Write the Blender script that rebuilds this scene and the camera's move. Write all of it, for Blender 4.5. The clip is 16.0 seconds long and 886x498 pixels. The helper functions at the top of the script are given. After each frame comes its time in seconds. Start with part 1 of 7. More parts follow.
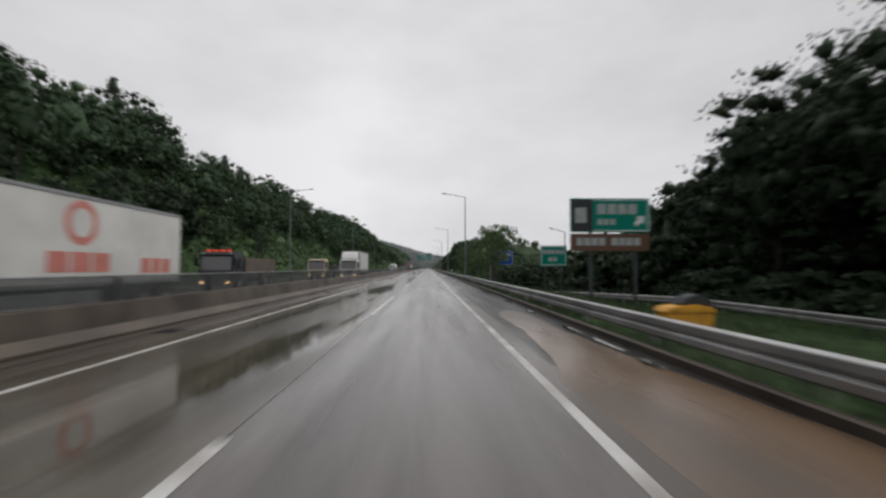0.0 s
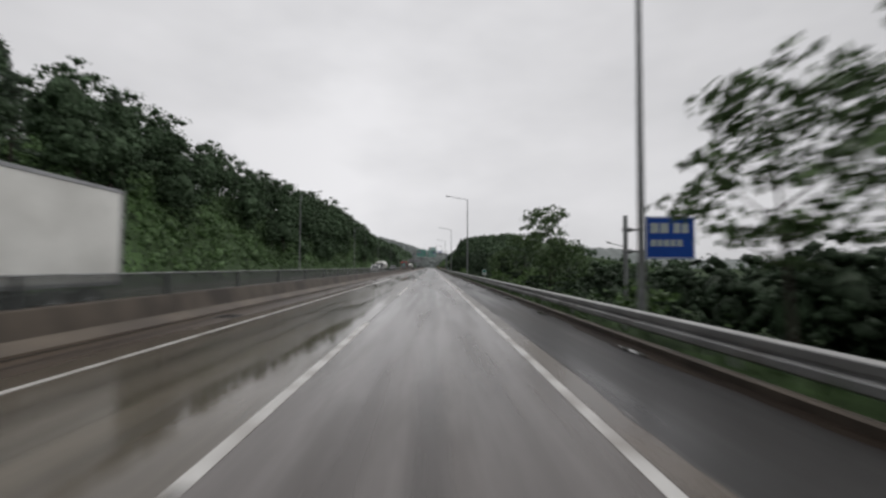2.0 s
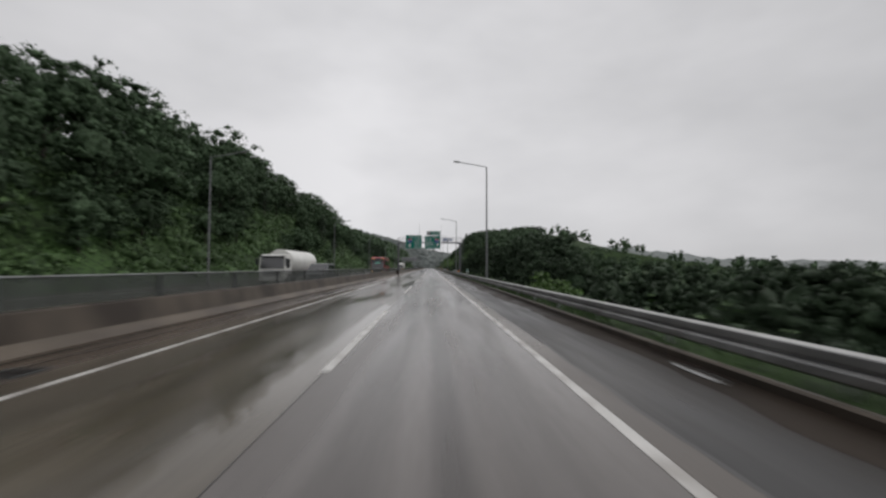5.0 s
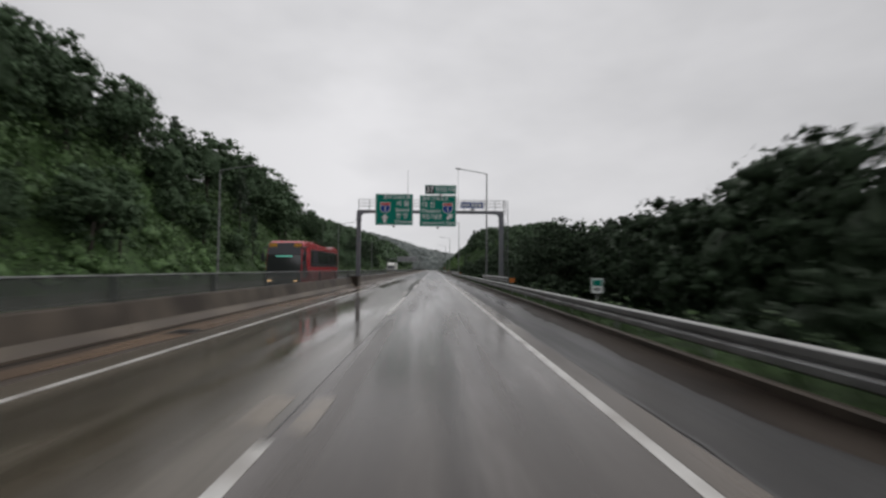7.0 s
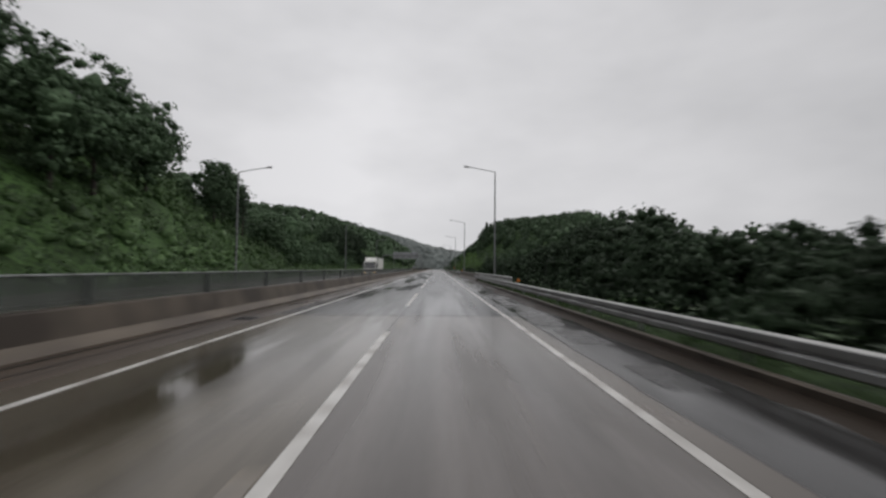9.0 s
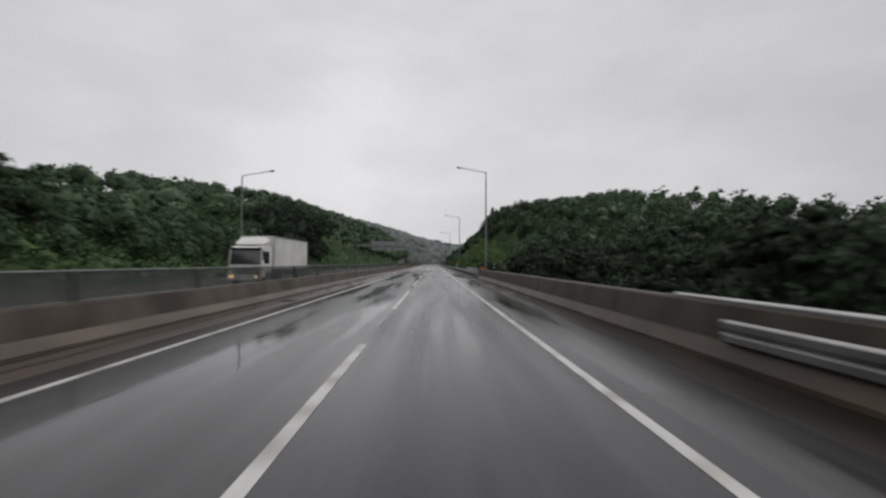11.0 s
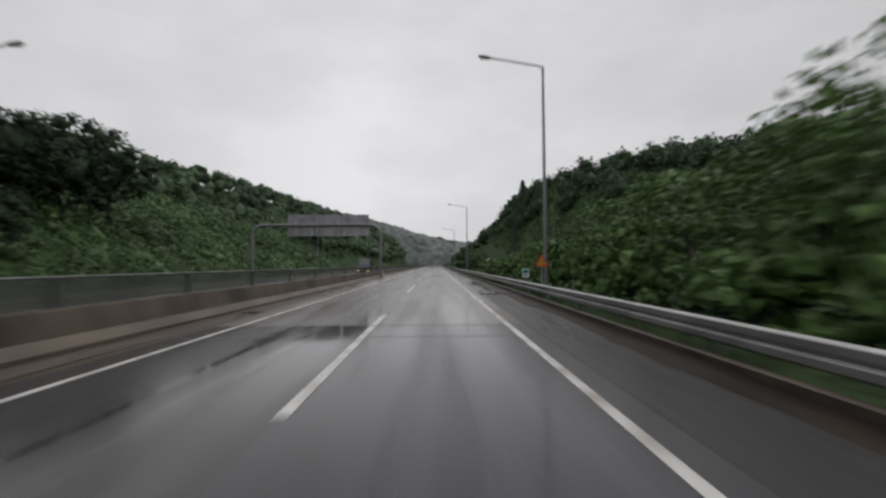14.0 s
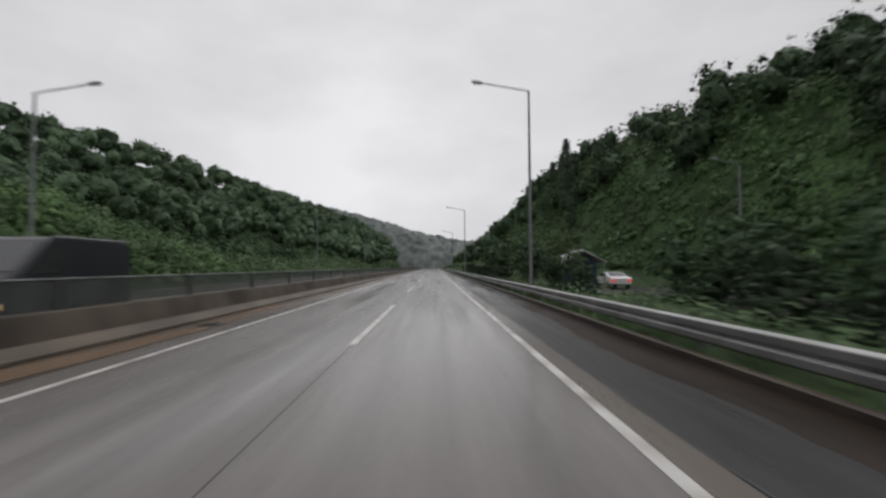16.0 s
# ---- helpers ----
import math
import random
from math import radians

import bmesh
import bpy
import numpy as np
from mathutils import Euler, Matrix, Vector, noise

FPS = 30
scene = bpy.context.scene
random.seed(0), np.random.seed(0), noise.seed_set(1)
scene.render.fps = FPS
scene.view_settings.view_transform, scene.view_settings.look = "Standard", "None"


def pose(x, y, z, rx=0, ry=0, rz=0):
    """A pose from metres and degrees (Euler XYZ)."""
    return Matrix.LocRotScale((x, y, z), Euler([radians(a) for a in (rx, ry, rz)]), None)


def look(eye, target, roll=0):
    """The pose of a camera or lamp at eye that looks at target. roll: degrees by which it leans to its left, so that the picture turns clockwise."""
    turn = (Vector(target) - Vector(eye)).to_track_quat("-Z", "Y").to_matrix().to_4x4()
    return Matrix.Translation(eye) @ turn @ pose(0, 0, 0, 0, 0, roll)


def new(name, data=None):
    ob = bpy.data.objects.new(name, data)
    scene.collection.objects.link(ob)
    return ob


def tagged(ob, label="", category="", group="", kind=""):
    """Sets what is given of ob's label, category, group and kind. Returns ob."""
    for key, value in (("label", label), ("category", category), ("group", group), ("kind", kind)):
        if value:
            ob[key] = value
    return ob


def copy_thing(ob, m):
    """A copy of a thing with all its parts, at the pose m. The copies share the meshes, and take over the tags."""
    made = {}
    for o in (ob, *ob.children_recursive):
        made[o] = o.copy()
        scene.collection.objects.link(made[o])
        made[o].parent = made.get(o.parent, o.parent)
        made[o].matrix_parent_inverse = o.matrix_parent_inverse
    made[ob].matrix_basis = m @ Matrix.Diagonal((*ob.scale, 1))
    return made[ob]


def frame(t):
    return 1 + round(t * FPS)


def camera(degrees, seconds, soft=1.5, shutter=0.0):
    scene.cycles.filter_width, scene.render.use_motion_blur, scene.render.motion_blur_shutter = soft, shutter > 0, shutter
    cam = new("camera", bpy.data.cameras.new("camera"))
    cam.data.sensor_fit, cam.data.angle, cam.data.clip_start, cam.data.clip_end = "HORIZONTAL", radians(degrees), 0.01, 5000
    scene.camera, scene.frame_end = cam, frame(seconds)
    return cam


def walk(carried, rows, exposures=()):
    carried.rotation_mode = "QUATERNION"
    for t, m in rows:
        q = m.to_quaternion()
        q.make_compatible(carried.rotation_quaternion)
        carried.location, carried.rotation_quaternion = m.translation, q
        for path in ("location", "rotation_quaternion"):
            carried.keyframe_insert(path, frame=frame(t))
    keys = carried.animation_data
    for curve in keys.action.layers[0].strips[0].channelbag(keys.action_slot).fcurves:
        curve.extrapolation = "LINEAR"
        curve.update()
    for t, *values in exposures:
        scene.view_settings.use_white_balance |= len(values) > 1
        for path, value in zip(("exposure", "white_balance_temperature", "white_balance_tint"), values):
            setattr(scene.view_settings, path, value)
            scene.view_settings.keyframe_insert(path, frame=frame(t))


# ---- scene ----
import itertools

cam = camera(87.6, 16.0, soft=2.5, shutter=0.4)
PATH = [
    (0.0, pose(0.122, -2.098, 1.62, 92.321, 0.011, -1.862)),
    (0.5, pose(0.072, 12.405, 1.62, 92.236, -0.219, -1.508)),
    (1.0, pose(0.047, 26.979, 1.62, 92.383, -0.161, -1.358)),
    (1.5, pose(0.025, 41.568, 1.62, 92.338, -0.377, -1.363)),
    (2.0, pose(0.028, 56.071, 1.62, 92.204, -0.225, -1.453)),
    (2.5, pose(0.017, 70.540, 1.62, 92.332, -0.236, -1.332)),
    (3.0, pose(-0.032, 85.016, 1.62, 92.406, -0.229, -1.308)),
    (3.5, pose(-0.104, 99.409, 1.62, 92.432, -0.493, -1.241)),
    (4.0, pose(-0.156, 113.565, 1.62, 92.377, -0.354, -1.601)),
    (4.5, pose(-0.174, 127.653, 1.62, 92.257, -0.223, -1.574)),
    (6.8, pose(-0.215, 193.113, 1.62, 92.364, -0.213, -1.400)),
    (7.0, pose(-0.252, 198.878, 1.62, 92.470, -0.383, -1.281)),
    (7.5, pose(-0.341, 213.296, 1.62, 92.467, -0.617, -1.136)),
    (8.0, pose(-0.435, 227.539, 1.62, 92.359, -0.819, -1.032)),
    (8.5, pose(-0.520, 241.515, 1.62, 92.263, -0.750, -0.834)),
    (9.0, pose(-0.550, 255.307, 1.62, 92.356, -0.563, -0.697)),
    (9.2, pose(-0.558, 260.810, 1.62, 92.269, -0.436, -0.681)),
    (11.5, pose(-0.367, 324.049, 1.62, 91.726, -0.256, -1.374)),
    (12.0, pose(-0.296, 337.792, 1.62, 91.801, -0.110, -1.434)),
    (12.5, pose(-0.246, 351.808, 1.62, 91.788, -0.145, -1.294)),
    (13.0, pose(-0.226, 366.076, 1.62, 91.893, 0.340, -1.047)),
    (13.5, pose(-0.191, 380.668, 1.62, 91.878, 0.145, -0.950)),
    (14.0, pose(-0.144, 395.585, 1.62, 91.894, 0.382, -0.900)),
    (14.5, pose(-0.148, 410.543, 1.62, 91.951, 0.287, -0.859)),
    (15.0, pose(-0.161, 425.490, 1.62, 92.067, 0.301, -0.815)),
    (15.5, pose(-0.148, 440.367, 1.62, 92.183, 0.132, -0.908)),
    (16.0, pose(-0.090, 455.264, 1.62, 92.182, 0.344, -1.095)),
]
walk(cam, PATH, exposures=((0.0, 0.07), (2.0, 0.06), (3.0, -0.03), (7.0, -0.02), (7.4, 0.06), (8.6, 0.08), (8.95, -0.04), (12.0, -0.03), (13.8, -0.01), (14.6, 0.07), (16.0, 0.08)))

# ---- world and light: an overcast, rainy sky ----
SUN_DIR = (0.50, 0.30, 0.81)
world = bpy.data.worlds.new("overcast_sky")
scene.world = world
world.use_nodes = True
wn, wl = world.node_tree.nodes, world.node_tree.links
wn.clear()
w_out = wn.new("ShaderNodeOutputWorld")
w_bg = wn.new("ShaderNodeBackground")
w_sky = wn.new("ShaderNodeTexSky")
w_sky.sky_type, w_sky.sun_disc = "NISHITA", False
w_sky.sun_elevation, w_sky.sun_rotation = radians(54), radians(59)
w_grey = wn.new("ShaderNodeHueSaturation")
w_grey.inputs["Saturation"].default_value = 0.12
w_grey.inputs["Value"].default_value = 0.10
w_co = wn.new("ShaderNodeTexCoord")
w_map = wn.new("ShaderNodeMapping")
w_map.inputs["Scale"].default_value = (1.0, 1.0, 2.2)
w_noise = wn.new("ShaderNodeTexNoise")
w_noise.inputs["Scale"].default_value, w_noise.inputs["Detail"].default_value = 2.0, 4.0
w_noise.inputs["Roughness"].default_value = 0.55
w_ramp = wn.new("ShaderNodeValToRGB")
w_ramp.color_ramp.elements[0].position, w_ramp.color_ramp.elements[0].color = 0.30, (0.672, 0.67, 0.690, 1)
w_ramp.color_ramp.elements[1].position, w_ramp.color_ramp.elements[1].color = 0.62, (0.836, 0.83, 0.852, 1)
w_mix = wn.new("ShaderNodeMixRGB")
w_mix.inputs[0].default_value = 0.10
wl.new(w_co.outputs["Generated"], w_map.inputs[0])
wl.new(w_map.outputs[0], w_noise.inputs["Vector"])
wl.new(w_noise.outputs["Fac"], w_ramp.inputs[0])
wl.new(w_sky.outputs[0], w_grey.inputs["Color"])
wl.new(w_ramp.outputs[0], w_mix.inputs[1])
wl.new(w_grey.outputs[0], w_mix.inputs[2])
w_sep = wn.new("ShaderNodeSeparateXYZ")
w_side = wn.new("ShaderNodeMapRange")
w_side.inputs["From Min"].default_value, w_side.inputs["From Max"].default_value = -0.2, 0.9
w_side.inputs["To Min"].default_value, w_side.inputs["To Max"].default_value = 1.0, 0.69
w_left = wn.new("ShaderNodeMapRange")
w_left.inputs["From Min"].default_value, w_left.inputs["From Max"].default_value = -0.75, -0.15
w_left.inputs["To Min"].default_value, w_left.inputs["To Max"].default_value = 0.80, 1.0
w_both = wn.new("ShaderNodeMath")
w_both.operation = "MULTIPLY"
w_scale = wn.new("ShaderNodeVectorMath")
w_scale.operation = "SCALE"
wl.new(w_co.outputs["Generated"], w_sep.inputs[0])
wl.new(w_sep.outputs["X"], w_side.inputs["Value"])
wl.new(w_mix.outputs[0], w_scale.inputs[0])
wl.new(w_sep.outputs["X"], w_left.inputs["Value"])
wl.new(w_side.outputs[0], w_both.inputs[0])
wl.new(w_left.outputs[0], w_both.inputs[1])
wl.new(w_both.outputs[0], w_scale.inputs["Scale"])
wl.new(w_scale.outputs[0], w_bg.inputs[0])
wl.new(w_bg.outputs[0], w_out.inputs[0])
w_bg.inputs[1].default_value = 1.0

sun = new("sun", bpy.data.lights.new("sun", "SUN"))
sun.data.energy, sun.data.angle, sun.data.color = 1.0, radians(40), (1.0, 0.98, 0.95)
sun.matrix_world = look(SUN_DIR, (0, 0, 0))

rng = np.random.default_rng(7)
DASH_ENDS = (-39.5, -18.5, 2.3, 24.0, 47.5, 69.5, 92.5, 114.8, 137.0, 159.0, 181.0, 203.2, 225.2, 247.0, 267.0, 285.0, 302.5, 319.5, 336.6, 352.8, 369.0, 387.1, 410.6, 432.0, 453.4, 475.0)


# ---- materials ----
def mat(name, colour, rough=0.6, metal=0.0, vary=0.25, scale=3.0, stretch=(1, 1, 1), bump=0.0, bump_scale=40.0,
        second=None, second_scale=0.4, rough_vary=0.0, island=0.0, obj_random=0.0, spec=0.5, coat=0.0):
    """A principled material: colour varied at two scales, with stains of a second colour and fine relief."""
    m = bpy.data.materials.new(name)
    m.use_nodes = True
    n, l = m.node_tree.nodes, m.node_tree.links
    b = n["Principled BSDF"]
    b.inputs["Roughness"].default_value, b.inputs["Metallic"].default_value = rough, metal
    b.inputs["Specular IOR Level"].default_value = spec
    b.inputs["Coat Weight"].default_value = coat
    co = n.new("ShaderNodeTexCoord")
    mp = n.new("ShaderNodeMapping")
    mp.inputs["Scale"].default_value = stretch
    l.new(co.outputs["Object"], mp.inputs[0])

    def noise_at(s, detail=4.0):
        t = n.new("ShaderNodeTexNoise")
        t.inputs["Scale"].default_value, t.inputs["Detail"].default_value = s, detail
        l.new(mp.outputs[0], t.inputs["Vector"])
        return t.outputs["Fac"]

    def ramp(fac, a, bb, lo=0.35, hi=0.65):
        r = n.new("ShaderNodeValToRGB")
        r.color_ramp.elements[0].position, r.color_ramp.elements[1].position = lo, hi
        r.color_ramp.elements[0].color, r.color_ramp.elements[1].color = (*a, 1), (*bb, 1)
        l.new(fac, r.inputs[0])
        return r.outputs[0]

    dark = tuple(c * (1 - vary) for c in colour)
    light = tuple(min(1.0, c * (1 + vary)) for c in colour)
    out = ramp(noise_at(scale), dark, light)
    if second:
        mx = n.new("ShaderNodeMixRGB")
        l.new(ramp(noise_at(second_scale, 6.0), (0, 0, 0), (1, 1, 1), 0.46, 0.62), mx.inputs[0])
        l.new(out, mx.inputs[1])
        mx.inputs[2].default_value = (*second, 1)
        out = mx.outputs[0]
    for amount, source in ((island, "ShaderNodeNewGeometry"), (obj_random, "ShaderNodeObjectInfo")):
        if amount:
            g = n.new(source)
            hs = n.new("ShaderNodeHueSaturation")
            mr = n.new("ShaderNodeMapRange")
            mr.inputs["To Min"].default_value, mr.inputs["To Max"].default_value = 1 - amount, 1 + amount
            l.new(g.outputs["Random Per Island" if source == "ShaderNodeNewGeometry" else "Random"], mr.inputs["Value"])
            l.new(mr.outputs[0], hs.inputs["Value"])
            l.new(out, hs.inputs["Color"])
            out = hs.outputs[0]
    l.new(out, b.inputs["Base Color"])
    if rough_vary:
        mr = n.new("ShaderNodeMapRange")
        mr.inputs["From Min"].default_value, mr.inputs["From Max"].default_value = 0.35, 0.65
        mr.inputs["To Min"].default_value, mr.inputs["To Max"].default_value = max(0.02, rough - rough_vary), rough + rough_vary
        l.new(noise_at(second_scale, 5.0), mr.inputs["Value"])
        l.new(mr.outputs[0], b.inputs["Roughness"])
    if bump:
        bp = n.new("ShaderNodeBump")
        bp.inputs["Strength"].default_value, bp.inputs["Distance"].default_value = bump, 0.02
        l.new(noise_at(bump_scale, 3.0), bp.inputs["Height"])
        l.new(bp.outputs[0], b.inputs["Normal"])
    return m


def glow(name, colour, strength):
    m = bpy.data.materials.new(name)
    m.use_nodes = True
    b = m.node_tree.nodes["Principled BSDF"]
    b.inputs["Base Color"].default_value = (*colour, 1)
    b.inputs["Emission Color"].default_value = (*colour, 1)
    b.inputs["Emission Strength"].default_value = strength
    return m


def screen_mat(name, colour, see):
    """A perforated sheet: part solid, part open."""
    m = mat(name, colour, rough=0.5, vary=0.3, scale=1.5)
    n, l = m.node_tree.nodes, m.node_tree.links
    mix, tr = n.new("ShaderNodeMixShader"), n.new("ShaderNodeBsdfTransparent")
    mix.inputs[0].default_value = see
    l.new(n["Principled BSDF"].outputs[0], mix.inputs[1])
    l.new(tr.outputs[0], mix.inputs[2])
    l.new(mix.outputs[0], n["Material Output"].inputs[0])
    return m


ALONG = (1, 0.12, 1)


def wet_road(name, dry, damp, stain, rough, tracks=0.3, film=0.6, ior=1.36, oil=0.5, pools=(0.49, 0.56), reach=0.10):
    """Rain-wet paving: mottled colour, wheel tracks worn along the lanes, and a patchy film of standing water."""
    m = bpy.data.materials.new(name)
    m.use_nodes = True
    n, l = m.node_tree.nodes, m.node_tree.links
    b = n["Principled BSDF"]
    b.inputs["IOR"].default_value = ior
    co = n.new("ShaderNodeTexCoord")

    def node(kind, **values):
        k = n.new(kind)
        for key, v in values.items():
            k.inputs[key].default_value = v
        return k

    def noise_at(scale, stretch, detail=5.0, rough_n=0.55):
        mp = node("ShaderNodeMapping", Scale=stretch)
        l.new(co.outputs["Object"], mp.inputs[0])
        t = node("ShaderNodeTexNoise", Scale=scale, Detail=detail, Roughness=rough_n)
        l.new(mp.outputs[0], t.inputs["Vector"])
        return t.outputs["Fac"]

    def remap(src, a0, a1, b0, b1):
        k = node("ShaderNodeMapRange")
        for key, v in (("From Min", a0), ("From Max", a1), ("To Min", b0), ("To Max", b1)):
            k.inputs[key].default_value = v
        k.interpolation_type = "SMOOTHSTEP"
        l.new(src, k.inputs["Value"])
        return k.outputs[0]

    def maths(op, x, y=None, z=None):
        k = n.new("ShaderNodeMath")
        k.operation = op
        for i, v in enumerate((x, y, z)):
            if v is None:
                continue
            if isinstance(v, (int, float)):
                k.inputs[i].default_value = v
            else:
                l.new(v, k.inputs[i])
        return k.outputs[0]

    def blend(fac, c0, c1):
        k = n.new("ShaderNodeMixRGB")
        l.new(fac, k.inputs[0])
        for i, v in ((1, c0), (2, c1)):
            if isinstance(v, tuple):
                k.inputs[i].default_value = (*v, 1)
            else:
                l.new(v, k.inputs[i])
        return k.outputs[0]

    sep = n.new("ShaderNodeSeparateXYZ")
    l.new(co.outputs["Object"], sep.inputs[0])
    u = maths("ABSOLUTE", maths("SUBTRACT", maths("FRACT", maths("MULTIPLY_ADD", sep.outputs["X"], 1 / 3.6, 10.5)), 0.5))
    track = remap(maths("ABSOLUTE", maths("SUBTRACT", u, 0.23)), 0.03, 0.13, 1.0, 0.0)
    track = maths("MULTIPLY", track, remap(noise_at(0.5, (1, 0.05, 1)), 0.35, 0.6, 0.3, 1.0))
    streak = noise_at(1.1, (1, 0.06, 1))
    patch = noise_at(0.35, (1, 0.22, 1), 6.0, 0.6)
    grain = noise_at(9.0, (1, 0.6, 1), 3.0)
    colour = blend(remap(streak, 0.36, 0.64, 0, 1), dry, damp)
    colour = blend(remap(patch, 0.50, 0.62, 0, 0.85), colour, stain)
    dark = blend(remap(grain, 0.3, 0.7, 0, 1), (0.93, 0.93, 0.93), (1.05, 1.05, 1.05))
    k = n.new("ShaderNodeMixRGB")
    k.blend_type = "MULTIPLY"
    k.inputs[0].default_value = 1.0
    l.new(colour, k.inputs[1])
    l.new(dark, k.inputs[2])
    worn = blend(maths("MULTIPLY", track, tracks), k.outputs[0], tuple(v * 0.45 for v in damp))
    middle = maths("MULTIPLY", remap(u, 0.015, 0.075, oil, 0.0), remap(noise_at(0.8, (1, 0.04, 1)), 0.38, 0.6, 0.2, 1.0))
    worn = blend(middle, worn, tuple(v * 0.3 for v in damp))
    l.new(worn, b.inputs["Base Color"])
    pool = remap(noise_at(0.75, (1, reach, 1), 5.0), *pools, 0.0, film)
    r = maths("MULTIPLY_ADD", remap(streak, 0.35, 0.65, 0, 1), rough * 0.5, rough * 0.75)
    r = maths("MULTIPLY", r, maths("SUBTRACT", 1.0, pool))
    r = maths("ADD", r, 0.05)
    l.new(r, b.inputs["Roughness"])
    bp = node("ShaderNodeBump", Strength=0.06, Distance=0.02)
    l.new(remap(pool, 0.0, 1.0, 0.06, 0.005), bp.inputs["Strength"])
    l.new(noise_at(26, (1, 0.8, 1), 3.0), bp.inputs["Height"])
    bw = node("ShaderNodeBump", Strength=0.05, Distance=0.05)
    l.new(noise_at(2.4, (1, 0.35, 1), 2.0), bw.inputs["Height"])
    l.new(bw.outputs[0], bp.inputs["Normal"])
    l.new(bp.outputs[0], b.inputs["Normal"])
    return m


M_LANE = wet_road("wet_concrete_lane", (0.156, 0.143, 0.136), (0.118, 0.107, 0.101), (0.077, 0.067, 0.060), 0.20, tracks=0.45, film=0.5, pools=(0.46, 0.66), reach=0.045)
M_LANE_WET = wet_road("flooded_concrete_lane", (0.125, 0.108, 0.086), (0.080, 0.068, 0.052), (0.052, 0.043, 0.032), 0.13, tracks=0.4, film=0.9, oil=0.3, pools=(0.46, 0.60), reach=0.07)
M_ASPHALT = wet_road("wet_dark_asphalt_lane", (0.056, 0.056, 0.061), (0.040, 0.040, 0.044), (0.032, 0.031, 0.033), 0.20, tracks=0.5, film=0.6, pools=(0.44, 0.64), reach=0.045)
M_ASPHALT_WET = wet_road("flooded_asphalt_lane", (0.050, 0.049, 0.050), (0.036, 0.035, 0.036), (0.028, 0.027, 0.027), 0.13, tracks=0.5, film=0.9, pools=(0.46, 0.60), reach=0.07)
M_SHOULDER = wet_road("wet_asphalt_shoulder", (0.037, 0.036, 0.036), (0.026, 0.025, 0.025), (0.034, 0.030, 0.027), 0.30, tracks=0.0, film=0.35, ior=1.30, oil=0.0, pools=(0.52, 0.66), reach=0.06)
M_SHOULDER_WET = wet_road("puddled_asphalt_shoulder", (0.046, 0.045, 0.045), (0.030, 0.029, 0.029), (0.016, 0.015, 0.015), 0.18, tracks=0.0, film=0.8, ior=1.36, oil=0.0, pools=(0.42, 0.60), reach=0.22)
M_GUTTER = mat("muddy_gutter", (0.066, 0.049, 0.036), rough=0.35, vary=0.3, scale=1.2, stretch=ALONG, bump=0.2, bump_scale=30,
               second=(0.050, 0.037, 0.028), second_scale=0.7, rough_vary=0.15)
M_MUD = mat("brown_silt", (0.150, 0.098, 0.062), rough=0.28, vary=0.22, scale=0.9, stretch=(1, 0.2, 1), bump=0.08, bump_scale=25,
            second=(0.078, 0.055, 0.040), second_scale=0.6, rough_vary=0.08)
M_WETDIRT = mat("dark_wet_dirt", (0.023, 0.017, 0.013), rough=0.45, vary=0.35, scale=1.4, stretch=(1, 0.3, 1), bump=0.25, bump_scale=22, second=(0.034, 0.026, 0.020), second_scale=0.9, rough_vary=0.12, spec=0.06)
M_PATCH = mat("dark_repair_asphalt", (0.022, 0.021, 0.021), rough=0.3, vary=0.25, scale=3, bump=0.2, bump_scale=40, second=(0.03, 0.028, 0.027), second_scale=1.2, rough_vary=0.1, spec=0.35)
M_EDGE = mat("silty_concrete_edge", (0.100, 0.083, 0.068), rough=0.3, vary=0.25, scale=1.6, stretch=(1, 0.2, 1), bump=0.1, bump_scale=30, second=(0.065, 0.053, 0.043), second_scale=0.8, rough_vary=0.08)
M_SILTFILM = mat("thin_silt_film", (0.094, 0.076, 0.060), rough=0.22, vary=0.2, scale=1.5, second=(0.062, 0.055, 0.049), second_scale=0.7, rough_vary=0.08)
M_PAINT = mat("worn_white_line_paint", (0.53, 0.52, 0.50), rough=0.35, vary=0.12, scale=5, second=(0.27, 0.25, 0.23), second_scale=1.3, bump=0.1, bump_scale=70)
M_OLD = mat("faded_ochre_paint", (0.172, 0.143, 0.108), rough=0.25, vary=0.2, scale=6, second=(0.13, 0.115, 0.10), second_scale=2.6)
M_JOINT = mat("dark_joint_sealant", (0.03, 0.028, 0.027), rough=0.35, vary=0.3, scale=3)
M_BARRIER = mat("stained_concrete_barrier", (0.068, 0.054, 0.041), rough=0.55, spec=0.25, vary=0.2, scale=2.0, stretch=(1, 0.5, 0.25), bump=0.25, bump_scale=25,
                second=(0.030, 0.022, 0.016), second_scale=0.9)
M_TOE = mat("lighter_brown_concrete", (0.112, 0.090, 0.068), rough=0.5, vary=0.22, scale=1.6, stretch=(1, 0.3, 0.5), bump=0.25, bump_scale=25, second=(0.070, 0.055, 0.043), second_scale=0.7, spec=0.3)
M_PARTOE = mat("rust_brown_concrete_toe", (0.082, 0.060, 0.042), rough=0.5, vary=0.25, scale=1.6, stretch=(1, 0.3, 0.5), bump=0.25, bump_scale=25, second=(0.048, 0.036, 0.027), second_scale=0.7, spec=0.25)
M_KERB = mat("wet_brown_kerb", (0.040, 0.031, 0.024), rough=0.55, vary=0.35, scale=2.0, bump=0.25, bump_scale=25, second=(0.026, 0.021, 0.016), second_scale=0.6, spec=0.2)
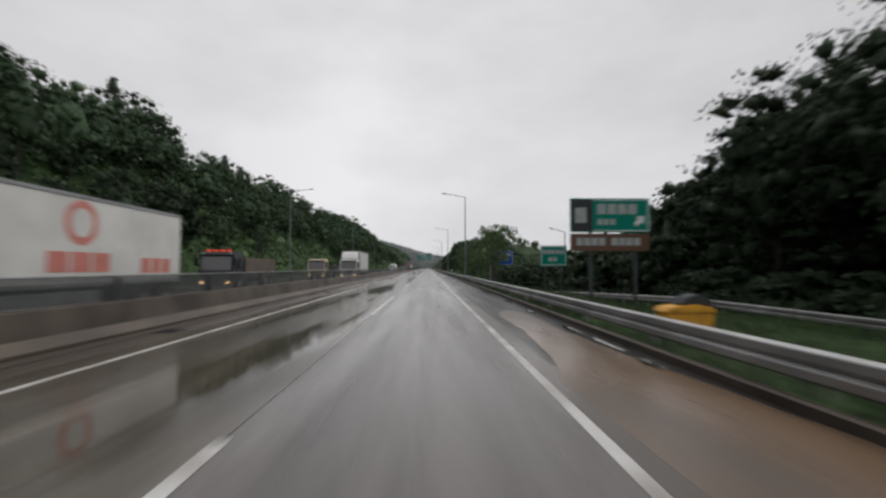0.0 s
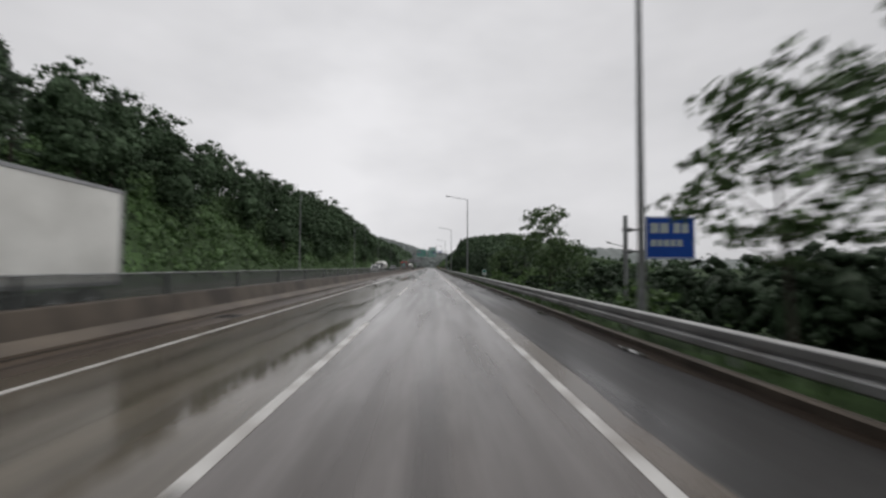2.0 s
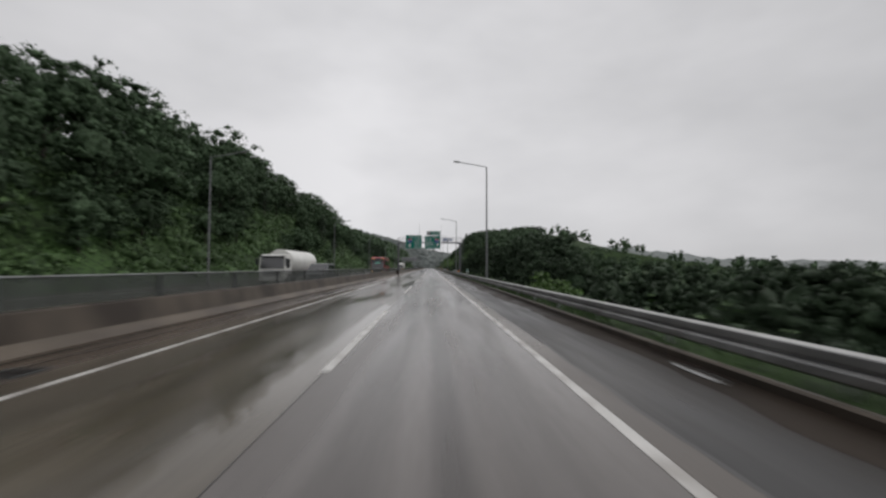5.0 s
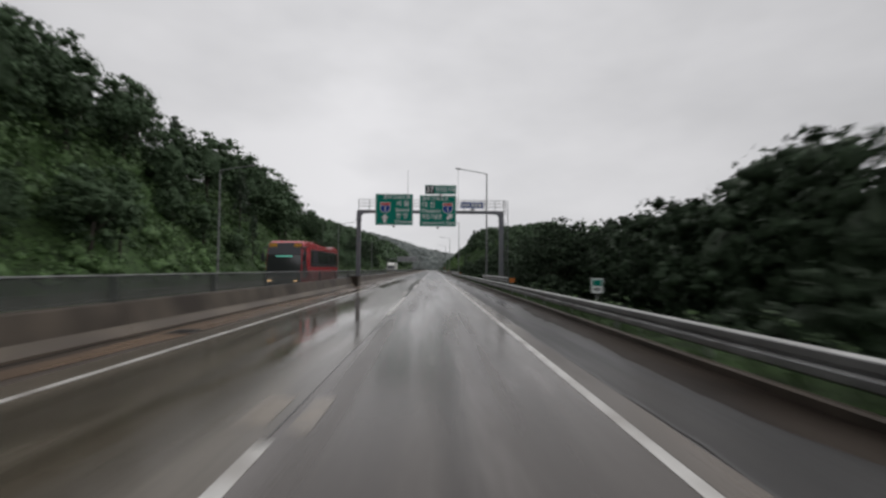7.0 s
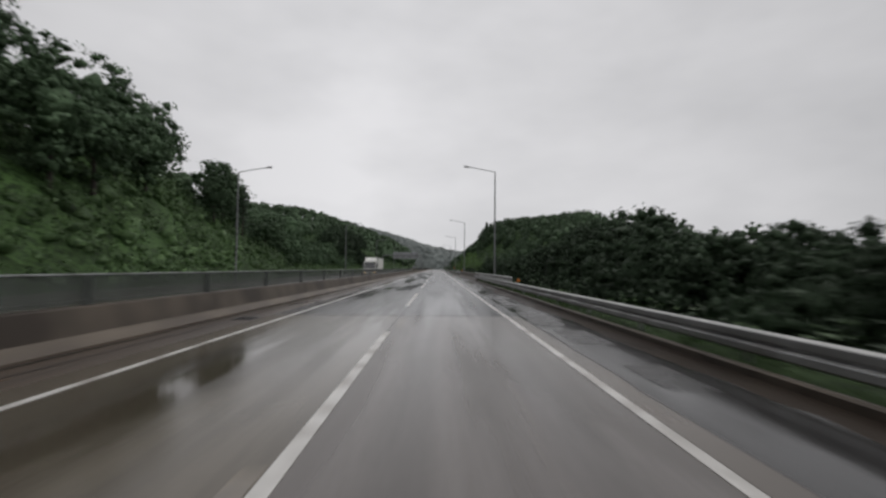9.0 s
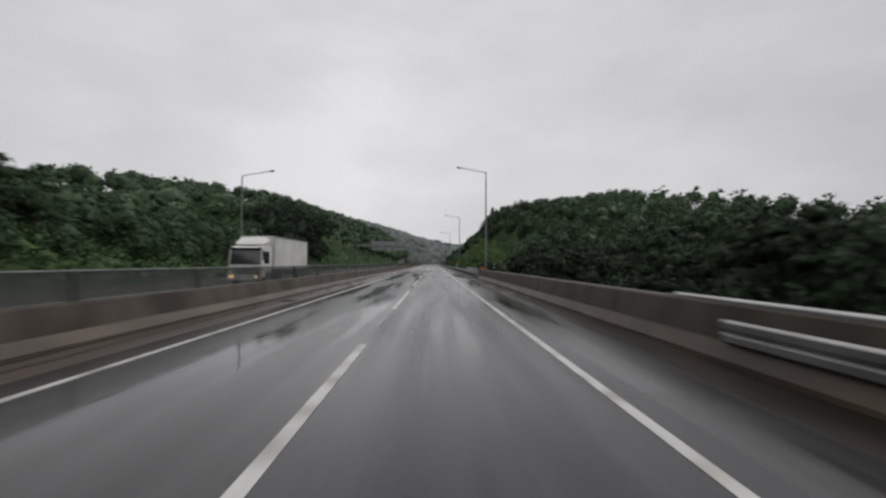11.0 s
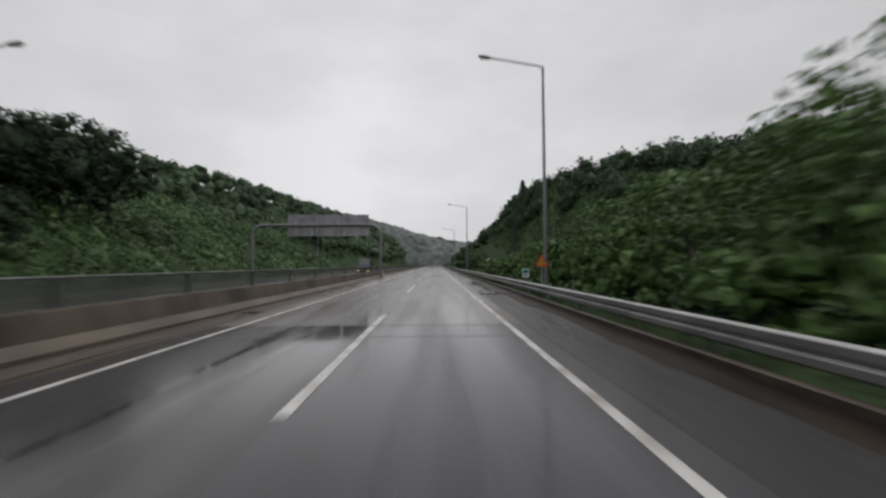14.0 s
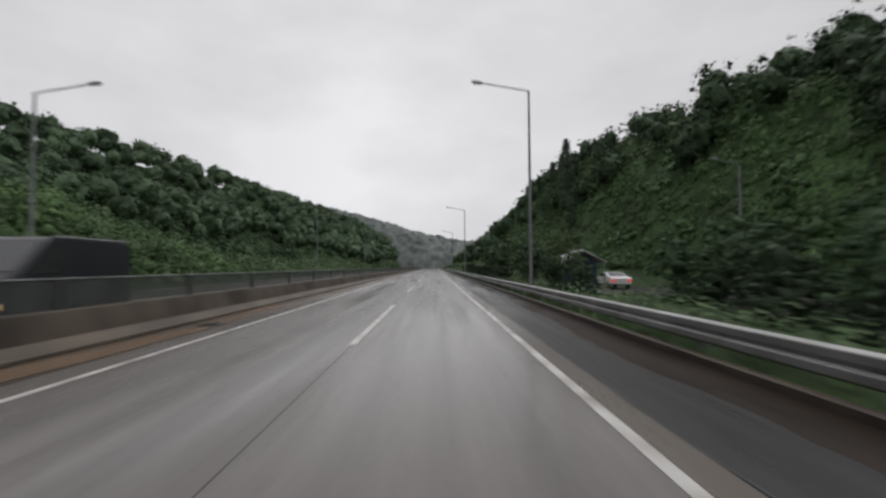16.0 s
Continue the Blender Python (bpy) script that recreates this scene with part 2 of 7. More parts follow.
M_CONC = mat("pale_wet_concrete", (0.27, 0.24, 0.21), rough=0.55, vary=0.2, scale=2.5, bump=0.2, bump_scale=30, second=(0.17, 0.14, 0.115), second_scale=0.8)
M_GALV = mat("galvanised_steel", (0.44, 0.45, 0.46), rough=0.42, metal=0.75, vary=0.16, scale=5, second=(0.30, 0.30, 0.30), second_scale=1.4)
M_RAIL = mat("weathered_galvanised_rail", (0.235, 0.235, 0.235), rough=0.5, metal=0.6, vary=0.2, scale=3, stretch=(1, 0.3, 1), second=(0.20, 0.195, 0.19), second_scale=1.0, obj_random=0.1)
# paler copy of the rail steel: sky light on the ledges, as colour
M_RAIL_LIT = mat("sky_lit_rail_ledge", (0.46, 0.46, 0.45), rough=0.5, metal=0.3, vary=0.2, scale=3, stretch=(1, 0.3, 1), second=(0.33, 0.32, 0.31), second_scale=1.2, obj_random=0.1)
M_POLE = mat("painted_grey_pole", (0.20, 0.205, 0.21), rough=0.5, metal=0.3, vary=0.15, scale=4)
M_GANTRY = mat("grey_painted_steel", (0.15, 0.155, 0.175), rough=0.45, metal=0.4, vary=0.15, scale=2, second=(0.16, 0.16, 0.17), second_scale=1.1)
M_SCREEN = screen_mat("antiglare_mesh", (0.062, 0.070, 0.066), 0.48)
M_POSTDARK = mat("dark_post", (0.05, 0.055, 0.055), rough=0.5, vary=0.2)
M_GREEN = mat("green_sign_sheet", (0.004, 0.205, 0.152), rough=0.5, vary=0.06, scale=1.5, spec=0.12)
M_BLUE = mat("blue_sign_sheet", (0.012, 0.06, 0.29), rough=0.5, vary=0.06, scale=1.5, spec=0.15)
M_BROWN = mat("brown_sign_sheet", (0.115, 0.055, 0.03), rough=0.4, vary=0.08, scale=1.5)
M_BLACK = mat("black_sign_sheet", (0.015, 0.016, 0.02), rough=0.4, vary=0.1)
M_WHITE = mat("white_sign_sheet", (0.72, 0.74, 0.74), rough=0.45, vary=0.04, scale=3)
M_RED = mat("red_sign_sheet", (0.5, 0.03, 0.025), rough=0.4, vary=0.06)
M_SIGNBACK = mat("aluminium_sign_back", (0.34, 0.345, 0.36), rough=0.5, metal=0.35, vary=0.12, scale=2, second=(0.25, 0.25, 0.26), second_scale=0.8)
M_ORANGE = mat("orange_reflector", (0.75, 0.22, 0.02), rough=0.4, vary=0.12, scale=3)
M_YELLOW = mat("yellow_plastic", (0.72, 0.36, 0.03), rough=0.45, vary=0.12, scale=3, second=(0.5, 0.24, 0.03), second_scale=1.5)
M_GRASS = mat("verge_grass", (0.056, 0.100, 0.032), rough=0.7, vary=0.4, scale=6, island=0.35)
M_GROUND = mat("overgrown_ground", (0.034, 0.062, 0.020), rough=0.85, vary=0.4, scale=0.5, bump=1.0, bump_scale=4.0, second=(0.012, 0.022, 0.008), second_scale=2.6, spec=0.15)
M_LEAF = mat("dark_broad_leaves", (0.076, 0.118, 0.066), rough=0.7, vary=0.3, scale=0.4, island=0.24, obj_random=0.2, spec=0.12, bump=1.0, bump_scale=6.0, second=(0.036, 0.060, 0.030), second_scale=3.2)
# leaf green darkened in its base colour to stand in for shade
M_LEAF_SHADED = mat("shade_darkened_leaves", (0.038, 0.058, 0.034), rough=0.7, vary=0.3, scale=0.4, island=0.24, obj_random=0.2, spec=0.12, bump=1.0, bump_scale=6.0, second=(0.024, 0.039, 0.021), second_scale=3.2)
M_LEAF_Y = mat("young_light_leaves", (0.104, 0.180, 0.052), rough=0.5, vary=0.25, scale=0.6, island=0.4, obj_random=0.15, spec=0.25, bump=0.8, bump_scale=8.0, second=(0.05, 0.095, 0.026), second_scale=3.5)
M_LEAF_S = mat("rain_wet_tree_leaves", (0.092, 0.142, 0.060), rough=0.55, vary=0.3, scale=0.6, island=0.35, obj_random=0.15, spec=0.2, second=(0.055, 0.092, 0.038), second_scale=3.0)
M_PINE = mat("pine_needles", (0.048, 0.076, 0.044), rough=0.6, vary=0.3, scale=0.5, island=0.4, obj_random=0.2, spec=0.35)
M_SHRUB = mat("shrub_leaves", (0.082, 0.140, 0.052), rough=0.6, vary=0.4, scale=0.10, island=0.25, spec=0.2, bump=1.0, bump_scale=6.0, second=(0.032, 0.064, 0.022), second_scale=2.4)
# mat under the leaves: shade in the gaps is painted as dark colour
M_MAT = mat("creeper_mat", (0.046, 0.088, 0.026), rough=0.7, vary=0.4, scale=0.14, spec=0.15, bump=1.0, bump_scale=5.0, second=(0.016, 0.032, 0.010), second_scale=2.2)
M_BARK = mat("wet_bark", (0.045, 0.036, 0.028), rough=0.75, vary=0.35, scale=4, stretch=(1, 1, 0.3), bump=0.5, bump_scale=15)
M_TRUCKWHITE = mat("white_truck_paint", (0.72, 0.72, 0.69), rough=0.35, vary=0.06, scale=0.8, second=(0.6, 0.6, 0.57), second_scale=0.5)
M_CREAM = mat("cream_truck_paint", (0.55, 0.48, 0.33), rough=0.35, vary=0.06, scale=1)
M_CARWHITE = mat("white_car_paint", (0.68, 0.68, 0.68), rough=0.22, vary=0.03, scale=1, coat=0.5)
M_BUSRED = mat("red_coach_paint", (0.42, 0.035, 0.045), rough=0.25, vary=0.06, scale=1, coat=0.5)
M_DARKPAINT = mat("dark_vehicle_paint", (0.02, 0.022, 0.028), rough=0.3, vary=0.1, scale=1)
M_TRUCKGREY = mat("slate_truck_paint", (0.075, 0.08, 0.09), rough=0.3, vary=0.08, scale=1)
M_BED = mat("mud_stained_truck_bed", (0.115, 0.088, 0.066), rough=0.6, vary=0.25, scale=1.5, second=(0.07, 0.055, 0.043), second_scale=0.8)
M_TARP = mat("dark_cargo_tarpaulin", (0.036, 0.038, 0.041), rough=0.6, vary=0.2, scale=2, bump=0.3, bump_scale=6)
M_GLASS = mat("tinted_vehicle_glass", (0.03, 0.032, 0.034), rough=0.06, vary=0.05, spec=1.0)
M_TYRE = mat("rubber_tyre", (0.018, 0.018, 0.018), rough=0.8, vary=0.2)
M_RIM = mat("steel_rim", (0.35, 0.35, 0.36), rough=0.4, metal=0.8, vary=0.1)
M_PINKMARK = mat("red_trailer_lettering", (0.62, 0.22, 0.18), rough=0.4, vary=0.1)
M_HEAD = glow("lit_headlamp", (1.0, 0.62, 0.30), 2.5)
M_TAIL = glow("lit_tail_lamp", (1.0, 0.06, 0.03), 0.5)
M_LED = glow("green_led_display", (0.25, 0.9, 0.7), 0.22)
M_LENS = mat("lamp_lens", (0.5, 0.5, 0.48), rough=0.25, vary=0.05)
M_ROOF = mat("grey_sheet_roof", (0.33, 0.32, 0.32), rough=0.45, vary=0.15, scale=3)
M_HUT = mat("blue_hut_wall", (0.018, 0.036, 0.075), rough=0.5, vary=0.15, scale=2)
# far wood: distance haze is painted in as this pale base colour
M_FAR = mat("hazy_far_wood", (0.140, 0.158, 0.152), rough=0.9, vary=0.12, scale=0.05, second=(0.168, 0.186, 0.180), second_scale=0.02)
M_WATER = mat("standing_rain_water", (0.05, 0.048, 0.045), rough=0.05, vary=0.1, scale=2)
M_DIM = mat("rain_dulled_sign_lettering", (0.36, 0.40, 0.39), rough=0.5, vary=0.1, scale=4)


# ---- mesh helpers ----
def mesh_of(bm, material, smooth=False):
    bm.normal_update()
    me = bpy.data.meshes.new("mesh")
    bm.to_mesh(me)
    bm.free()
    for m in material if isinstance(material, (list, tuple)) else [material]:
        me.materials.append(m)
    if smooth:
        me.polygons.foreach_set("use_smooth", [True] * len(me.polygons))
    return me


def part(name, bm, material, parent, label="", smooth=False):
    """One mesh object under a thing or a part."""
    ob = new(name, mesh_of(bm, material, smooth))
    ob.parent = parent
    if label:
        ob["label"] = label
    return ob


def piece(name, me, parent, m):
    ob = new(name, me)
    ob.parent = parent
    ob.matrix_basis = m
    return ob


def empty(name, m, label, category, group="", kind=""):
    ob = new(name)
    ob.empty_display_size = 0.2
    ob.matrix_basis = m
    return tagged(ob, label, category, group, kind)


def box(bm, lo, hi, bevel=0.0):
    """A box from corner to corner, with rounded edges if a bevel is given."""
    c = [(a + b) / 2 for a, b in zip(lo, hi)]
    s = [abs(b - a) for a, b in zip(lo, hi)]
    made = bmesh.ops.create_cube(bm, size=1.0, matrix=Matrix.Translation(c) @ Matrix.Diagonal((*s, 1)))["verts"]
    if bevel:
        edges = {e for v in made for e in v.link_edges}
        bmesh.ops.bevel(bm, geom=list(edges), offset=bevel, segments=2, affect="EDGES", profile=0.7)
    return bm


def tube(bm, a, b, ra, rb=None, seg=10):
    """A tapered round bar from a to b."""
    a, b = Vector(a), Vector(b)
    d = b - a
    m = Matrix.Translation((a + b) / 2) @ d.to_track_quat("Z", "Y").to_matrix().to_4x4()
    bmesh.ops.create_cone(bm, cap_ends=True, segments=seg, radius1=ra, radius2=ra if rb is None else rb, depth=d.length, matrix=m)
    return bm


def pipe(bm, pts, r, seg=8):
    """A bent round bar along points."""
    for a, b in zip(pts, pts[1:]):
        tube(bm, a, b, r, r, seg)
    for p in pts[1:-1]:
        bmesh.ops.create_uvsphere(bm, u_segments=seg, v_segments=6, radius=r, matrix=Matrix.Translation(p))
    return bm


def sweep(bm, profile, y0, y1, closed=True):
    """An x-z profile drawn out along y, with end caps."""
    a = [bm.verts.new((x, y0, z)) for x, z in profile]
    b = [bm.verts.new((x, y1, z)) for x, z in profile]
    k = len(profile)
    for i in range(k if closed else k - 1):
        j = (i + 1) % k
        bm.faces.new((a[i], a[j], b[j], b[i]))
    if closed:
        bm.faces.new(a[::-1])
        bm.faces.new(b)
    bmesh.ops.recalc_face_normals(bm, faces=bm.faces[:])
    return bm


def poly(bm, pts, depth):
    """A flat outline in x-z drawn out along y by depth."""
    f = bm.faces.new([bm.verts.new((x, 0, z)) for x, z in pts])
    ex = bmesh.ops.extrude_face_region(bm, geom=[f])
    bmesh.ops.translate(bm, vec=(0, depth, 0), verts=[v for v in ex["geom"] if isinstance(v, bmesh.types.BMVert)])
    bmesh.ops.recalc_face_normals(bm, faces=bm.faces[:])
    return bm


def raw(verts, faces, material, smooth=False, normals=None):
    """A mesh straight from arrays of vertices and of faces with one corner count; normals: the shading normal of each vertex."""
    me = bpy.data.meshes.new("mesh")
    verts, faces = np.asarray(verts, np.float32), np.asarray(faces, np.int32)
    k = faces.shape[1]
    me.vertices.add(len(verts))
    me.vertices.foreach_set("co", verts.ravel())
    me.loops.add(faces.size)
    me.loops.foreach_set("vertex_index", faces.ravel())
    me.polygons.add(len(faces))
    me.polygons.foreach_set("loop_start", np.arange(0, faces.size, k, dtype=np.int32))
    me.polygons.foreach_set("loop_total", np.full(len(faces), k, np.int32))
    if smooth or normals is not None:
        me.polygons.foreach_set("use_smooth", np.ones(len(faces), bool))
    me.materials.append(material)
    me.update(calc_edges=True)
    me.validate()
    if normals is not None:
        me.normals_split_custom_set_from_vertices(np.asarray(normals, np.float32))
    return me


def unit(n):
    v = rng.normal(size=(n, 3))
    return v / np.linalg.norm(v, axis=1, keepdims=True)


def leaf_quads(centres, normals, sizes):
    """Leaf-shaped quads (pointed lozenges, slightly folded) round given centres."""
    n = len(centres)
    a = np.cross(normals, unit(n))
    a /= np.linalg.norm(a, axis=1, keepdims=True) + 1e-9
    b = np.cross(normals, a)
    s = sizes[:, None]
    v = np.empty((n, 4, 3))
    v[:, 0] = centres - a * s
    v[:, 1] = centres - b * s * 0.62 + normals * s * 0.18
    v[:, 2] = centres + a * s
    v[:, 3] = centres + b * s * 0.62 + normals * s * 0.18
    return v.reshape(-1, 3)


def leaf_tris(centres, normals, sizes):
    """Three-cornered leaves, for what is seen from far off."""
    n = len(centres)
    a = np.cross(normals, unit(n))
    a /= np.linalg.norm(a, axis=1, keepdims=True) + 1e-9
    b = np.cross(normals, a)
    s = sizes[:, None]
    return np.stack([centres - a * s - b * s * 0.4, centres + a * s * 0.9 - b * s * 0.5, centres + b * s * 1.1], 1).reshape(-1, 3)


def tris(n):
    return np.arange(3 * n).reshape(n, 3)


def quads(n):
    return np.arange(4 * n).reshape(n, 4)


def lettering(text, size, x, z, parent, material, width=None, depth=-0.034, name="lettering"):
    """Raised text that faces -y; x, z is its middle on the panel."""
    cu = bpy.data.curves.new(name, "FONT")
    cu.body, cu.size, cu.align_x, cu.align_y = text, size, "CENTER", "CENTER"
    cu.extrude, cu.offset = 0.003, 0.012 * size
    cu.materials.append(material)
    ob = new(name, cu)
    ob.parent = parent
    ob.matrix_basis = pose(x, depth, z, 90, 0, 0)
    if width:
        bpy.context.view_layer.update()
        w = ob.dimensions.x
        if w > 0:
            ob.scale.x = width / w
    return ob


# ---- the lie of the land ----
# heights of the ground across the left bank and the right side, along y
LEFT_Y = [-60, 20, 55, 70, 110, 145, 160, 172, 195, 210, 245, 265, 300, 318, 330, 345, 362, 385, 430, 480, 500, 520, 540, 600, 640, 780, 1000]
LEFT = {-38: [11, 12.6, 15.7, 12.3, 13.0, 12.6, 14.2, 10.7, 12.3, 13.4, 17.2, 14.2, 13.4, 12.6, 8.5, 5.0, 2.0, 3.0, 7.0, 9.0, 8.0, 4.5, 3.0, 2.5, 4.0, 18.0, 16.0],
        -60: [13, 15, 18, 15, 15, 15, 16, 13, 15, 16, 20, 17, 16, 15, 12, 9.5, 6.0, 5.5, 14.0, 16.0, 14.0, 9.0, 6.0, 5.0, 8.0, 31.0, 30.0],
        -110: [16, 18, 20, 18, 18, 18, 19, 17, 18, 19, 22, 20, 19, 18, 16, 14, 13, 15, 20, 27, 29, 31, 33.5, 40, 43.5, 49.0, 50.0]}
COL_Y = [-60, 10, 40, 60, 110, 200, 250, 300, 330, 362, 378, 400, 419, 440, 460, 490, 521, 568, 596, 640, 700, 1000]
COL = {15: [-0.8, -0.8, -1.5, -2.3, -4.2, -4.2, -3.0, -3.0, -6.0, -5.0, -2.5, -0.6, 0.2, 0.0, -0.5, -0.7, -0.5, 1.5, 3.0, 3.0, 2.0, 1.0],
       26: [-0.8, -0.8, -2.0, -3.5, -7.0, -7.0, -5.0, -4.0, -7.0, -5.0, -3.0, 1.0, 2.5, 2.0, -0.2, -0.4, 2.5, 12.0, 14.0, 13.0, 10.0, 6.0],
       40: [-1.0, -1.0, -3.0, -5.0, -9.5, -9.0, -7.0, -5.0, -6.0, -3.5, -1.0, 4.5, 7.0, 11.0, 14.0, 19.0, 24.0, 28.0, 30.5, 27.0, 22.0, 14.0],
       80: [0.0, 0.0, -3.0, -5.0, -9.5, -9.0, -6.0, -2.0, 0.0, 2.0, 3.0, 9.0, 12.0, 15.0, 18.0, 24.0, 29.0, 32.0, 34.0, 30.0, 25.0, 18.0]}


def smooth01(t):
    t = np.clip(t, 0, 1)
    return t * t * (3 - 2 * t)


def land(x, y):
    """The height of the ground beside the carriageways."""
    x, y = np.broadcast_arrays(np.asarray(x, float), np.asarray(y, float))
    bump = 0.35 * np.sin(x * 0.31 + 1.3 * np.sin(y * 0.07)) * np.sin(y * 0.23 + 0.9) + 0.25 * np.sin(x * 0.77 + y * 0.41)
    run = -23.2 - x
    lk = [-23.2, -38, -60, -110]
    lv = [np.zeros(x.shape)] + [np.interp(y, LEFT_Y, LEFT[k]) for k in lk[1:]]
    left = lv[-1].copy()
    for i in range(3):
        t = (x - lk[i]) / (lk[i + 1] - lk[i])
        left = np.where((t >= 0) & (t < 1), lv[i] + (lv[i + 1] - lv[i]) * (smooth01(t) * 0.6 + 0.4 * np.clip(t, 0, 1) if i == 0 else t), left)
    left = left + bump * smooth01(run / 5)
    keys = [5.6, 15, 26, 40, 80]
    vals = [np.full(x.shape, 0.12)] + [np.interp(y, COL_Y, COL[k]) for k in keys[1:]]
    right = vals[-1].copy()
    for i in range(4):
        t = (x - keys[i]) / (keys[i + 1] - keys[i])
        inside = (t >= 0) & (t < 1)
        right = np.where(inside, vals[i] + (vals[i + 1] - vals[i]) * t, right)
    right = np.where(right > 0, right * (1 - smooth01((x - 95) / 110)), right)
    right = np.where((x > 95) & (y < 420), np.minimum(right, -2.0), right)
    right = np.where(x < 5.6, 0.12, right) + bump * smooth01((x - 7) / 8)
    fade = 1 - smooth01((np.abs(x) - 200) / 500)
    out = np.where(x > 0, right, left)
    out = np.where(out > 0, out * fade, out)
    out = np.where((y > 311) & (y < 361) & (x > 4) & (x < 5.3), -0.7, out)
    return np.where((x > -23.2) & (x < 4.30), -0.15, out)


gx = np.concatenate([[-1800, -900, -500, -300, -200, -150, -120, -100, -85, -75], np.arange(-68, -23.3, 1.6), [-23.2, -23.1, -15, -7.8, 0, 4.24, 4.31, 4.9, 5.6], np.arange(6.5, 45, 1.5),
                     [48, 52, 58, 65, 75, 90, 110, 150, 200, 300, 500, 900, 1800]])
gy = np.concatenate([[-1500, -600, -250, -120], np.arange(-60, 760, 5.0), [800, 850, 900, 1000, 1200, 1600, 2400, 3500]])
GX, GY = np.meshgrid(gx, gy)
gv = np.stack([GX, GY, land(GX, GY)], -1).reshape(-1, 3)
gi = np.arange(len(gx) * len(gy)).reshape(len(gy), len(gx))
gf = np.stack([gi[:-1, :-1], gi[:-1, 1:], gi[1:, 1:], gi[1:, :-1]], -1).reshape(-1, 4)
tagged(new("ground", raw(gv, gf, M_GROUND, True)), "overgrown green ground rising in banks beside the road", "ground", kind="structure")

# hills far beyond the end of the road, haze put into their colour
hx = np.linspace(-1500, 1500, 601)
hz = np.interp(hx, [-1500, -400, -150, -60, -14, 25, 60, 150, 300, 480, 640, 800, 1500], [60, 78, 66, 50, 38, 32, 30, 33, 42, 56, 38, 26, 22])
hz = hz + 2.5 * np.sin(hx / 31) + 1.6 * np.sin(hx / 11.3 + 1) + 1.0 * np.sin(hx / 4.7)
hv, hf = [], []
for k, (dy, s) in enumerate(((0, 0.0), (60, 0.55), (150, 1.0), (420, 0.0))):
    hv += [(x, 1100 + dy + 0.00012 * x * x, z * s - 2) for x, z in zip(hx, hz)]
for k in range(3):
    hf += [(k * 601 + i, k * 601 + i + 1, (k + 1) * 601 + i + 1, (k + 1) * 601 + i) for i in range(600)]
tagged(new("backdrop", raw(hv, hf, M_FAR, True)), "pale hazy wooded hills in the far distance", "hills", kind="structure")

# the wooded ridge that closes the view where the road bends away
rx = np.arange(-420, 421, 2.0)
rz = np.interp(rx, [-420, -240, -115, -54, -11, 15, 45, 120, 420], [66, 66, 60, 42, 31, 24, 19, 14, 6])
rv, rf = [], []
bumps = np.random.default_rng(41)
steps = [(44 * t, math.sin(t * math.pi / 2)) for t in np.linspace(0, 1, 30)] + [(70, 1.0), (140, 0.5)]
for k, (dy, s) in enumerate(steps):
    crowns = np.convolve(bumps.normal(size=len(rx) + 2), (0.3, 0.8, 0.3), "valid") * 1.1 + 0.9 * np.sin(rx / 17 + k * 0.2)
    rv += [(x, 806 + dy + 0.0009 * x * x * (x < 0) + j, z * s + c * (0 < k < 30)) for x, z, c, j in zip(rx, rz, crowns, bumps.uniform(-1.6, 1.6, len(rx)))]
w = len(rx)
for k in range(len(steps) - 1):
    rf += [(k * w + i, k * w + i + 1, (k + 1) * w + i + 1, (k + 1) * w + i) for i in range(w - 1)]
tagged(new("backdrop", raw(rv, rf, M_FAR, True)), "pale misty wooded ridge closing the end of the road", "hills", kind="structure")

# ---- road ----
Y0, Y1 = -60.0, 800.0
road = tagged(new("road"), "wet grey dual carriageway with worn lane markings", "road", kind="structure")


def strip(name, x0, x1, y0, y1, z, material, parent=road, step=20.0, thick=0.1):
    """A slab of carriageway."""
    bm = bmesh.new()
    sweep(bm, [(x0, z - thick), (x1, z - thick), (x1, z), (x0, z)], y0, y1)
    return part(name, bm, material, parent)


for ya, yb, near, wet in ((Y0, 271, M_LANE, M_LANE_WET), (271.02, 408, M_ASPHALT, M_ASPHALT_WET), (408.02, Y1, M_LANE, M_LANE)):
    strip("lane_surface", -1.806, 2.22, ya, yb, 0.0, near)
    strip("lane_surface", -6.05, -1.806, ya, yb, 0.0, wet)
for yj in (406.0, 407.98, 270.98):
    strip("cross_joint", -6.0, 2.2, yj, yj + 0.06, 0.0035, M_JOINT, thick=0.003)
strip("shoulder_surface", 2.22, 4.30, Y0, 252, -0.004, M_SHOULDER)
strip("shoulder_surface", 2.22, 4.30, 252.02, 300, -0.004, M_SHOULDER_WET)
strip("shoulder_surface", 2.22, 4.30, 300.02, 316, -0.004, M_ASPHALT_WET)
strip("shoulder_surface", 2.22, 4.9, 316.02, 362, -0.004, M_ASPHALT_WET)
strip("shoulder_surface", 2.22, 4.30, 362.02, 382, -0.004, M_ASPHALT_WET)
strip("shoulder_surface", 2.22, 4.30, 382.02, 420, -0.004, M_SHOULDER)
strip("shoulder_surface", 2.22, 4.30, 420.02, 440, -0.004, M_SHOULDER_WET)
strip("shoulder_surface", 2.22, 4.30, 440.02, Y1, -0.004, M_SHOULDER)
strip("gutter_surface", -7.5, -6.05, Y0, Y1, -0.004, M_GUTTER)
strip("opposite_surface", -22.6, -8.2, Y0, Y1, -0.004, M_LANE)
strip("edge_line", 1.695, 1.845, Y0, Y1, 0.006, M_PAINT, thick=0.004)
strip("edge_line", -5.46, -5.33, Y0, Y1, 0.006, M_PAINT, thick=0.004)
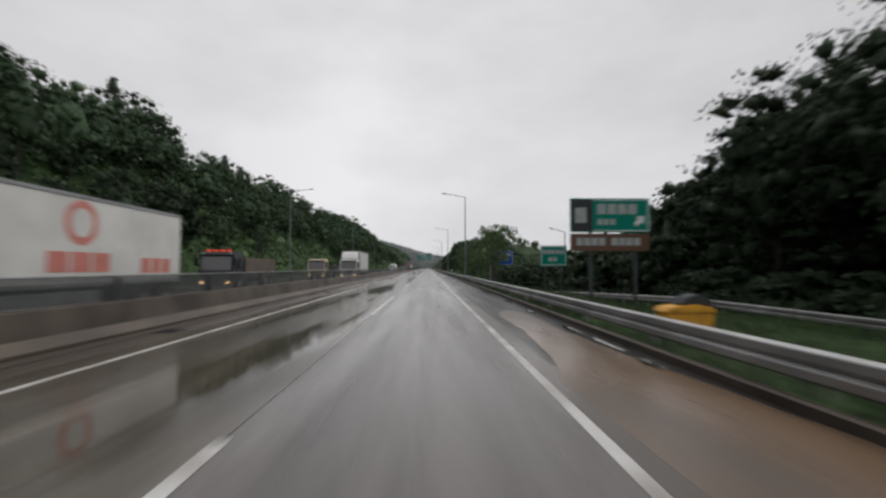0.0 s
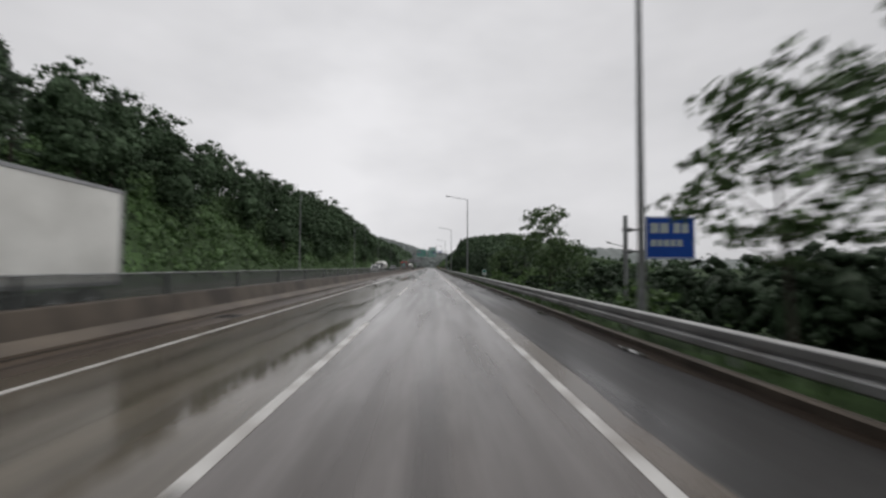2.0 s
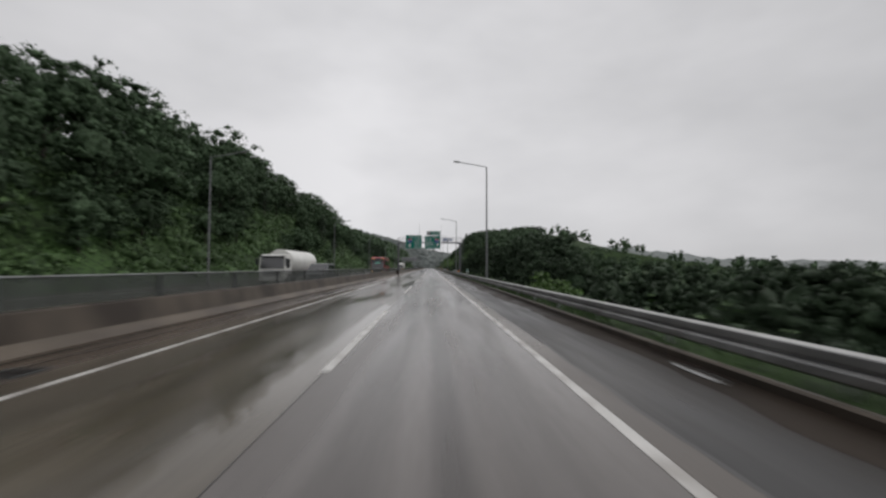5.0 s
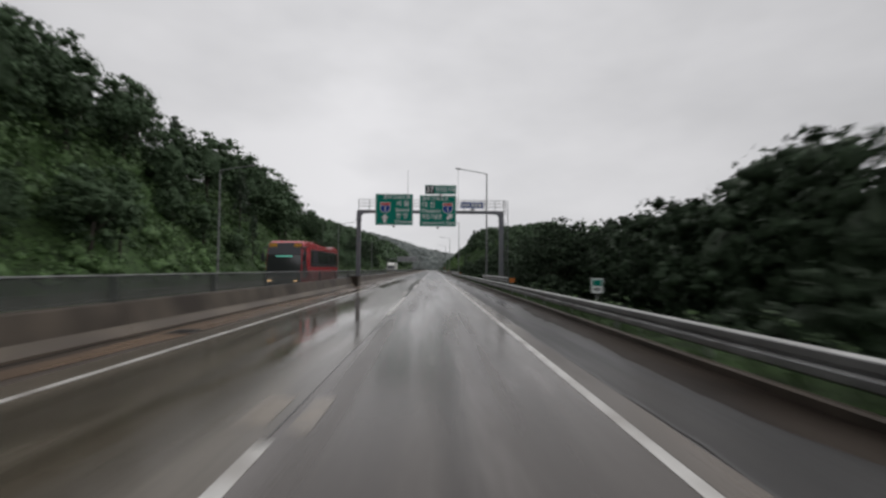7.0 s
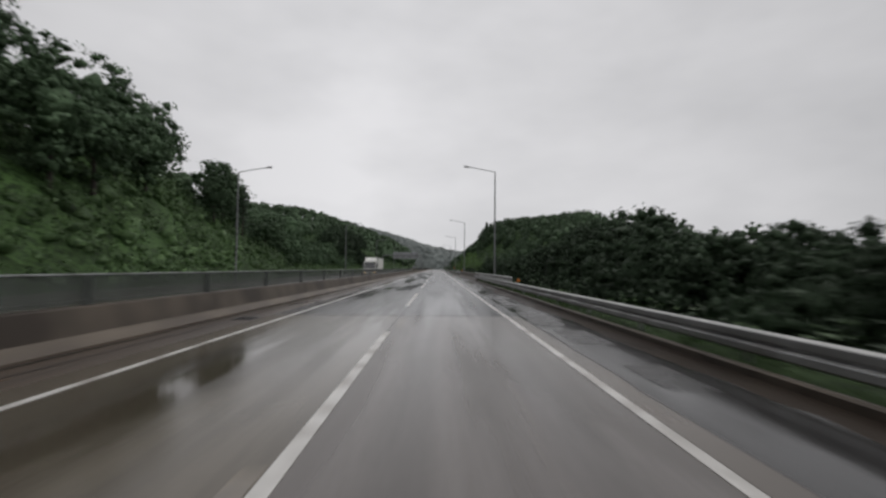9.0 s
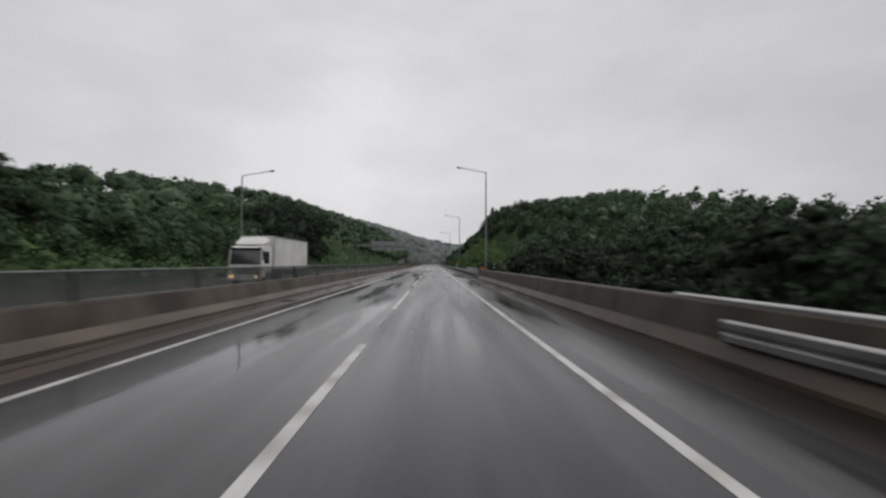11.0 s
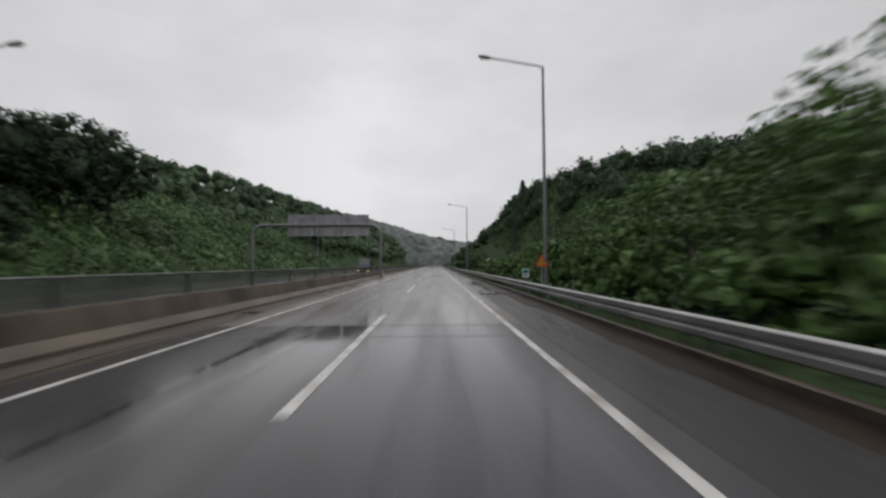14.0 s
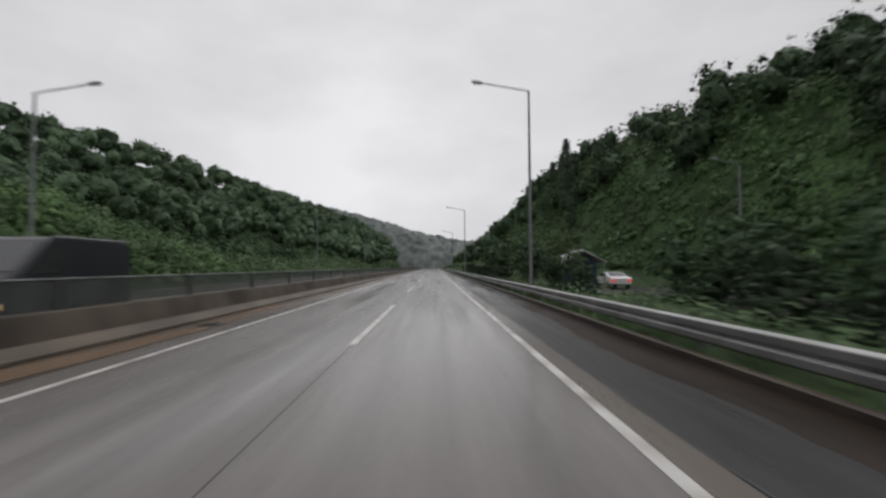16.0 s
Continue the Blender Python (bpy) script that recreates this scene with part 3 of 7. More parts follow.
strip("edge_line", -9.5, -9.36, Y0, Y1, 0.006, M_PAINT, thick=0.004)
strip("joint", -1.812, -1.798, Y0, 271, 0.0035, M_JOINT, thick=0.003)
strip("joint", -1.812, -1.798, 408.1, Y1, 0.0035, M_JOINT, thick=0.003)
bm = bmesh.new()
sweep(bm, [(-0.08, 0.002), (0.08, 0.002), (0.08, 0.008), (-0.08, 0.008)], 0, 10.0)
dash_mesh = mesh_of(bm, M_PAINT)
for end in DASH_ENDS + tuple(495 + 20 * k for k in range(14)):
    piece("lane_dash", dash_mesh, road, pose(-1.8, end - 10, 0))
for k in range(-2, 34):
    piece("opposite_dash", dash_mesh, road, pose(-13.1, 4 + 20 * k, 0))
# ochre ghosts of older paint beside the joint
for x0, x1, ya, yb in ((-2.2, -1.93, 226.4, 231.8), (-1.68, -1.42, 226.8, 231.5), (-2.05, -1.9, 196.5, 201), (-1.69, -1.56, 238, 243),
                       (-2.15, -1.84, 117.6, 118.4), (-1.76, -1.5, 117.7, 118.5), (-2.3, -1.95, 203.7, 204.8), (-1.7, -1.45, 203.5, 204.8), (-2.1, -1.9, 255, 259), (-2.15, -1.92, 17, 20.5), (-1.7, -1.5, 268, 270)):
    strip("old_marking", x0, x1, ya, yb, 0.0045, M_OLD, thick=0.003)
# silt washed over the shoulder
def silt(x0, x1, ya, yb, seed, material=M_MUD):
    r = np.random.default_rng(seed)
    n = max(26, int((yb - ya) / 0.8))
    ys = np.linspace(ya, yb, n)
    w = np.sin(np.linspace(0, np.pi, n)) ** 0.45
    mid, half = (x0 + x1) / 2, (x1 - x0) / 2
    rag = [np.convolve(np.pad(r.normal(size=n), 3, mode="edge"), np.ones(7) / 7, "valid") * 0.45 + 0.10 * np.sin(ys * f + seed) for f in (0.31, 0.47)]
    a = mid - half * w * np.clip(0.85 + rag[0], 0.1, 1.0)
    b = mid + half * w * np.clip(0.80 + rag[1], 0.05, 1.0)
    v = [(p, y, 0.0045) for p, y in zip(a, ys)] + [(p, y, 0.0045) for p, y in zip(b, ys)]
    f = [(i, n + i, n + i + 1, i + 1) for i in range(n - 1)]
    ob = new("silt_patch", raw(v, f, material))
    ob.parent = road
silt(1.95, 4.24, -12, 15.5, 1)
silt(-7.1, -5.7, 30, 62, 2, M_EDGE)
silt(-7.1, -6.1, 330, 420, 6, M_EDGE)
silt(-7.15, -6.0, 196, 262, 3)
silt(-7.15, -6.1, 424, 540, 4)
silt(-7.15, -6.3, 84, 150, 5, M_EDGE)

# a band of silt that runoff has carried across the lanes
def silt_band(pts, width, seed):
    r = np.random.default_rng(seed)
    xs = np.linspace(pts[0][0], pts[-1][0], 40)
    ys = np.interp(xs, [p[0] for p in pts], [p[1] for p in pts])
    w = width * (0.55 + 0.6 * r.random(40)) * np.sin(np.linspace(0.15, 3.0, 40)) ** 0.5
    w = np.convolve(np.pad(w, 2, mode="edge"), np.ones(5) / 5, "valid")
    v = [(x, y - k / 2, 0.0045) for x, y, k in zip(xs, ys, w)] + [(x, y + k / 2, 0.0045) for x, y, k in zip(xs, ys, w)]
    f = [(i, i + 1, 41 + i, 40 + i) for i in range(39)]
    ob = new("silt_patch", raw(v, f, M_SILTFILM))
    ob.parent = road
silt_band([(-4.6, 361.2), (-1.8, 359.6), (0.7, 357.6), (2.4, 355.9), (3.6, 354.6)], 1.25, 11)

# silty outer edge of the lane and the crumbled seam against the shoulder
for ya, yb in ((Y0, 271), (408.02, Y1)):
    strip("edge_surface", 1.86, 2.21, ya, yb, 0.003, M_EDGE, thick=0.003)
def seam(ya, yb, x, width, seed):
    r = np.random.default_rng(seed)
    ys = np.arange(ya, yb, 0.35)
    n = len(ys)
    mid = x + 0.03 * np.sin(ys * 0.5) + 0.02 * np.sin(ys * 1.7 + 1) + 0.012 * r.normal(size=n)
    half = width * (0.25 + 0.5 * r.random(n) + 0.5 * np.clip(np.sin(ys * 0.21 + seed), 0, 1))
    v = [(a, y, 0.0042) for a, y in zip(mid - half, ys)] + [(a, y, 0.0042) for a, y in zip(mid + half, ys)]
    f = [(i, n + i, n + i + 1, i + 1) for i in range(n - 1)]
    ob = new("seam", raw(v, f, M_JOINT))
    ob.parent = road
# dirt washed down along the kerb, and square repairs in the shoulder
def dirt(ya, yb, inner, seed):
    r = np.random.default_rng(seed)
    ys = np.arange(ya, yb, 0.5)
    n = len(ys)
    a = inner + 0.16 * np.sin(ys * 0.17 + seed) + 0.09 * np.sin(ys * 0.63 + 1) + 0.035 * r.normal(size=n)
    v = [(p, y, -0.0028) for p, y in zip(np.clip(a, 2.5, 4.19), ys)] + [(4.235, y, 0.012) for y in ys]
    f = [(i, n + i, n + i + 1, i + 1) for i in range(n - 1)]
    ob = new("dirt_strip", raw(v, f, M_WETDIRT))
    ob.parent = road
dirt(16, 120, 4.06, 31)
dirt(120, 313, 3.5, 32)
dirt(363, 640, 3.42, 33)
dirt(314, 362.5, 3.5, 34)
for x0, x1, ya, yb in ((2.5, 3.35, 265.4, 267.6), (2.35, 3.2, 268.6, 272.4), (2.6, 3.3, 261.6, 263.2), (2.45, 3.0, 275.5, 281.0), (2.5, 3.2, 442.0, 445.0), (2.9, 3.5, 447.5, 449.5)):
    strip("repair_patch", x0, x1, ya, yb, 0.0015, M_PATCH, thick=0.003)
seam(-40, 270, 2.23, 0.03, 21)
seam(408.5, 640, 2.23, 0.03, 22)
seam(-40, 700, -7.18, 0.05, 23)
seam(-40, 700, -6.68, 0.035, 24)

# rain water standing at the foot of the kerb
dice = np.random.default_rng(77)
y = -20.0
while y < 150:
    length, width = dice.uniform(0.8, 2.4), dice.uniform(0.10, 0.22)
    t = np.linspace(0, 2 * np.pi, 15)[:-1]
    wob = dice.uniform(0.8, 1.15, 14)
    mid = 4.02 - dice.uniform(0, 0.1)
    v = [(mid + math.cos(a) * width * k, y + math.sin(a) * length * k / 2, 0.0165) for a, k in zip(t, wob)]
    ob = new("puddle", raw(v, [list(range(14))], M_WATER))
    ob.parent = road
    y += length + dice.choice((0.5, 1.2, 3.5, 6.0))


# drain gratings in the gutter
def grating():
    g = empty("drain_grating", pose(0, 0, 0), "dark iron drain grating in the muddy gutter", "drain", "gutter drains")
    bm = bmesh.new()
    for lo, hi in (((-0.3, -0.35, 0.002), (-0.26, 0.35, 0.02)), ((0.26, -0.35, 0.002), (0.3, 0.35, 0.02)), ((-0.26, -0.35, 0.002), (0.26, -0.31, 0.02)), ((-0.26, 0.31, 0.002), (0.26, 0.35, 0.02))):
        box(bm, lo, hi)
    part("frame", bm, M_POSTDARK, g)
    bm = bmesh.new()
    box(bm, (-0.255, 0.0, 0.001), (0.255, 0.03, 0.016))
    slat = mesh_of(bm, M_JOINT)
    for i in range(7):
        piece("slat", slat, g, pose(0, -0.28 + i * 0.085, 0))
    return g
first = grating()
first.matrix_basis = pose(-6.45, 10, 0)
for y in range(30, 520, 20):
    copy_thing(first, pose(-6.45, y + 1.5 * math.sin(y), 0))

# lay-by beyond the rail
bay = tagged(new("lay_by"), "wet asphalt lay-by below the wooded slope", "lay-by", kind="structure")
bm = bmesh.new()
sweep(bm, [(12.2, -1.2), (22.5, -1.2), (22.5, -0.36), (12.2, -0.42)], 466, 524)
part("bay_surface", bm, M_SHOULDER, bay)

# ---- kerb, verge ----
kerb = tagged(new("kerb"), "low stained concrete kerb along the verge", "kerb", kind="structure")
bm = bmesh.new()
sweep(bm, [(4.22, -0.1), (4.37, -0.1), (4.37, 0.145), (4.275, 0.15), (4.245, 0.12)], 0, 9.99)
# upward kerb faces coloured paler, standing for the light they catch
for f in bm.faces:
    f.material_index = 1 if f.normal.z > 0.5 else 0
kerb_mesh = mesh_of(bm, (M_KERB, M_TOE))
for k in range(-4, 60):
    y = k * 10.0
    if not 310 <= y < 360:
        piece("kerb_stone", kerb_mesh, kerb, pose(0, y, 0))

# ---- median barrier with antiglare screen ----
barrier = tagged(new("median_barrier"), "brown-stained concrete median barrier with a sloping toe", "barrier", kind="structure")
bm = bmesh.new()
prof = [(-7.24, -0.1), (-7.245, 0.05), (-7.26, 0.065), (-7.44, 0.20), (-7.48, 0.25), (-7.64, 0.75), (-7.67, 0.78), (-7.93, 0.78), (-7.96, 0.75), (-8.12, 0.25), (-8.16, 0.20), (-8.34, 0.065), (-8.36, -0.1)]
sweep(bm, prof, 0, 9.985)
# sloping toe faces take a lighter brown concrete than the upper barrier
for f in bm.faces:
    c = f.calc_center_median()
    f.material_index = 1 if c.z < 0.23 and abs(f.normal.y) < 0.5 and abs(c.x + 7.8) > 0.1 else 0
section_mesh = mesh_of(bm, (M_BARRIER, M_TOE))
for k in range(-5, 85):
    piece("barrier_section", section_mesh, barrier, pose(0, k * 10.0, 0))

fence = tagged(empty("antiglare_fence", pose(-7.8, 0, 0.78), "", ""), "dark mesh antiglare screen with pale top rail on the barrier", "fence")
bm = bmesh.new()
box(bm, (-0.012, 0.06, 0.03), (0.012, 4.94, 0.62))
panel_mesh = mesh_of(bm, M_SCREEN)
bm = bmesh.new()
box(bm, (-0.03, 0.0, 0.62), (0.03, 5.0, 0.655), 0.008)
toprail_mesh = mesh_of(bm, M_GALV)
bm = bmesh.new()
box(bm, (-0.04, -0.055, 0.0), (0.04, 0.055, 0.62), 0.01)
box(bm, (-0.07, -0.09, 0.0), (0.07, 0.09, 0.02))
fpost_mesh = mesh_of(bm, M_POSTDARK)
for k in range(-8, 150):
    y = 5.0 * k
    piece("screen_panel", panel_mesh, fence, pose(0, y, 0))
    piece("top_rail", toprail_mesh, fence, pose(0, y, 0))
    piece("post", fpost_mesh, fence, pose(0, y, 0))

# ---- guard rails ----
def rail_profile(z):
    front = [(0.0, 0.0), (-0.014, 0.002), (-0.070, -0.030), (-0.083, -0.046), (-0.083, -0.140), (-0.072, -0.158), (-0.022, -0.192), (-0.014, -0.204),
             (-0.022, -0.214), (-0.072, -0.238), (-0.083, -0.252), (-0.083, -0.346), (-0.072, -0.364), (-0.014, -0.396), (0.0, -0.40)]
    back = [(x + 0.008, dz) for x, dz in front[::-1]]
    return [(x, z + dz) for x, dz in front + back]
bm = bmesh.new()
sweep(bm, rail_profile(0.0), 0, 4.03)
# upward faces get the paler steel that paints in light from above
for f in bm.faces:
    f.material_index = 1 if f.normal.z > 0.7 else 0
beam_mesh = mesh_of(bm, (M_RAIL, M_RAIL_LIT))
bm = bmesh.new()
tube(bm, (0.12, 0, -0.9), (0.12, 0, -0.05), 0.057, seg=10)
box(bm, (0.03, -0.05, -0.26), (0.08, 0.05, -0.08), 0.008)
bmesh.ops.create_cone(bm, cap_ends=True, segments=10, radius1=0.06, radius2=0.02, depth=0.03, matrix=Matrix.Translation((0.12, 0, -0.036)))
rpost_mesh = mesh_of(bm, M_GALV)
bm = bmesh.new()
box(bm, (-0.092, -0.16, -0.340), (-0.082, 0.16, -0.258), 0.003)
splice_mesh = mesh_of(bm, M_GALV)


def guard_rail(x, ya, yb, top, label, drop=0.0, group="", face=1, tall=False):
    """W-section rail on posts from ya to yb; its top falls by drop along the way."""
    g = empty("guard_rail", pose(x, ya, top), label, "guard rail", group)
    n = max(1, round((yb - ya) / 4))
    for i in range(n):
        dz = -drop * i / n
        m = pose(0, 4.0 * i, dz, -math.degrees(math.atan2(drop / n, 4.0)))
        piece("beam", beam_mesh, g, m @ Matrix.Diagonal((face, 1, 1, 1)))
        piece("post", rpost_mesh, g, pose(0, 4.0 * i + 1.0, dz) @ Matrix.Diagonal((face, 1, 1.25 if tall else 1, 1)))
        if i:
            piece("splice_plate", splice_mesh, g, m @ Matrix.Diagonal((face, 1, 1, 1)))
    return g


RL = "weathered galvanised guard rail on posts"
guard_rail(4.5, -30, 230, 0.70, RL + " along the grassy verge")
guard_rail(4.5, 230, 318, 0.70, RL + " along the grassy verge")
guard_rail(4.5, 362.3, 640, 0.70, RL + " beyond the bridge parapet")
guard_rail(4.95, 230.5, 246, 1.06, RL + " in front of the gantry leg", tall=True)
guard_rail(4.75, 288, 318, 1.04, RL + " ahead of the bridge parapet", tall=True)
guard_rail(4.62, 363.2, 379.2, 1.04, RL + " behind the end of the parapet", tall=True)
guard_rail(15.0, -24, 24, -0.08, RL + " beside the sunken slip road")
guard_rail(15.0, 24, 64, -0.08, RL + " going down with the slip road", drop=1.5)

# ---- bridge parapet ----
parapet = tagged(new("bridge_parapet"), "brown-stained concrete bridge parapet with a sloping toe", "parapet", kind="structure")
bm = bmesh.new()
sweep(bm, [(4.32, -0.1), (4.33, 0.06), (4.35, 0.09), (4.50, 0.29), (4.52, 0.33), (4.63, 0.92), (4.67, 0.96), (4.92, 0.96), (4.95, 0.92), (4.95, -0.6), (4.75, -0.6)], 0, 9.18)
for f in bm.faces:
    c = f.calc_center_median()
    f.material_index = 1 if c.z < 0.32 and c.x < 4.55 and abs(f.normal.y) < 0.5 else 0
par_mesh = mesh_of(bm, (M_BARRIER, M_PARTOE))
for k in range(5):
    piece("parapet_section", par_mesh, parapet, pose(0, 313.9 + k * 9.2, 0))
plate = empty("transition_plate", pose(4.62, 360.1, 0.27), "pale grey steel transition plates joining rail to parapet", "plate")
for z0 in (0.08, 0.47):
    bm = bmesh.new()
    box(bm, (-0.13, -0.25, z0), (-0.10, 2.3, z0 + 0.33), 0.01)
    part("plate", bm, M_GALV, plate)
bm = bmesh.new()
for z0 in (0.2, 0.58):
    for y in (-0.15, 0.1, 1.2, 2.2):
        bmesh.ops.create_cone(bm, cap_ends=True, segments=6, radius1=0.025, radius2=0.025, depth=0.03, matrix=Matrix.Translation((-0.14, y, z0)) @ Matrix.Rotation(radians(90), 4, "Y"))
part("bolts", bm, M_RIM, plate)


def end_marker(x, y, z, size=1.0):
    g = empty("end_marker", pose(x, y, z) @ Matrix.Diagonal((size, size, size, 1)), "orange reflective chevron board on the rail end", "marker", "rail end markers")
    bm = bmesh.new()
    box(bm, (-0.2, -0.03, -0.16), (0.2, 0.0, 0.2), 0.02)
    part("board", bm, M_ORANGE, g)
    for k in range(2):
        bm = bmesh.new()
        poly(bm, [(-0.15 + k * 0.16, -0.1), (-0.08 + k * 0.16, -0.1), (0.02 + k * 0.16, 0.03), (-0.08 + k * 0.16, 0.15), (-0.15 + k * 0.16, 0.15), (-0.05 + k * 0.16, 0.03)], 0.004)
        bmesh.ops.translate(bm, vec=(0, -0.036, 0), verts=bm.verts[:])
        part("chevron", bm, M_BLACK, g)
    bm = bmesh.new()
    tube(bm, (0, 0.04, -0.9), (0, 0.04, 0.1), 0.03)
    part("stake", bm, M_GALV, g)
    return g


def delineator(x, y, z):
    g = empty("delineator_post", pose(x, y, z), "short black post with white bands on the parapet", "marker")
    bm = bmesh.new()
    tube(bm, (0, 0, 0), (0, 0, 0.78), 0.06, seg=12)
    post = part("post", bm, M_BLACK, g)
    for k in (0.28, 0.56):
        bm = bmesh.new()
        tube(bm, (0, 0, k), (0, 0, k + 0.11), 0.064, seg=12)
        part("reflective_band", bm, M_DIM, post)


delineator(4.8, 350.0, 0.955)
end_marker(5.15, 230.2, 0.86, 0.8)
end_marker(5.1, 287.5, 0.80, 0.55)
end_marker(5.2, 363.4, 1.02)


# ---- lamp posts ----
def street_lamp(m, reach, height, label, group):
    """A tapered pole with a slightly rising arm; the arm points along +x times the sign of reach."""
    g = empty("street_lamp", m, label, "street lamp", group)
    bm = bmesh.new()
    tube(bm, (0, 0, 0.0), (0, 0, height), 0.11, 0.065, 12)
    part("pole", bm, M_POLE, g, smooth=False)
    bm = bmesh.new()
    box(bm, (-0.2, -0.2, -0.3), (0.2, 0.2, 0.03), 0.01)
    tube(bm, (0, 0, 0.0), (0, 0, 0.9), 0.135, 0.13, 12)
    part("base", bm, M_POLE, g)
    bm = bmesh.new()
    pipe(bm, [(0, 0, height - 0.1), (reach * 0.04, 0, height + 0.02), (reach * 0.8, 0, height + 0.48)], 0.045)
    part("arm", bm, M_POLE, g)
    head = bmesh.new()
    bmesh.ops.create_uvsphere(head, u_segments=14, v_segments=8, radius=1, matrix=Matrix.Translation((reach * 0.9, 0, height + 0.54)) @ Matrix.Rotation(-math.atan2(0.46, reach * 0.76), 4, "Y") @ Matrix.Diagonal((0.42, 0.16, 0.09, 1)))
    h = part("lamp_head", head, M_POLE, g, smooth=True)
    bm = bmesh.new()
    box(bm, (reach * 0.9 - 0.25, -0.11, height + 0.455), (reach * 0.9 + 0.25, 0.11, height + 0.47), 0.004)
    part("lens", bm, M_LENS, h)
    return g


lamp_r = street_lamp(pose(5.84, 68.7, 0.1), -3.55, 12.4, "tall grey steel street lamp behind the guard rail", "lamps along the verge")
for y in (130.5, 191.4, 251.1, 306.9, 365.3, 420.7, 483.5, 544.1, 604, 664, 724):
    copy_thing(lamp_r, pose(5.84, y, 0.1))
lamp_l = street_lamp(pose(-21.7, 71.7, 1.2), 3.55, 12.4, "tall grey steel street lamp beside the opposite carriageway", "lamps along the far side")
for y, z in ((132.9, 1.1), (187.1, -0.1), (245.5, -1.0), (304.1, -0.85), (361.9, -1.2), (415.8, -1.55), (480.4, -1.25), (541, -1.2), (600, -1), (660, -1)):
    copy_thing(lamp_l, pose(-21.7, y, z))
ramp_lamp = street_lamp(pose(20.8, 67, -2.6), -2.2, 9.6, "grey steel street lamp beside the sunken slip road", "slip road lamps")
copy_thing(ramp_lamp, pose(23.0, 110, -5.6))
copy_thing(ramp_lamp, pose(24.7, 492, 0.1))


# ---- small posts and signs on the verge ----
def kilometre_sign(x, y, z):
    g = empty("distance_marker", pose(x, y, z) @ Matrix.Diagonal((0.76, 0.8, 0.92, 1)), "small white and green distance marker plate on a post", "marker", "distance markers")
    bm = bmesh.new()
    tube(bm, (0, 0.03, -0.1), (0, 0.03, 1.25), 0.03)
    part("post", bm, M_GALV, g)
    bm = bmesh.new()
    box(bm, (-0.27, -0.012, 0.72), (0.27, 0.012, 1.3), 0.006)
    p = part("plate", bm, M_WHITE, g)
    bm = bmesh.new()
    box(bm, (-0.22, -0.018, 1.0), (0.22, -0.013, 1.24))
    part("green_field", bm, M_GREEN, p)
    bm = bmesh.new()
    for i in range(3):
        box(bm, (-0.15 + i * 0.11, -0.018, 0.80), (-0.08 + i * 0.11, -0.013, 0.94))
    part("bars", bm, M_BLACK, p)
    return g


kilometre_sign(5.6, 104.5, 0.12)
kilometre_sign(5.7, 215.5, 0.12)
kilometre_sign(5.4, 424, 0.12)


def triangle(r, z):
    return [(r * math.sin(a), z + r * math.cos(a)) for a in (0, 2 * math.pi / 3, 4 * math.pi / 3)]


warn = empty("warning_sign", pose(5.45, 419.9, 0.1), "yellow triangular warning sign with a red border on a post", "road sign")
bm = bmesh.new()
tube(bm, (0, 0.04, -0.2), (0, 0.04, 1.95), 0.035)
part("post", bm, M_GALV, warn)
bm = bmesh.new()
poly(bm, triangle(0.42, 1.58), 0.012)
bmesh.ops.translate(bm, vec=(0, -0.012, 0), verts=bm.verts[:])
p = part("border", bm, M_RED, warn)
bm = bmesh.new()
poly(bm, triangle(0.29, 1.58), 0.003)
bmesh.ops.translate(bm, vec=(0, -0.018, 0), verts=bm.verts[:])
p = part("field", bm, M_YELLOW, p)
bm = bmesh.new()
box(bm, (-0.025, -0.022, 1.50), (0.025, -0.0185, 1.72))
part("symbol", bm, M_BLACK, warn)


def sign_panel(parent, x0, x1, z0, z1, material, border=True, back=True, name="panel"):
    """A thin sheet with rounded corners, a raised white border and a stiffened back; faces -y."""
    bm = bmesh.new()
    box(bm, (x0, -0.025, z0), (x1, 0.0, z1), 0.01)
    p = part(name, bm, material, parent)
    if border:
        bm = bmesh.new()
        t, e = 0.035, 0.05
        for lo, hi in (((x0 + e, z0 + e), (x1 - e, z0 + e + t)), ((x0 + e, z1 - e - t), (x1 - e, z1 - e)), ((x0 + e, z0 + e + t), (x0 + e + t, z1 - e - t)), ((x1 - e - t, z0 + e + t), (x1 - e, z1 - e - t))):
            box(bm, (lo[0], -0.030, lo[1]), (hi[0], -0.0255, hi[1]))
        part("border", bm, M_WHITE, p)
    if back:
        bm = bmesh.new()
        n = max(2, round((z1 - z0) / 0.6))
        for i in range(n):
            z = z0 + (i + 0.5) * (z1 - z0) / n
            box(bm, (x0 + 0.05, 0.002, z - 0.03), (x1 - 0.05, 0.05, z + 0.03))
        part("stiffeners", bm, M_SIGNBACK, p)
    return p


def bars(parent, rows, material, y=-0.034):
    """Unreadable writing as plain bars: rows of (x0, x1, z0, z1)."""
    for x0, x1, z0, z1 in rows:
        n = max(1, round((x1 - x0) / ((z1 - z0) * 1.05)))
        w = (x1 - x0) / n
        for i in range(n):
            bm = bmesh.new()
            box(bm, (x0 + i * w, y, z0), (x0 + (i + 0.82) * w, y + 0.005, z1))
            part("bar", bm, material, parent)


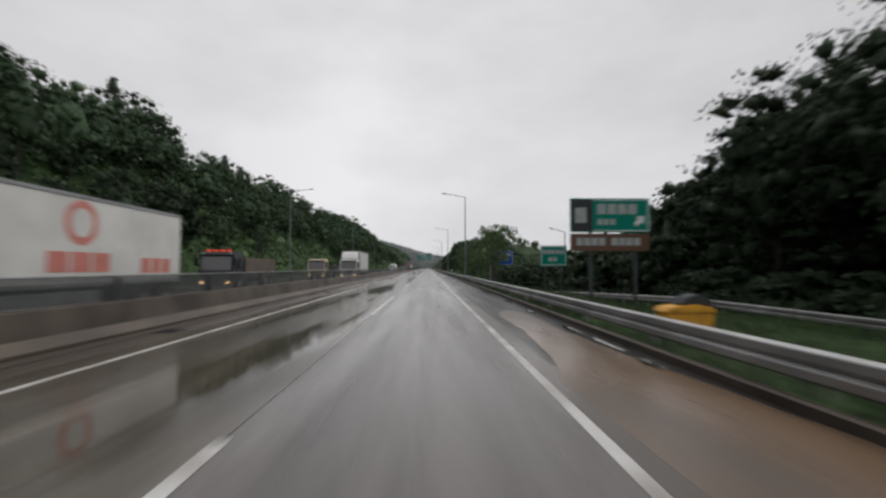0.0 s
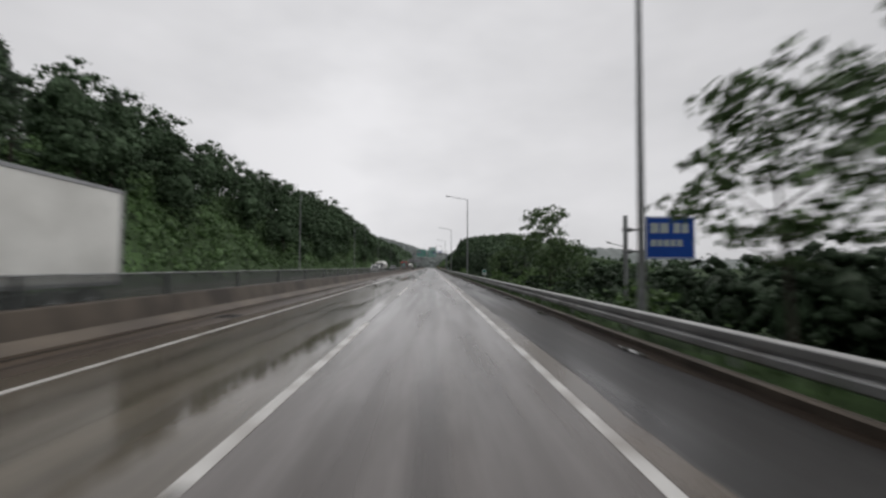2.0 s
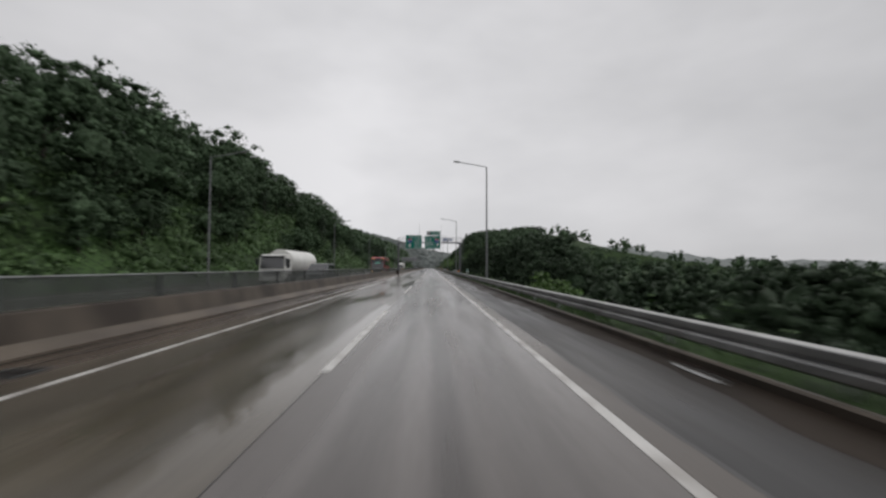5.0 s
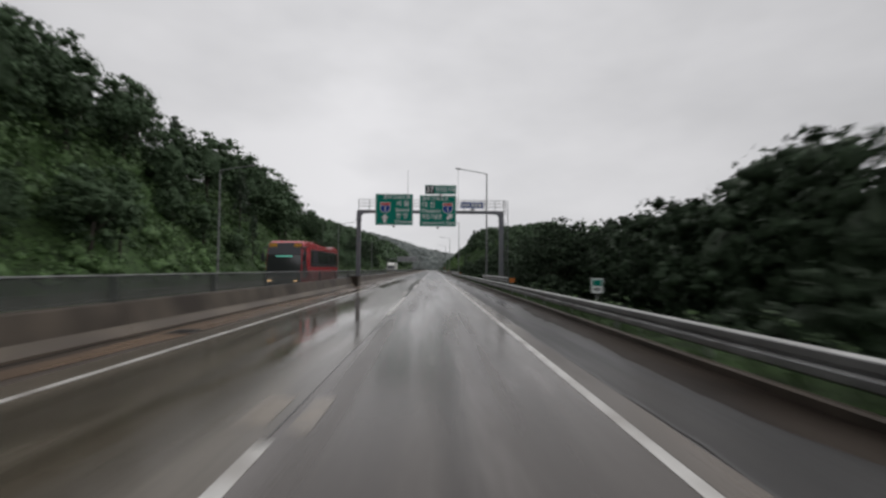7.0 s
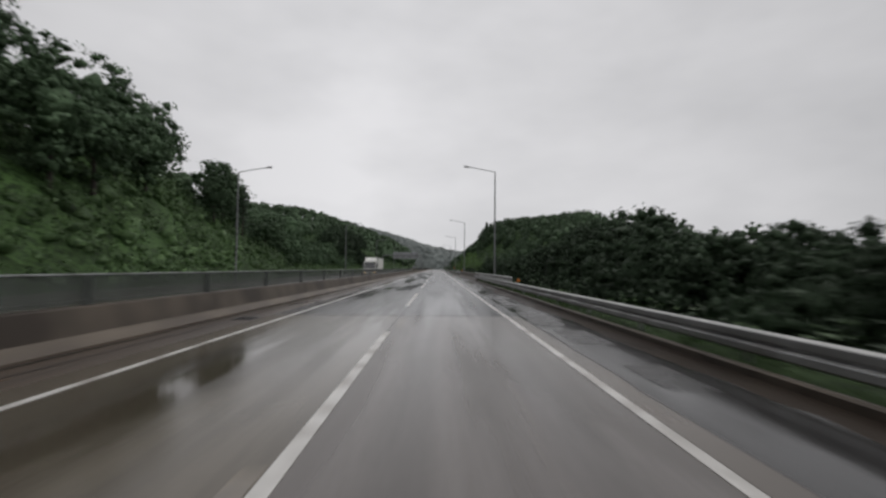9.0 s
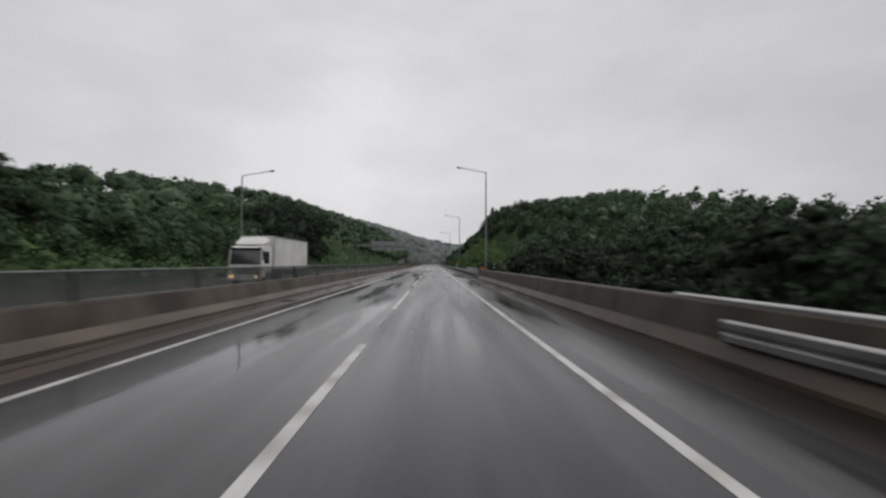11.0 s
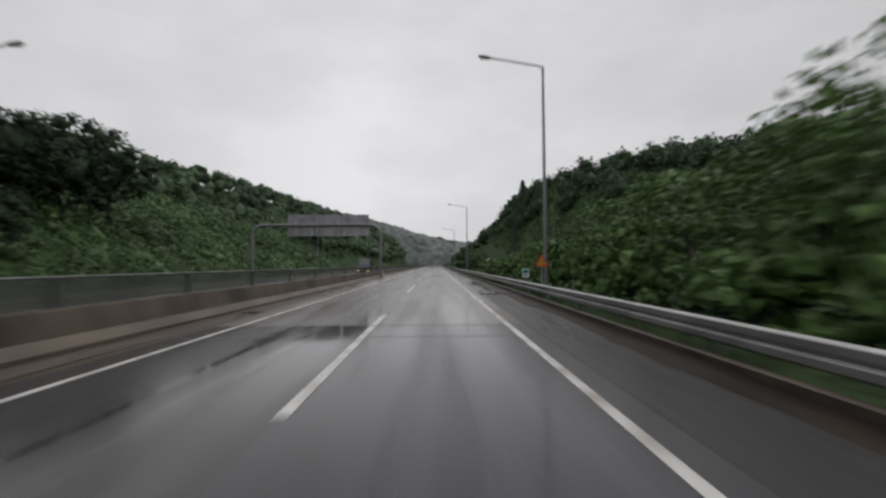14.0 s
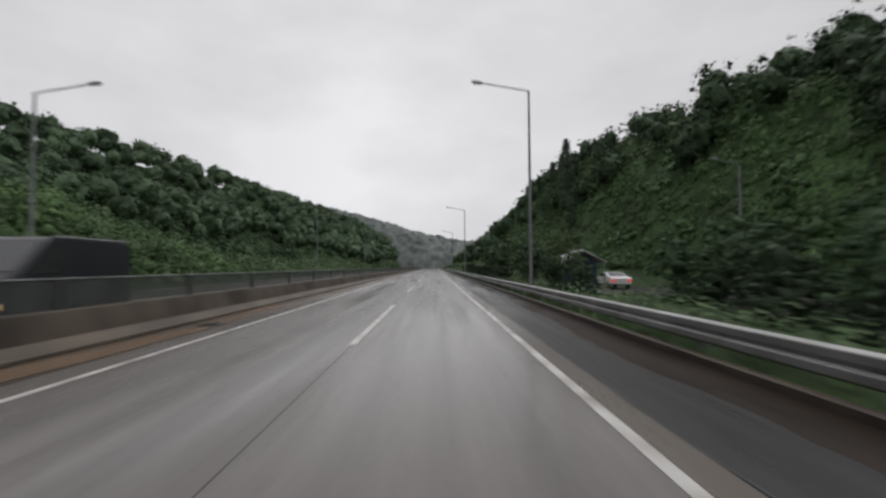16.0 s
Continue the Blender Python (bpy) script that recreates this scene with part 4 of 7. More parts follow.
def shield(parent, x, z, s):
    """A route shield: red cap, blue body, white rim and the number 1."""
    out = [(-0.5, 0.42), (-0.25, 0.5), (0, 0.44), (0.25, 0.5), (0.5, 0.42), (0.46, 0.1), (0.5, -0.15), (0.35, -0.42), (0, -0.55), (-0.35, -0.42), (-0.5, -0.15), (-0.46, 0.1)]
    bm = bmesh.new()
    poly(bm, [(x + a * s, z + b * s) for a, b in out], 0.004)
    bmesh.ops.translate(bm, vec=(0, -0.031, 0), verts=bm.verts[:])
    rim = part("route_shield", bm, M_WHITE, parent)
    bm = bmesh.new()
    poly(bm, [(x + a * s * 0.9, z + (b * 0.9 - 0.0) * s) for a, b in out if b < 0.2] + [(x - 0.42 * s, z + 0.16 * s), (x + 0.42 * s, z + 0.16 * s)][::1], 0.004)
    bmesh.ops.translate(bm, vec=(0, -0.036, 0), verts=bm.verts[:])
    part("blue_field", bm, M_BLUE, rim)
    bm = bmesh.new()
    poly(bm, [(x - 0.43 * s, z + 0.2 * s), (x + 0.43 * s, z + 0.2 * s), (x + 0.45 * s, z + 0.38 * s), (x + 0.23 * s, z + 0.45 * s), (x, z + 0.39 * s), (x - 0.23 * s, z + 0.45 * s), (x - 0.45 * s, z + 0.38 * s)], 0.004)
    bmesh.ops.translate(bm, vec=(0, -0.036, 0), verts=bm.verts[:])
    part("red_field", bm, M_RED, rim)
    lettering("1", 0.62 * s, x, z - 0.14 * s, rim, M_WHITE, depth=-0.041)


def arrow(parent, x, z, s, turn):
    pts = [(-0.18, -0.5), (0.18, -0.5), (0.18, 0.0), (0.45, 0.0), (0, 0.5), (-0.45, 0.0), (-0.18, 0.0)]
    c, n = math.cos(radians(turn)), math.sin(radians(turn))
    bm = bmesh.new()
    poly(bm, [(x + s * (a * c + b * n), z + s * (-a * n + b * c)) for a, b in pts], 0.005)
    bmesh.ops.translate(bm, vec=(0, -0.033, 0), verts=bm.verts[:])
    part("arrow", bm, M_WHITE, parent)


# ---- main sign gantry ----
GY0 = 241.9
gantry = empty("sign_gantry", pose(0, GY0, 0), "grey steel sign gantry spanning the carriageway with a railed walkway", "gantry")
XL, XR, BEAM = -7.15, 6.12, 6.9
for x, z0, nm in ((XL, 0.92, "leg"), (XR, -0.2, "leg")):
    bm = bmesh.new()
    box(bm, (x - 0.19, -0.19, z0), (x + 0.19, 0.19, BEAM - 0.55), 0.04)
    leg = part(nm, bm, M_GANTRY, gantry)
    bm = bmesh.new()
    box(bm, (x - 0.3, -0.3, z0), (x + 0.3, 0.3, z0 + 0.05), 0.01)
    for dx in (-0.24, 0.24):
        for dy in (-0.24, 0.24):
            tube(bm, (x + dx, dy, z0 + 0.03), (x + dx, dy, z0 + 0.12), 0.025, seg=6)
    part("base_plate", bm, M_GANTRY, leg)
    bm = bmesh.new()
    box(bm, (x - 0.27, -0.27, BEAM - 0.8), (x + 0.27, 0.27, BEAM - 0.72), 0.01)
    part("flange", bm, M_GANTRY, leg)
for sgn, x in ((1, XL), (-1, XR)):
    bm = bmesh.new()
    poly(bm, [(x - sgn * 0.19, BEAM - 0.55), (x + sgn * 0.19, BEAM - 0.55), (x + sgn * 0.22, BEAM - 0.36), (x + sgn * 0.42, BEAM - 0.15), (x + sgn * 1.1, BEAM - 0.12), (x + sgn * 1.1, BEAM + 0.13), (x + sgn * 0.1, BEAM + 0.13), (x - sgn * 0.12, BEAM + 0.10), (x - sgn * 0.19, BEAM + 0.0)], 0.36)
    bmesh.ops.translate(bm, vec=(0, -0.18, 0), verts=bm.verts[:])
    part("corner", bm, M_GANTRY, gantry)
bm = bmesh.new()
box(bm, (XL + 1.08, -0.17, BEAM - 0.115), (XR - 1.08, 0.17, BEAM + 0.125), 0.02)
part("beam", bm, M_GANTRY, gantry)
bm = bmesh.new()
box(bm, (XL - 0.1, 0.2, BEAM + 0.18), (XR + 0.5, 0.75, BEAM + 0.21))
walkway = part("walkway", bm, M_GALV, gantry)
for yy in (0.22, 0.73):
    for z in (0.5, 0.8, 1.1):
        bm = bmesh.new()
        tube(bm, (XL - 0.1, yy, BEAM + 0.2 + z - 0.1), (XR + 0.5, yy, BEAM + 0.2 + z - 0.1), 0.018, seg=6)
        part("hand_rail", bm, M_GALV, walkway)
bm = bmesh.new()
tube(bm, (0, 0, 0), (0, 0, 1.03), 0.02, seg=6)
stanchion = mesh_of(bm, M_GALV)
for i in range(15):
    for yy in (0.22, 0.73):
        piece("stanchion", stanchion, walkway, pose(XL - 0.1 + i * (XR - XL + 0.6) / 14, yy, BEAM + 0.2))
ladder = bmesh.new()
for dx in (0.55, 0.95):
    tube(ladder, (XR + dx - 0.25, 0.3, 0.6), (XR + dx - 0.25, 0.3, BEAM + 1.2), 0.022, seg=6)
for i in range(22):
    tube(ladder, (XR + 0.3, 0.3, 0.8 + i * 0.32), (XR + 0.7, 0.3, 0.8 + i * 0.32), 0.014, seg=6)
for i in range(7):
    z = 2.6 + i * 0.85
    pipe(ladder, [(XR + 0.3, 0.3, z), (XR + 0.25, 0.7, z), (XR + 0.5, 0.9, z), (XR + 0.75, 0.7, z), (XR + 0.7, 0.3, z)], 0.014, 6)
part("ladder", ladder, M_GANTRY, gantry)
for x in (-2.65, 2.1):
    bm = bmesh.new()
    tube(bm, (x, 0.3, BEAM + 0.2), (x, 0.3, BEAM + 4.0), 0.03, 0.016, seg=6)
    part("rod", bm, M_GALV, gantry, "thin lightning rod")


def overhead_sign(name, label, x0, x1, z0, z1, material):
    s = empty(name, pose(0, GY0 - 0.28, -0.12), label, "road sign", "overhead signs")
    p = sign_panel(s, x0, x1, z0, z1, material)
    for x in (x0 + 0.6, x1 - 0.6):
        bm = bmesh.new()
        box(bm, (x - 0.04, 0.051, z0 + 0.2), (x + 0.04, 0.11, z1 - 0.2))
        part("bracket", bm, M_GANTRY, s)
    bm = bmesh.new()
    mx = (x0 + x1) / 2
    box(bm, (mx - 0.12, -0.35, z0 - 0.2), (mx + 0.12, 0.05, z0 - 0.06), 0.03)
    part("sign_light", bm, M_POLE, s)
    return p


s1 = overhead_sign("road_sign", "green overhead route sign with white lettering, shield and arrow", -5.6, -2.13, 5.76, 8.66, M_GREEN)
lettering("경부고속도로", 0.42, -3.62, 8.34, s1, M_WHITE, 2.55)
shield(s1, -4.68, 7.42, 0.98)
lettering("서 울", 0.56, -3.08, 7.76, s1, M_WHITE, 1.25)
lettering("Seoul", 0.46, -3.1, 7.18, s1, M_WHITE, 1.25)
lettering("천 안", 0.56, -3.14, 6.62, s1, M_WHITE, 1.12)
lettering("Cheonan", 0.42, -3.0, 6.08, s1, M_WHITE, 1.55)
arrow(s1, -4.72, 6.4, 0.8, 0)
s2 = overhead_sign("road_sign", "green overhead exit sign with white lettering and a slanting arrow", -1.5, 1.88, 5.67, 8.57, M_GREEN)
lettering("경부고속도로", 0.42, -0.05, 8.24, s2, M_WHITE, 2.5)
lettering("대 전", 0.56, -0.68, 7.66, s2, M_WHITE, 1.15)
lettering("Daejeon", 0.46, -0.42, 7.12, s2, M_WHITE, 1.75)
shield(s2, 1.1, 7.42, 0.98)
lettering("독립기념관", 0.52, -0.36, 6.55, s2, M_WHITE, 1.85)
lettering("Independence Hall", 0.3, -0.33, 6.0, s2, M_WHITE, 1.9)
lettering("1.5km", 0.42, 1.2, 6.0, s2, M_WHITE, 1.05)
arrow(s2, 1.3, 6.6, 0.72, 48)
s3 = overhead_sign("exit_number_sign", "black and green exit number plate above the overhead sign", -1.02, 1.88, 8.68, 9.53, M_GREEN)
bm = bmesh.new()
box(bm, (-0.98, -0.034, 8.74), (-0.14, -0.0305, 9.47))
part("black_field", bm, M_BLACK, s3)
lettering("37", 0.72, -0.56, 9.1, s3, M_WHITE, 0.7, depth=-0.040)
lettering("천안분기점", 0.5, 0.86, 9.1, s3, M_WHITE, 1.75)
s4 = overhead_sign("toll_lane_sign", "narrow blue overhead notice with a line of white writing", 2.3, 4.42, 7.38, 7.98, M_BLUE)
bars(s4, [(2.45, 3.2, 7.56, 7.8), (3.3, 4.3, 7.54, 7.82)], M_WHITE)

# ---- gantry over the opposite carriageway, seen from behind ----
HY = 457.6
back = empty("sign_gantry", pose(0, HY, 0), "dark steel tube gantry with rounded corners over the opposite lanes", "gantry")
bm = bmesh.new()
arc = [(-7.55 - 1.35 * (1 - math.cos(a)), 0, 5.65 + 1.35 * math.sin(a)) for a in [i * math.pi / 16 for i in range(9)]]
pipe(bm, [(-7.55, 0, 0.88)] + arc, 0.19, 12)
part("leg", bm, M_POLE, back)
bm = bmesh.new()
arc = [(-24.6 + 1.35 * (1 - math.cos(a)), 0, 5.65 + 1.35 * math.sin(a)) for a in [i * math.pi / 16 for i in range(9)]]
pipe(bm, [(-24.6, 0, 0.0)] + arc, 0.19, 12)
part("leg", bm, M_POLE, back)
bm = bmesh.new()
tube(bm, (-8.85, 0, 7.0), (-23.3, 0, 7.0), 0.19, seg=12)
part("beam", bm, M_POLE, back)
bm = bmesh.new()
tube(bm, (-7.55, 0, 0.88), (-7.55, 0, 0.98), 0.34, seg=12)
for i in range(8):
    a = i * math.pi / 4
    tube(bm, (-7.55 + 0.28 * math.cos(a), 0.28 * math.sin(a), 0.95), (-7.55 + 0.28 * math.cos(a), 0.28 * math.sin(a), 1.04), 0.025, seg=6)
part("base_plate", bm, M_POLE, back)
block = empty("gantry_plinth", pose(-7.5, GY0, 0), "stained concrete plinth in the barrier under the gantry leg", "plinth")
bm = bmesh.new()
poly(bm, [(-0.60, 0.92), (-0.62, -0.05), (0.46, -0.05), (0.44, 0.92)], 1.5)
bmesh.ops.translate(bm, vec=(0, -0.8, 0), verts=bm.verts[:])
bmesh.ops.bevel(bm, geom=bm.edges[:], offset=0.03, segments=2, affect="EDGES")
part("block", bm, M_BARRIER, block)
plinth = empty("gantry_plinth", pose(-7.55, HY, 0), "pale concrete plinth under the gantry leg in the barrier", "plinth")
bm = bmesh.new()
poly(bm, [(-0.55, 0.88), (-0.55, -0.05), (0.55, -0.05), (0.55, 0.12), (0.35, 0.4), (0.32, 0.88)], 2.2)
bmesh.ops.translate(bm, vec=(0, -1.1, 0), verts=bm.verts[:])
part("block", bm, M_CONC, plinth)
for x0, x1 in ((-12.75, -9.15), (-16.4, -12.85), (-20.0, -16.5)):
    s = empty("road_sign", pose(0, HY + 0.3, 0), "bare grey aluminium back of an overhead sign", "road sign", "overhead sign backs")
    bm = bmesh.new()
    box(bm, (x0, 0, 5.5), (x1, 0.03, 8.4), 0.01)
    p = part("panel", bm, M_SIGNBACK, s)
    for i in range(6):
        z = 5.75 + i * 0.48
        bm = bmesh.new()
        box(bm, (x0 + 0.05, -0.04, z - 0.03), (x1 - 0.05, -0.002, z + 0.03))
        part("stiffener", bm, M_SIGNBACK, p)
    for x in (x0 + 0.7, x1 - 0.7):
        bm = bmesh.new()
        box(bm, (x - 0.05, -0.12, 5.6), (x + 0.05, -0.042, 8.3))
        part("bracket", bm, M_POLE, s)

# ---- roadside signs near the start ----
big = empty("road_sign", pose(0, 16, 0), "large green roadside sign over a narrow brown plate", "road sign")
for x in (6.6, 8.4):
    bm = bmesh.new()
    tube(bm, (x, 0.12, -1.0), (x, 0.12, 4.3), 0.075)
    part("post", bm, M_POSTDARK, big)
p = sign_panel(big, 5.75, 8.95, 3.02, 4.38, M_GREEN)
bm = bmesh.new()
box(bm, (5.8, -0.036, 3.07), (6.65, -0.0305, 4.33))
part("black_field", bm, M_BLACK, p)
bars(p, [(5.95, 6.5, 3.4, 4.0)], M_DIM, -0.042)
bars(p, [(6.85, 8.5, 3.75, 4.15), (6.85, 7.6, 3.32, 3.55)], M_DIM)
arrow(p, 8.55, 3.5, 0.5, 48)
p = sign_panel(big, 5.75, 8.92, 2.28, 2.97, M_BROWN, border=False, name="brown_panel")
bars(p, [(6.0, 7.2, 2.5, 2.8), (7.4, 8.6, 2.5, 2.8)], M_DIM)
small = empty("road_sign", pose(0, 25.6, 0), "small green roadside sign with two lines of white writing", "road sign")
for x in (7.2, 8.2):
    bm = bmesh.new()
    tube(bm, (x, 0.1, -1.0), (x, 0.1, 2.9), 0.05)
    part("post", bm, M_POSTDARK, small)
p = sign_panel(small, 6.9, 8.5, 1.72, 2.95, M_GREEN)
bars(p, [(7.05, 8.35, 2.45, 2.7), (7.4, 7.95, 2.0, 2.25)], M_DIM)

blue = empty("road_sign", pose(0, 83.5, 0), "blue roadside sign on arms from a grey post", "road sign")
bm = bmesh.new()
tube(bm, (11.75, 0.15, -4.0), (11.75, 0.15, 4.75), 0.14, 0.13, 12)
part("post", bm, M_POLE, blue)
bm = bmesh.new()
for z in (3.9, 2.6):
    pipe(bm, [(11.75, 0.15, z), (12.6, 0.15, z), (15.6, 0.15, z)], 0.07)
    tube(bm, (11.6, 0.15, z), (12.1, 0.15, z), 0.14, seg=10)
part("arm", bm, M_POLE, blue)
p = sign_panel(blue, 12.9, 15.9, 2.15, 4.7, M_BLUE)
bars(p, [(13.2, 14.4, 3.7, 4.3), (14.6, 15.6, 3.7, 4.3), (13.2, 15.2, 2.9, 3.3)], M_DIM)

# a yellow grit box on the grass between the rails
grit = empty("grit_box", pose(7.35, 10.4, -0.25) @ Matrix.Diagonal((0.8, 0.84, 0.78, 1)), "yellow plastic grit box with a dark cover on the grass", "grit box")
bm = bmesh.new()
poly(bm, [(-0.7, 0), (0.7, 0), (0.85, 0.8), (-0.85, 0.8)], 0.9)
bmesh.ops.bevel(bm, geom=bm.edges[:], offset=0.05, segments=2, affect="EDGES")
body = part("body", bm, M_YELLOW, grit)
bm = bmesh.new()
poly(bm, [(-0.9, 0.8), (0.9, 0.8), (0.75, 1.0), (0.2, 1.1), (-0.75, 0.98)], 1.0)
bmesh.ops.bevel(bm, geom=bm.edges[:], offset=0.04, segments=2, affect="EDGES")
bmesh.ops.translate(bm, vec=(0, -0.05, 0.003), verts=bm.verts[:])
part("lid", bm, M_YELLOW, grit, "yellow hinged lid")
bm = bmesh.new()
poly(bm, [(-0.3, 1.08), (0.85, 1.01), (0.85, 1.2), (0.62, 1.38), (0.3, 1.46), (-0.05, 1.34)], 0.7)
bmesh.ops.bevel(bm, geom=bm.edges[:], offset=0.03, segments=2, affect="EDGES")
bmesh.ops.translate(bm, vec=(0, 0.1, 0), verts=bm.verts[:])
part("cover", bm, M_TARP, grit, "dark folded cover")


# ---- vehicles ----
def wheel(parent, x, y, r, w):
    bm = bmesh.new()
    s = 1 if x > 0 else -1
    tube(bm, (x - s * w, y, r), (x, y, r), r, seg=20)
    t = part("wheel", bm, M_TYRE, parent)
    bm = bmesh.new()
    tube(bm, (x - s * 0.02, y, r), (x + s * 0.012, y, r), r * 0.58, r * 0.5, seg=16)
    part("rim", bm, M_RIM, t)


def lamps(parent, w, z, y, material, size=(0.28, 0.16), name="headlight"):
    for s in (-1, 1):
        bm = bmesh.new()
        box(bm, (s * w - size[0] / 2, y - 0.03, z - size[1] / 2), (s * w + size[0] / 2, y + 0.05, z + size[1] / 2), 0.03)
        part(name, bm, material, parent)


def truck(x, y, box_len, box_top, cab_paint, box_paint, label, cargo="box", deflector=True, lit=True):
    """A rigid truck that faces the camera; its front stands at y."""
    g = empty("truck", pose(x, y, 0), label, "truck", "oncoming traffic")
    bm = bmesh.new()
    side = [(0.05, 0.55), (0.0, 1.3), (0.22, 2.55), (0.4, 2.72), (1.95, 2.78), (2.0, 0.9), (1.5, 0.55)]
    prof = [bm.verts.new((-1.15, a, b)) for a, b in side]
    prof2 = [bm.verts.new((1.15, a, b)) for a, b in side]
    for i in range(len(side)):
        j = (i + 1) % len(side)
        bm.faces.new((prof[i], prof[j], prof2[j], prof2[i]))
    bm.faces.new(prof[::-1]), bm.faces.new(prof2)
    bmesh.ops.recalc_face_normals(bm, faces=bm.faces[:])
    bmesh.ops.bevel(bm, geom=bm.edges[:], offset=0.07, segments=2, affect="EDGES")
    cab = part("cab", bm, cab_paint, g)
    bm = bmesh.new()
    bm.faces.new([bm.verts.new(v) for v in ((-1.03, 0.02, 1.45), (1.03, 0.02, 1.45), (0.98, 0.205, 2.45), (-0.98, 0.205, 2.45))])
    ex = bmesh.ops.extrude_face_region(bm, geom=bm.faces[:])
    bmesh.ops.translate(bm, vec=(0, -0.025, 0.0), verts=[v for v in ex["geom"] if isinstance(v, bmesh.types.BMVert)])
    bmesh.ops.recalc_face_normals(bm, faces=bm.faces[:])
    part("windscreen", bm, M_GLASS, cab)
    bm = bmesh.new()
    box(bm, (-1.02, -0.02, 2.46), (1.02, 0.26, 2.58), 0.03)
    part("sun_visor", bm, M_DARKPAINT, cab)
    for s in (-1, 1):
        bm = bmesh.new()
        tube(bm, (s * 0.45 - 0.28, 0.0, 1.47), (s * 0.45 + 0.28, 0.06, 1.80), 0.012, seg=5)
        part("wiper", bm, M_DARKPAINT, cab)
        bm = bmesh.new()
        box(bm, (s * 0.93 - 0.09, 0.16, 2.585), (s * 0.93 + 0.09, 0.26, 2.65), 0.02)
        part("marker_lamp", bm, M_LENS, cab)
        bm = bmesh.new()
        pipe(bm, [(s * 1.13, 0.12, 2.3), (s * 1.3, -0.02, 2.36), (s * 1.31, 0.0, 2.25)], 0.018, 6)
        part("mirror_arm", bm, M_DARKPAINT, cab)
    for s in (-1, 1):
        bm = bmesh.new()
        box(bm, (s * 1.14, 0.4, 1.5), (s * 1.165, 1.35, 2.35), 0.01)
        part("side_window", bm, M_GLASS, cab)
        bm = bmesh.new()
        box(bm, (s * 1.2, -0.05, 1.75), (s * 1.42, 0.05, 2.3), 0.03)
        part("mirror", bm, M_DARKPAINT, cab)
    bm = bmesh.new()
    box(bm, (-1.16, -0.08, 0.38), (1.16, 0.1, 0.72), 0.05)
    part("bumper", bm, M_DARKPAINT if cab_paint is not M_TRUCKWHITE else cab_paint, g)
    bm = bmesh.new()
    for i in range(4):
        box(bm, (-0.75, -0.012, 0.82 + i * 0.13), (0.75, 0.04, 0.9 + i * 0.13), 0.01)
    part("grille", bm, M_DARKPAINT, g)
    lamps(g, 0.88, 0.62, -0.09, M_HEAD if lit else M_LENS)
    if deflector:
        bm = bmesh.new()
        poly(bm, [(0.45, 2.76), (1.95, 2.76), (1.95, box_top - 0.1), (1.1, box_top - 0.25)], 2.1)
        bmesh.ops.rotate(bm, cent=(0, 0, 0), matrix=Matrix.Rotation(radians(90), 3, "Z"), verts=bm.verts[:])
        bmesh.ops.translate(bm, vec=(1.05, 0, 0), verts=bm.verts[:])
        bmesh.ops.bevel(bm, geom=bm.edges[:], offset=0.16, segments=3, affect="EDGES")
        part("roof_deflector", bm, cab_paint, g)
    y0, y1 = 2.15, 2.15 + box_len
    bm = bmesh.new()
    box(bm, (-0.5, 1.6, 0.55), (0.5, y1, 0.85), 0.02)
    part("chassis", bm, M_DARKPAINT, g)
    bm = bmesh.new()
    if cargo == "box":
        box(bm, (-1.22, y0, 1.05), (1.22, y1, box_top), 0.04)
        body = part("box_body", bm, box_paint, g)
        for s in (-1, 1):
            bm = bmesh.new()
            for z in (1.06, box_top - 0.1):
                box(bm, (s * 1.205, y0, z), (s * 1.24, y1, z + 0.1), 0.01)
            for yy in (y0, y1 - 0.1):
                box(bm, (s * 1.205, yy, 1.1), (s * 1.238, yy + 0.1, box_top - 0.05), 0.01)
            part("edge_frame", bm, M_SIGNBACK, body)
        bm = bmesh.new()
        box(bm, (-0.8, y0 - 0.5, box_top - 0.9), (0.8, y0 - 0.01, box_top - 0.12), 0.08)
        part("cooling_unit", bm, M_TRUCKWHITE, g)
    elif cargo == "tank":
        bmesh.ops.create_cone(bm, cap_ends=True, segments=24, radius1=1.15, radius2=1.15, depth=box_len, matrix=Matrix.Translation((0, (y0 + y1) / 2, 2.1)) @ Matrix.Rotation(radians(90), 4, "X"))
        part("tank", bm, box_paint, g)
    else:
        box(bm, (-1.2, y0, 1.0), (1.2, y1, box_top), 0.05)
        part("cargo_bed", bm, box_paint, g)
    for yy in (1.15, y1 - 2.3, y1 - 1.1):
        for s in (-1, 1):
            wheel(g, s * 1.2, yy, 0.5, 0.3)
    return g


truck(-10.4, 59.3, 8.6, 3.85, M_TRUCKWHITE, M_TRUCKWHITE, "white refrigerated box truck with lit headlamps in the opposite lane")
truck(-14.4, 58.5, 6.5, 1.9, M_CREAM, M_DARKPAINT, "cream dump truck with a low dark bed in the opposite lane", cargo="bed", deflector=False)
dumper = truck(-14.4, 30.0, 6.6, 2.35, M_DARKPAINT, M_BED, "black dump truck with a mud-brown bed and lit lamps", cargo="bed", deflector=False)
for sx in (-0.7, -0.25, 0.25, 0.7):
    bm = bmesh.new()
    box(bm, (sx - 0.14, 0.45, 2.76), (sx + 0.14, 0.6, 2.86), 0.03)
    part("roof_lamp", bm, M_TAIL, dumper, "small lit red roof lamp")
truck(-14.2, 183.0, 9.0, 3.3, M_TRUCKWHITE, M_TRUCKWHITE, "white tanker truck in the opposite lane", cargo="tank", deflector=False, lit=False)
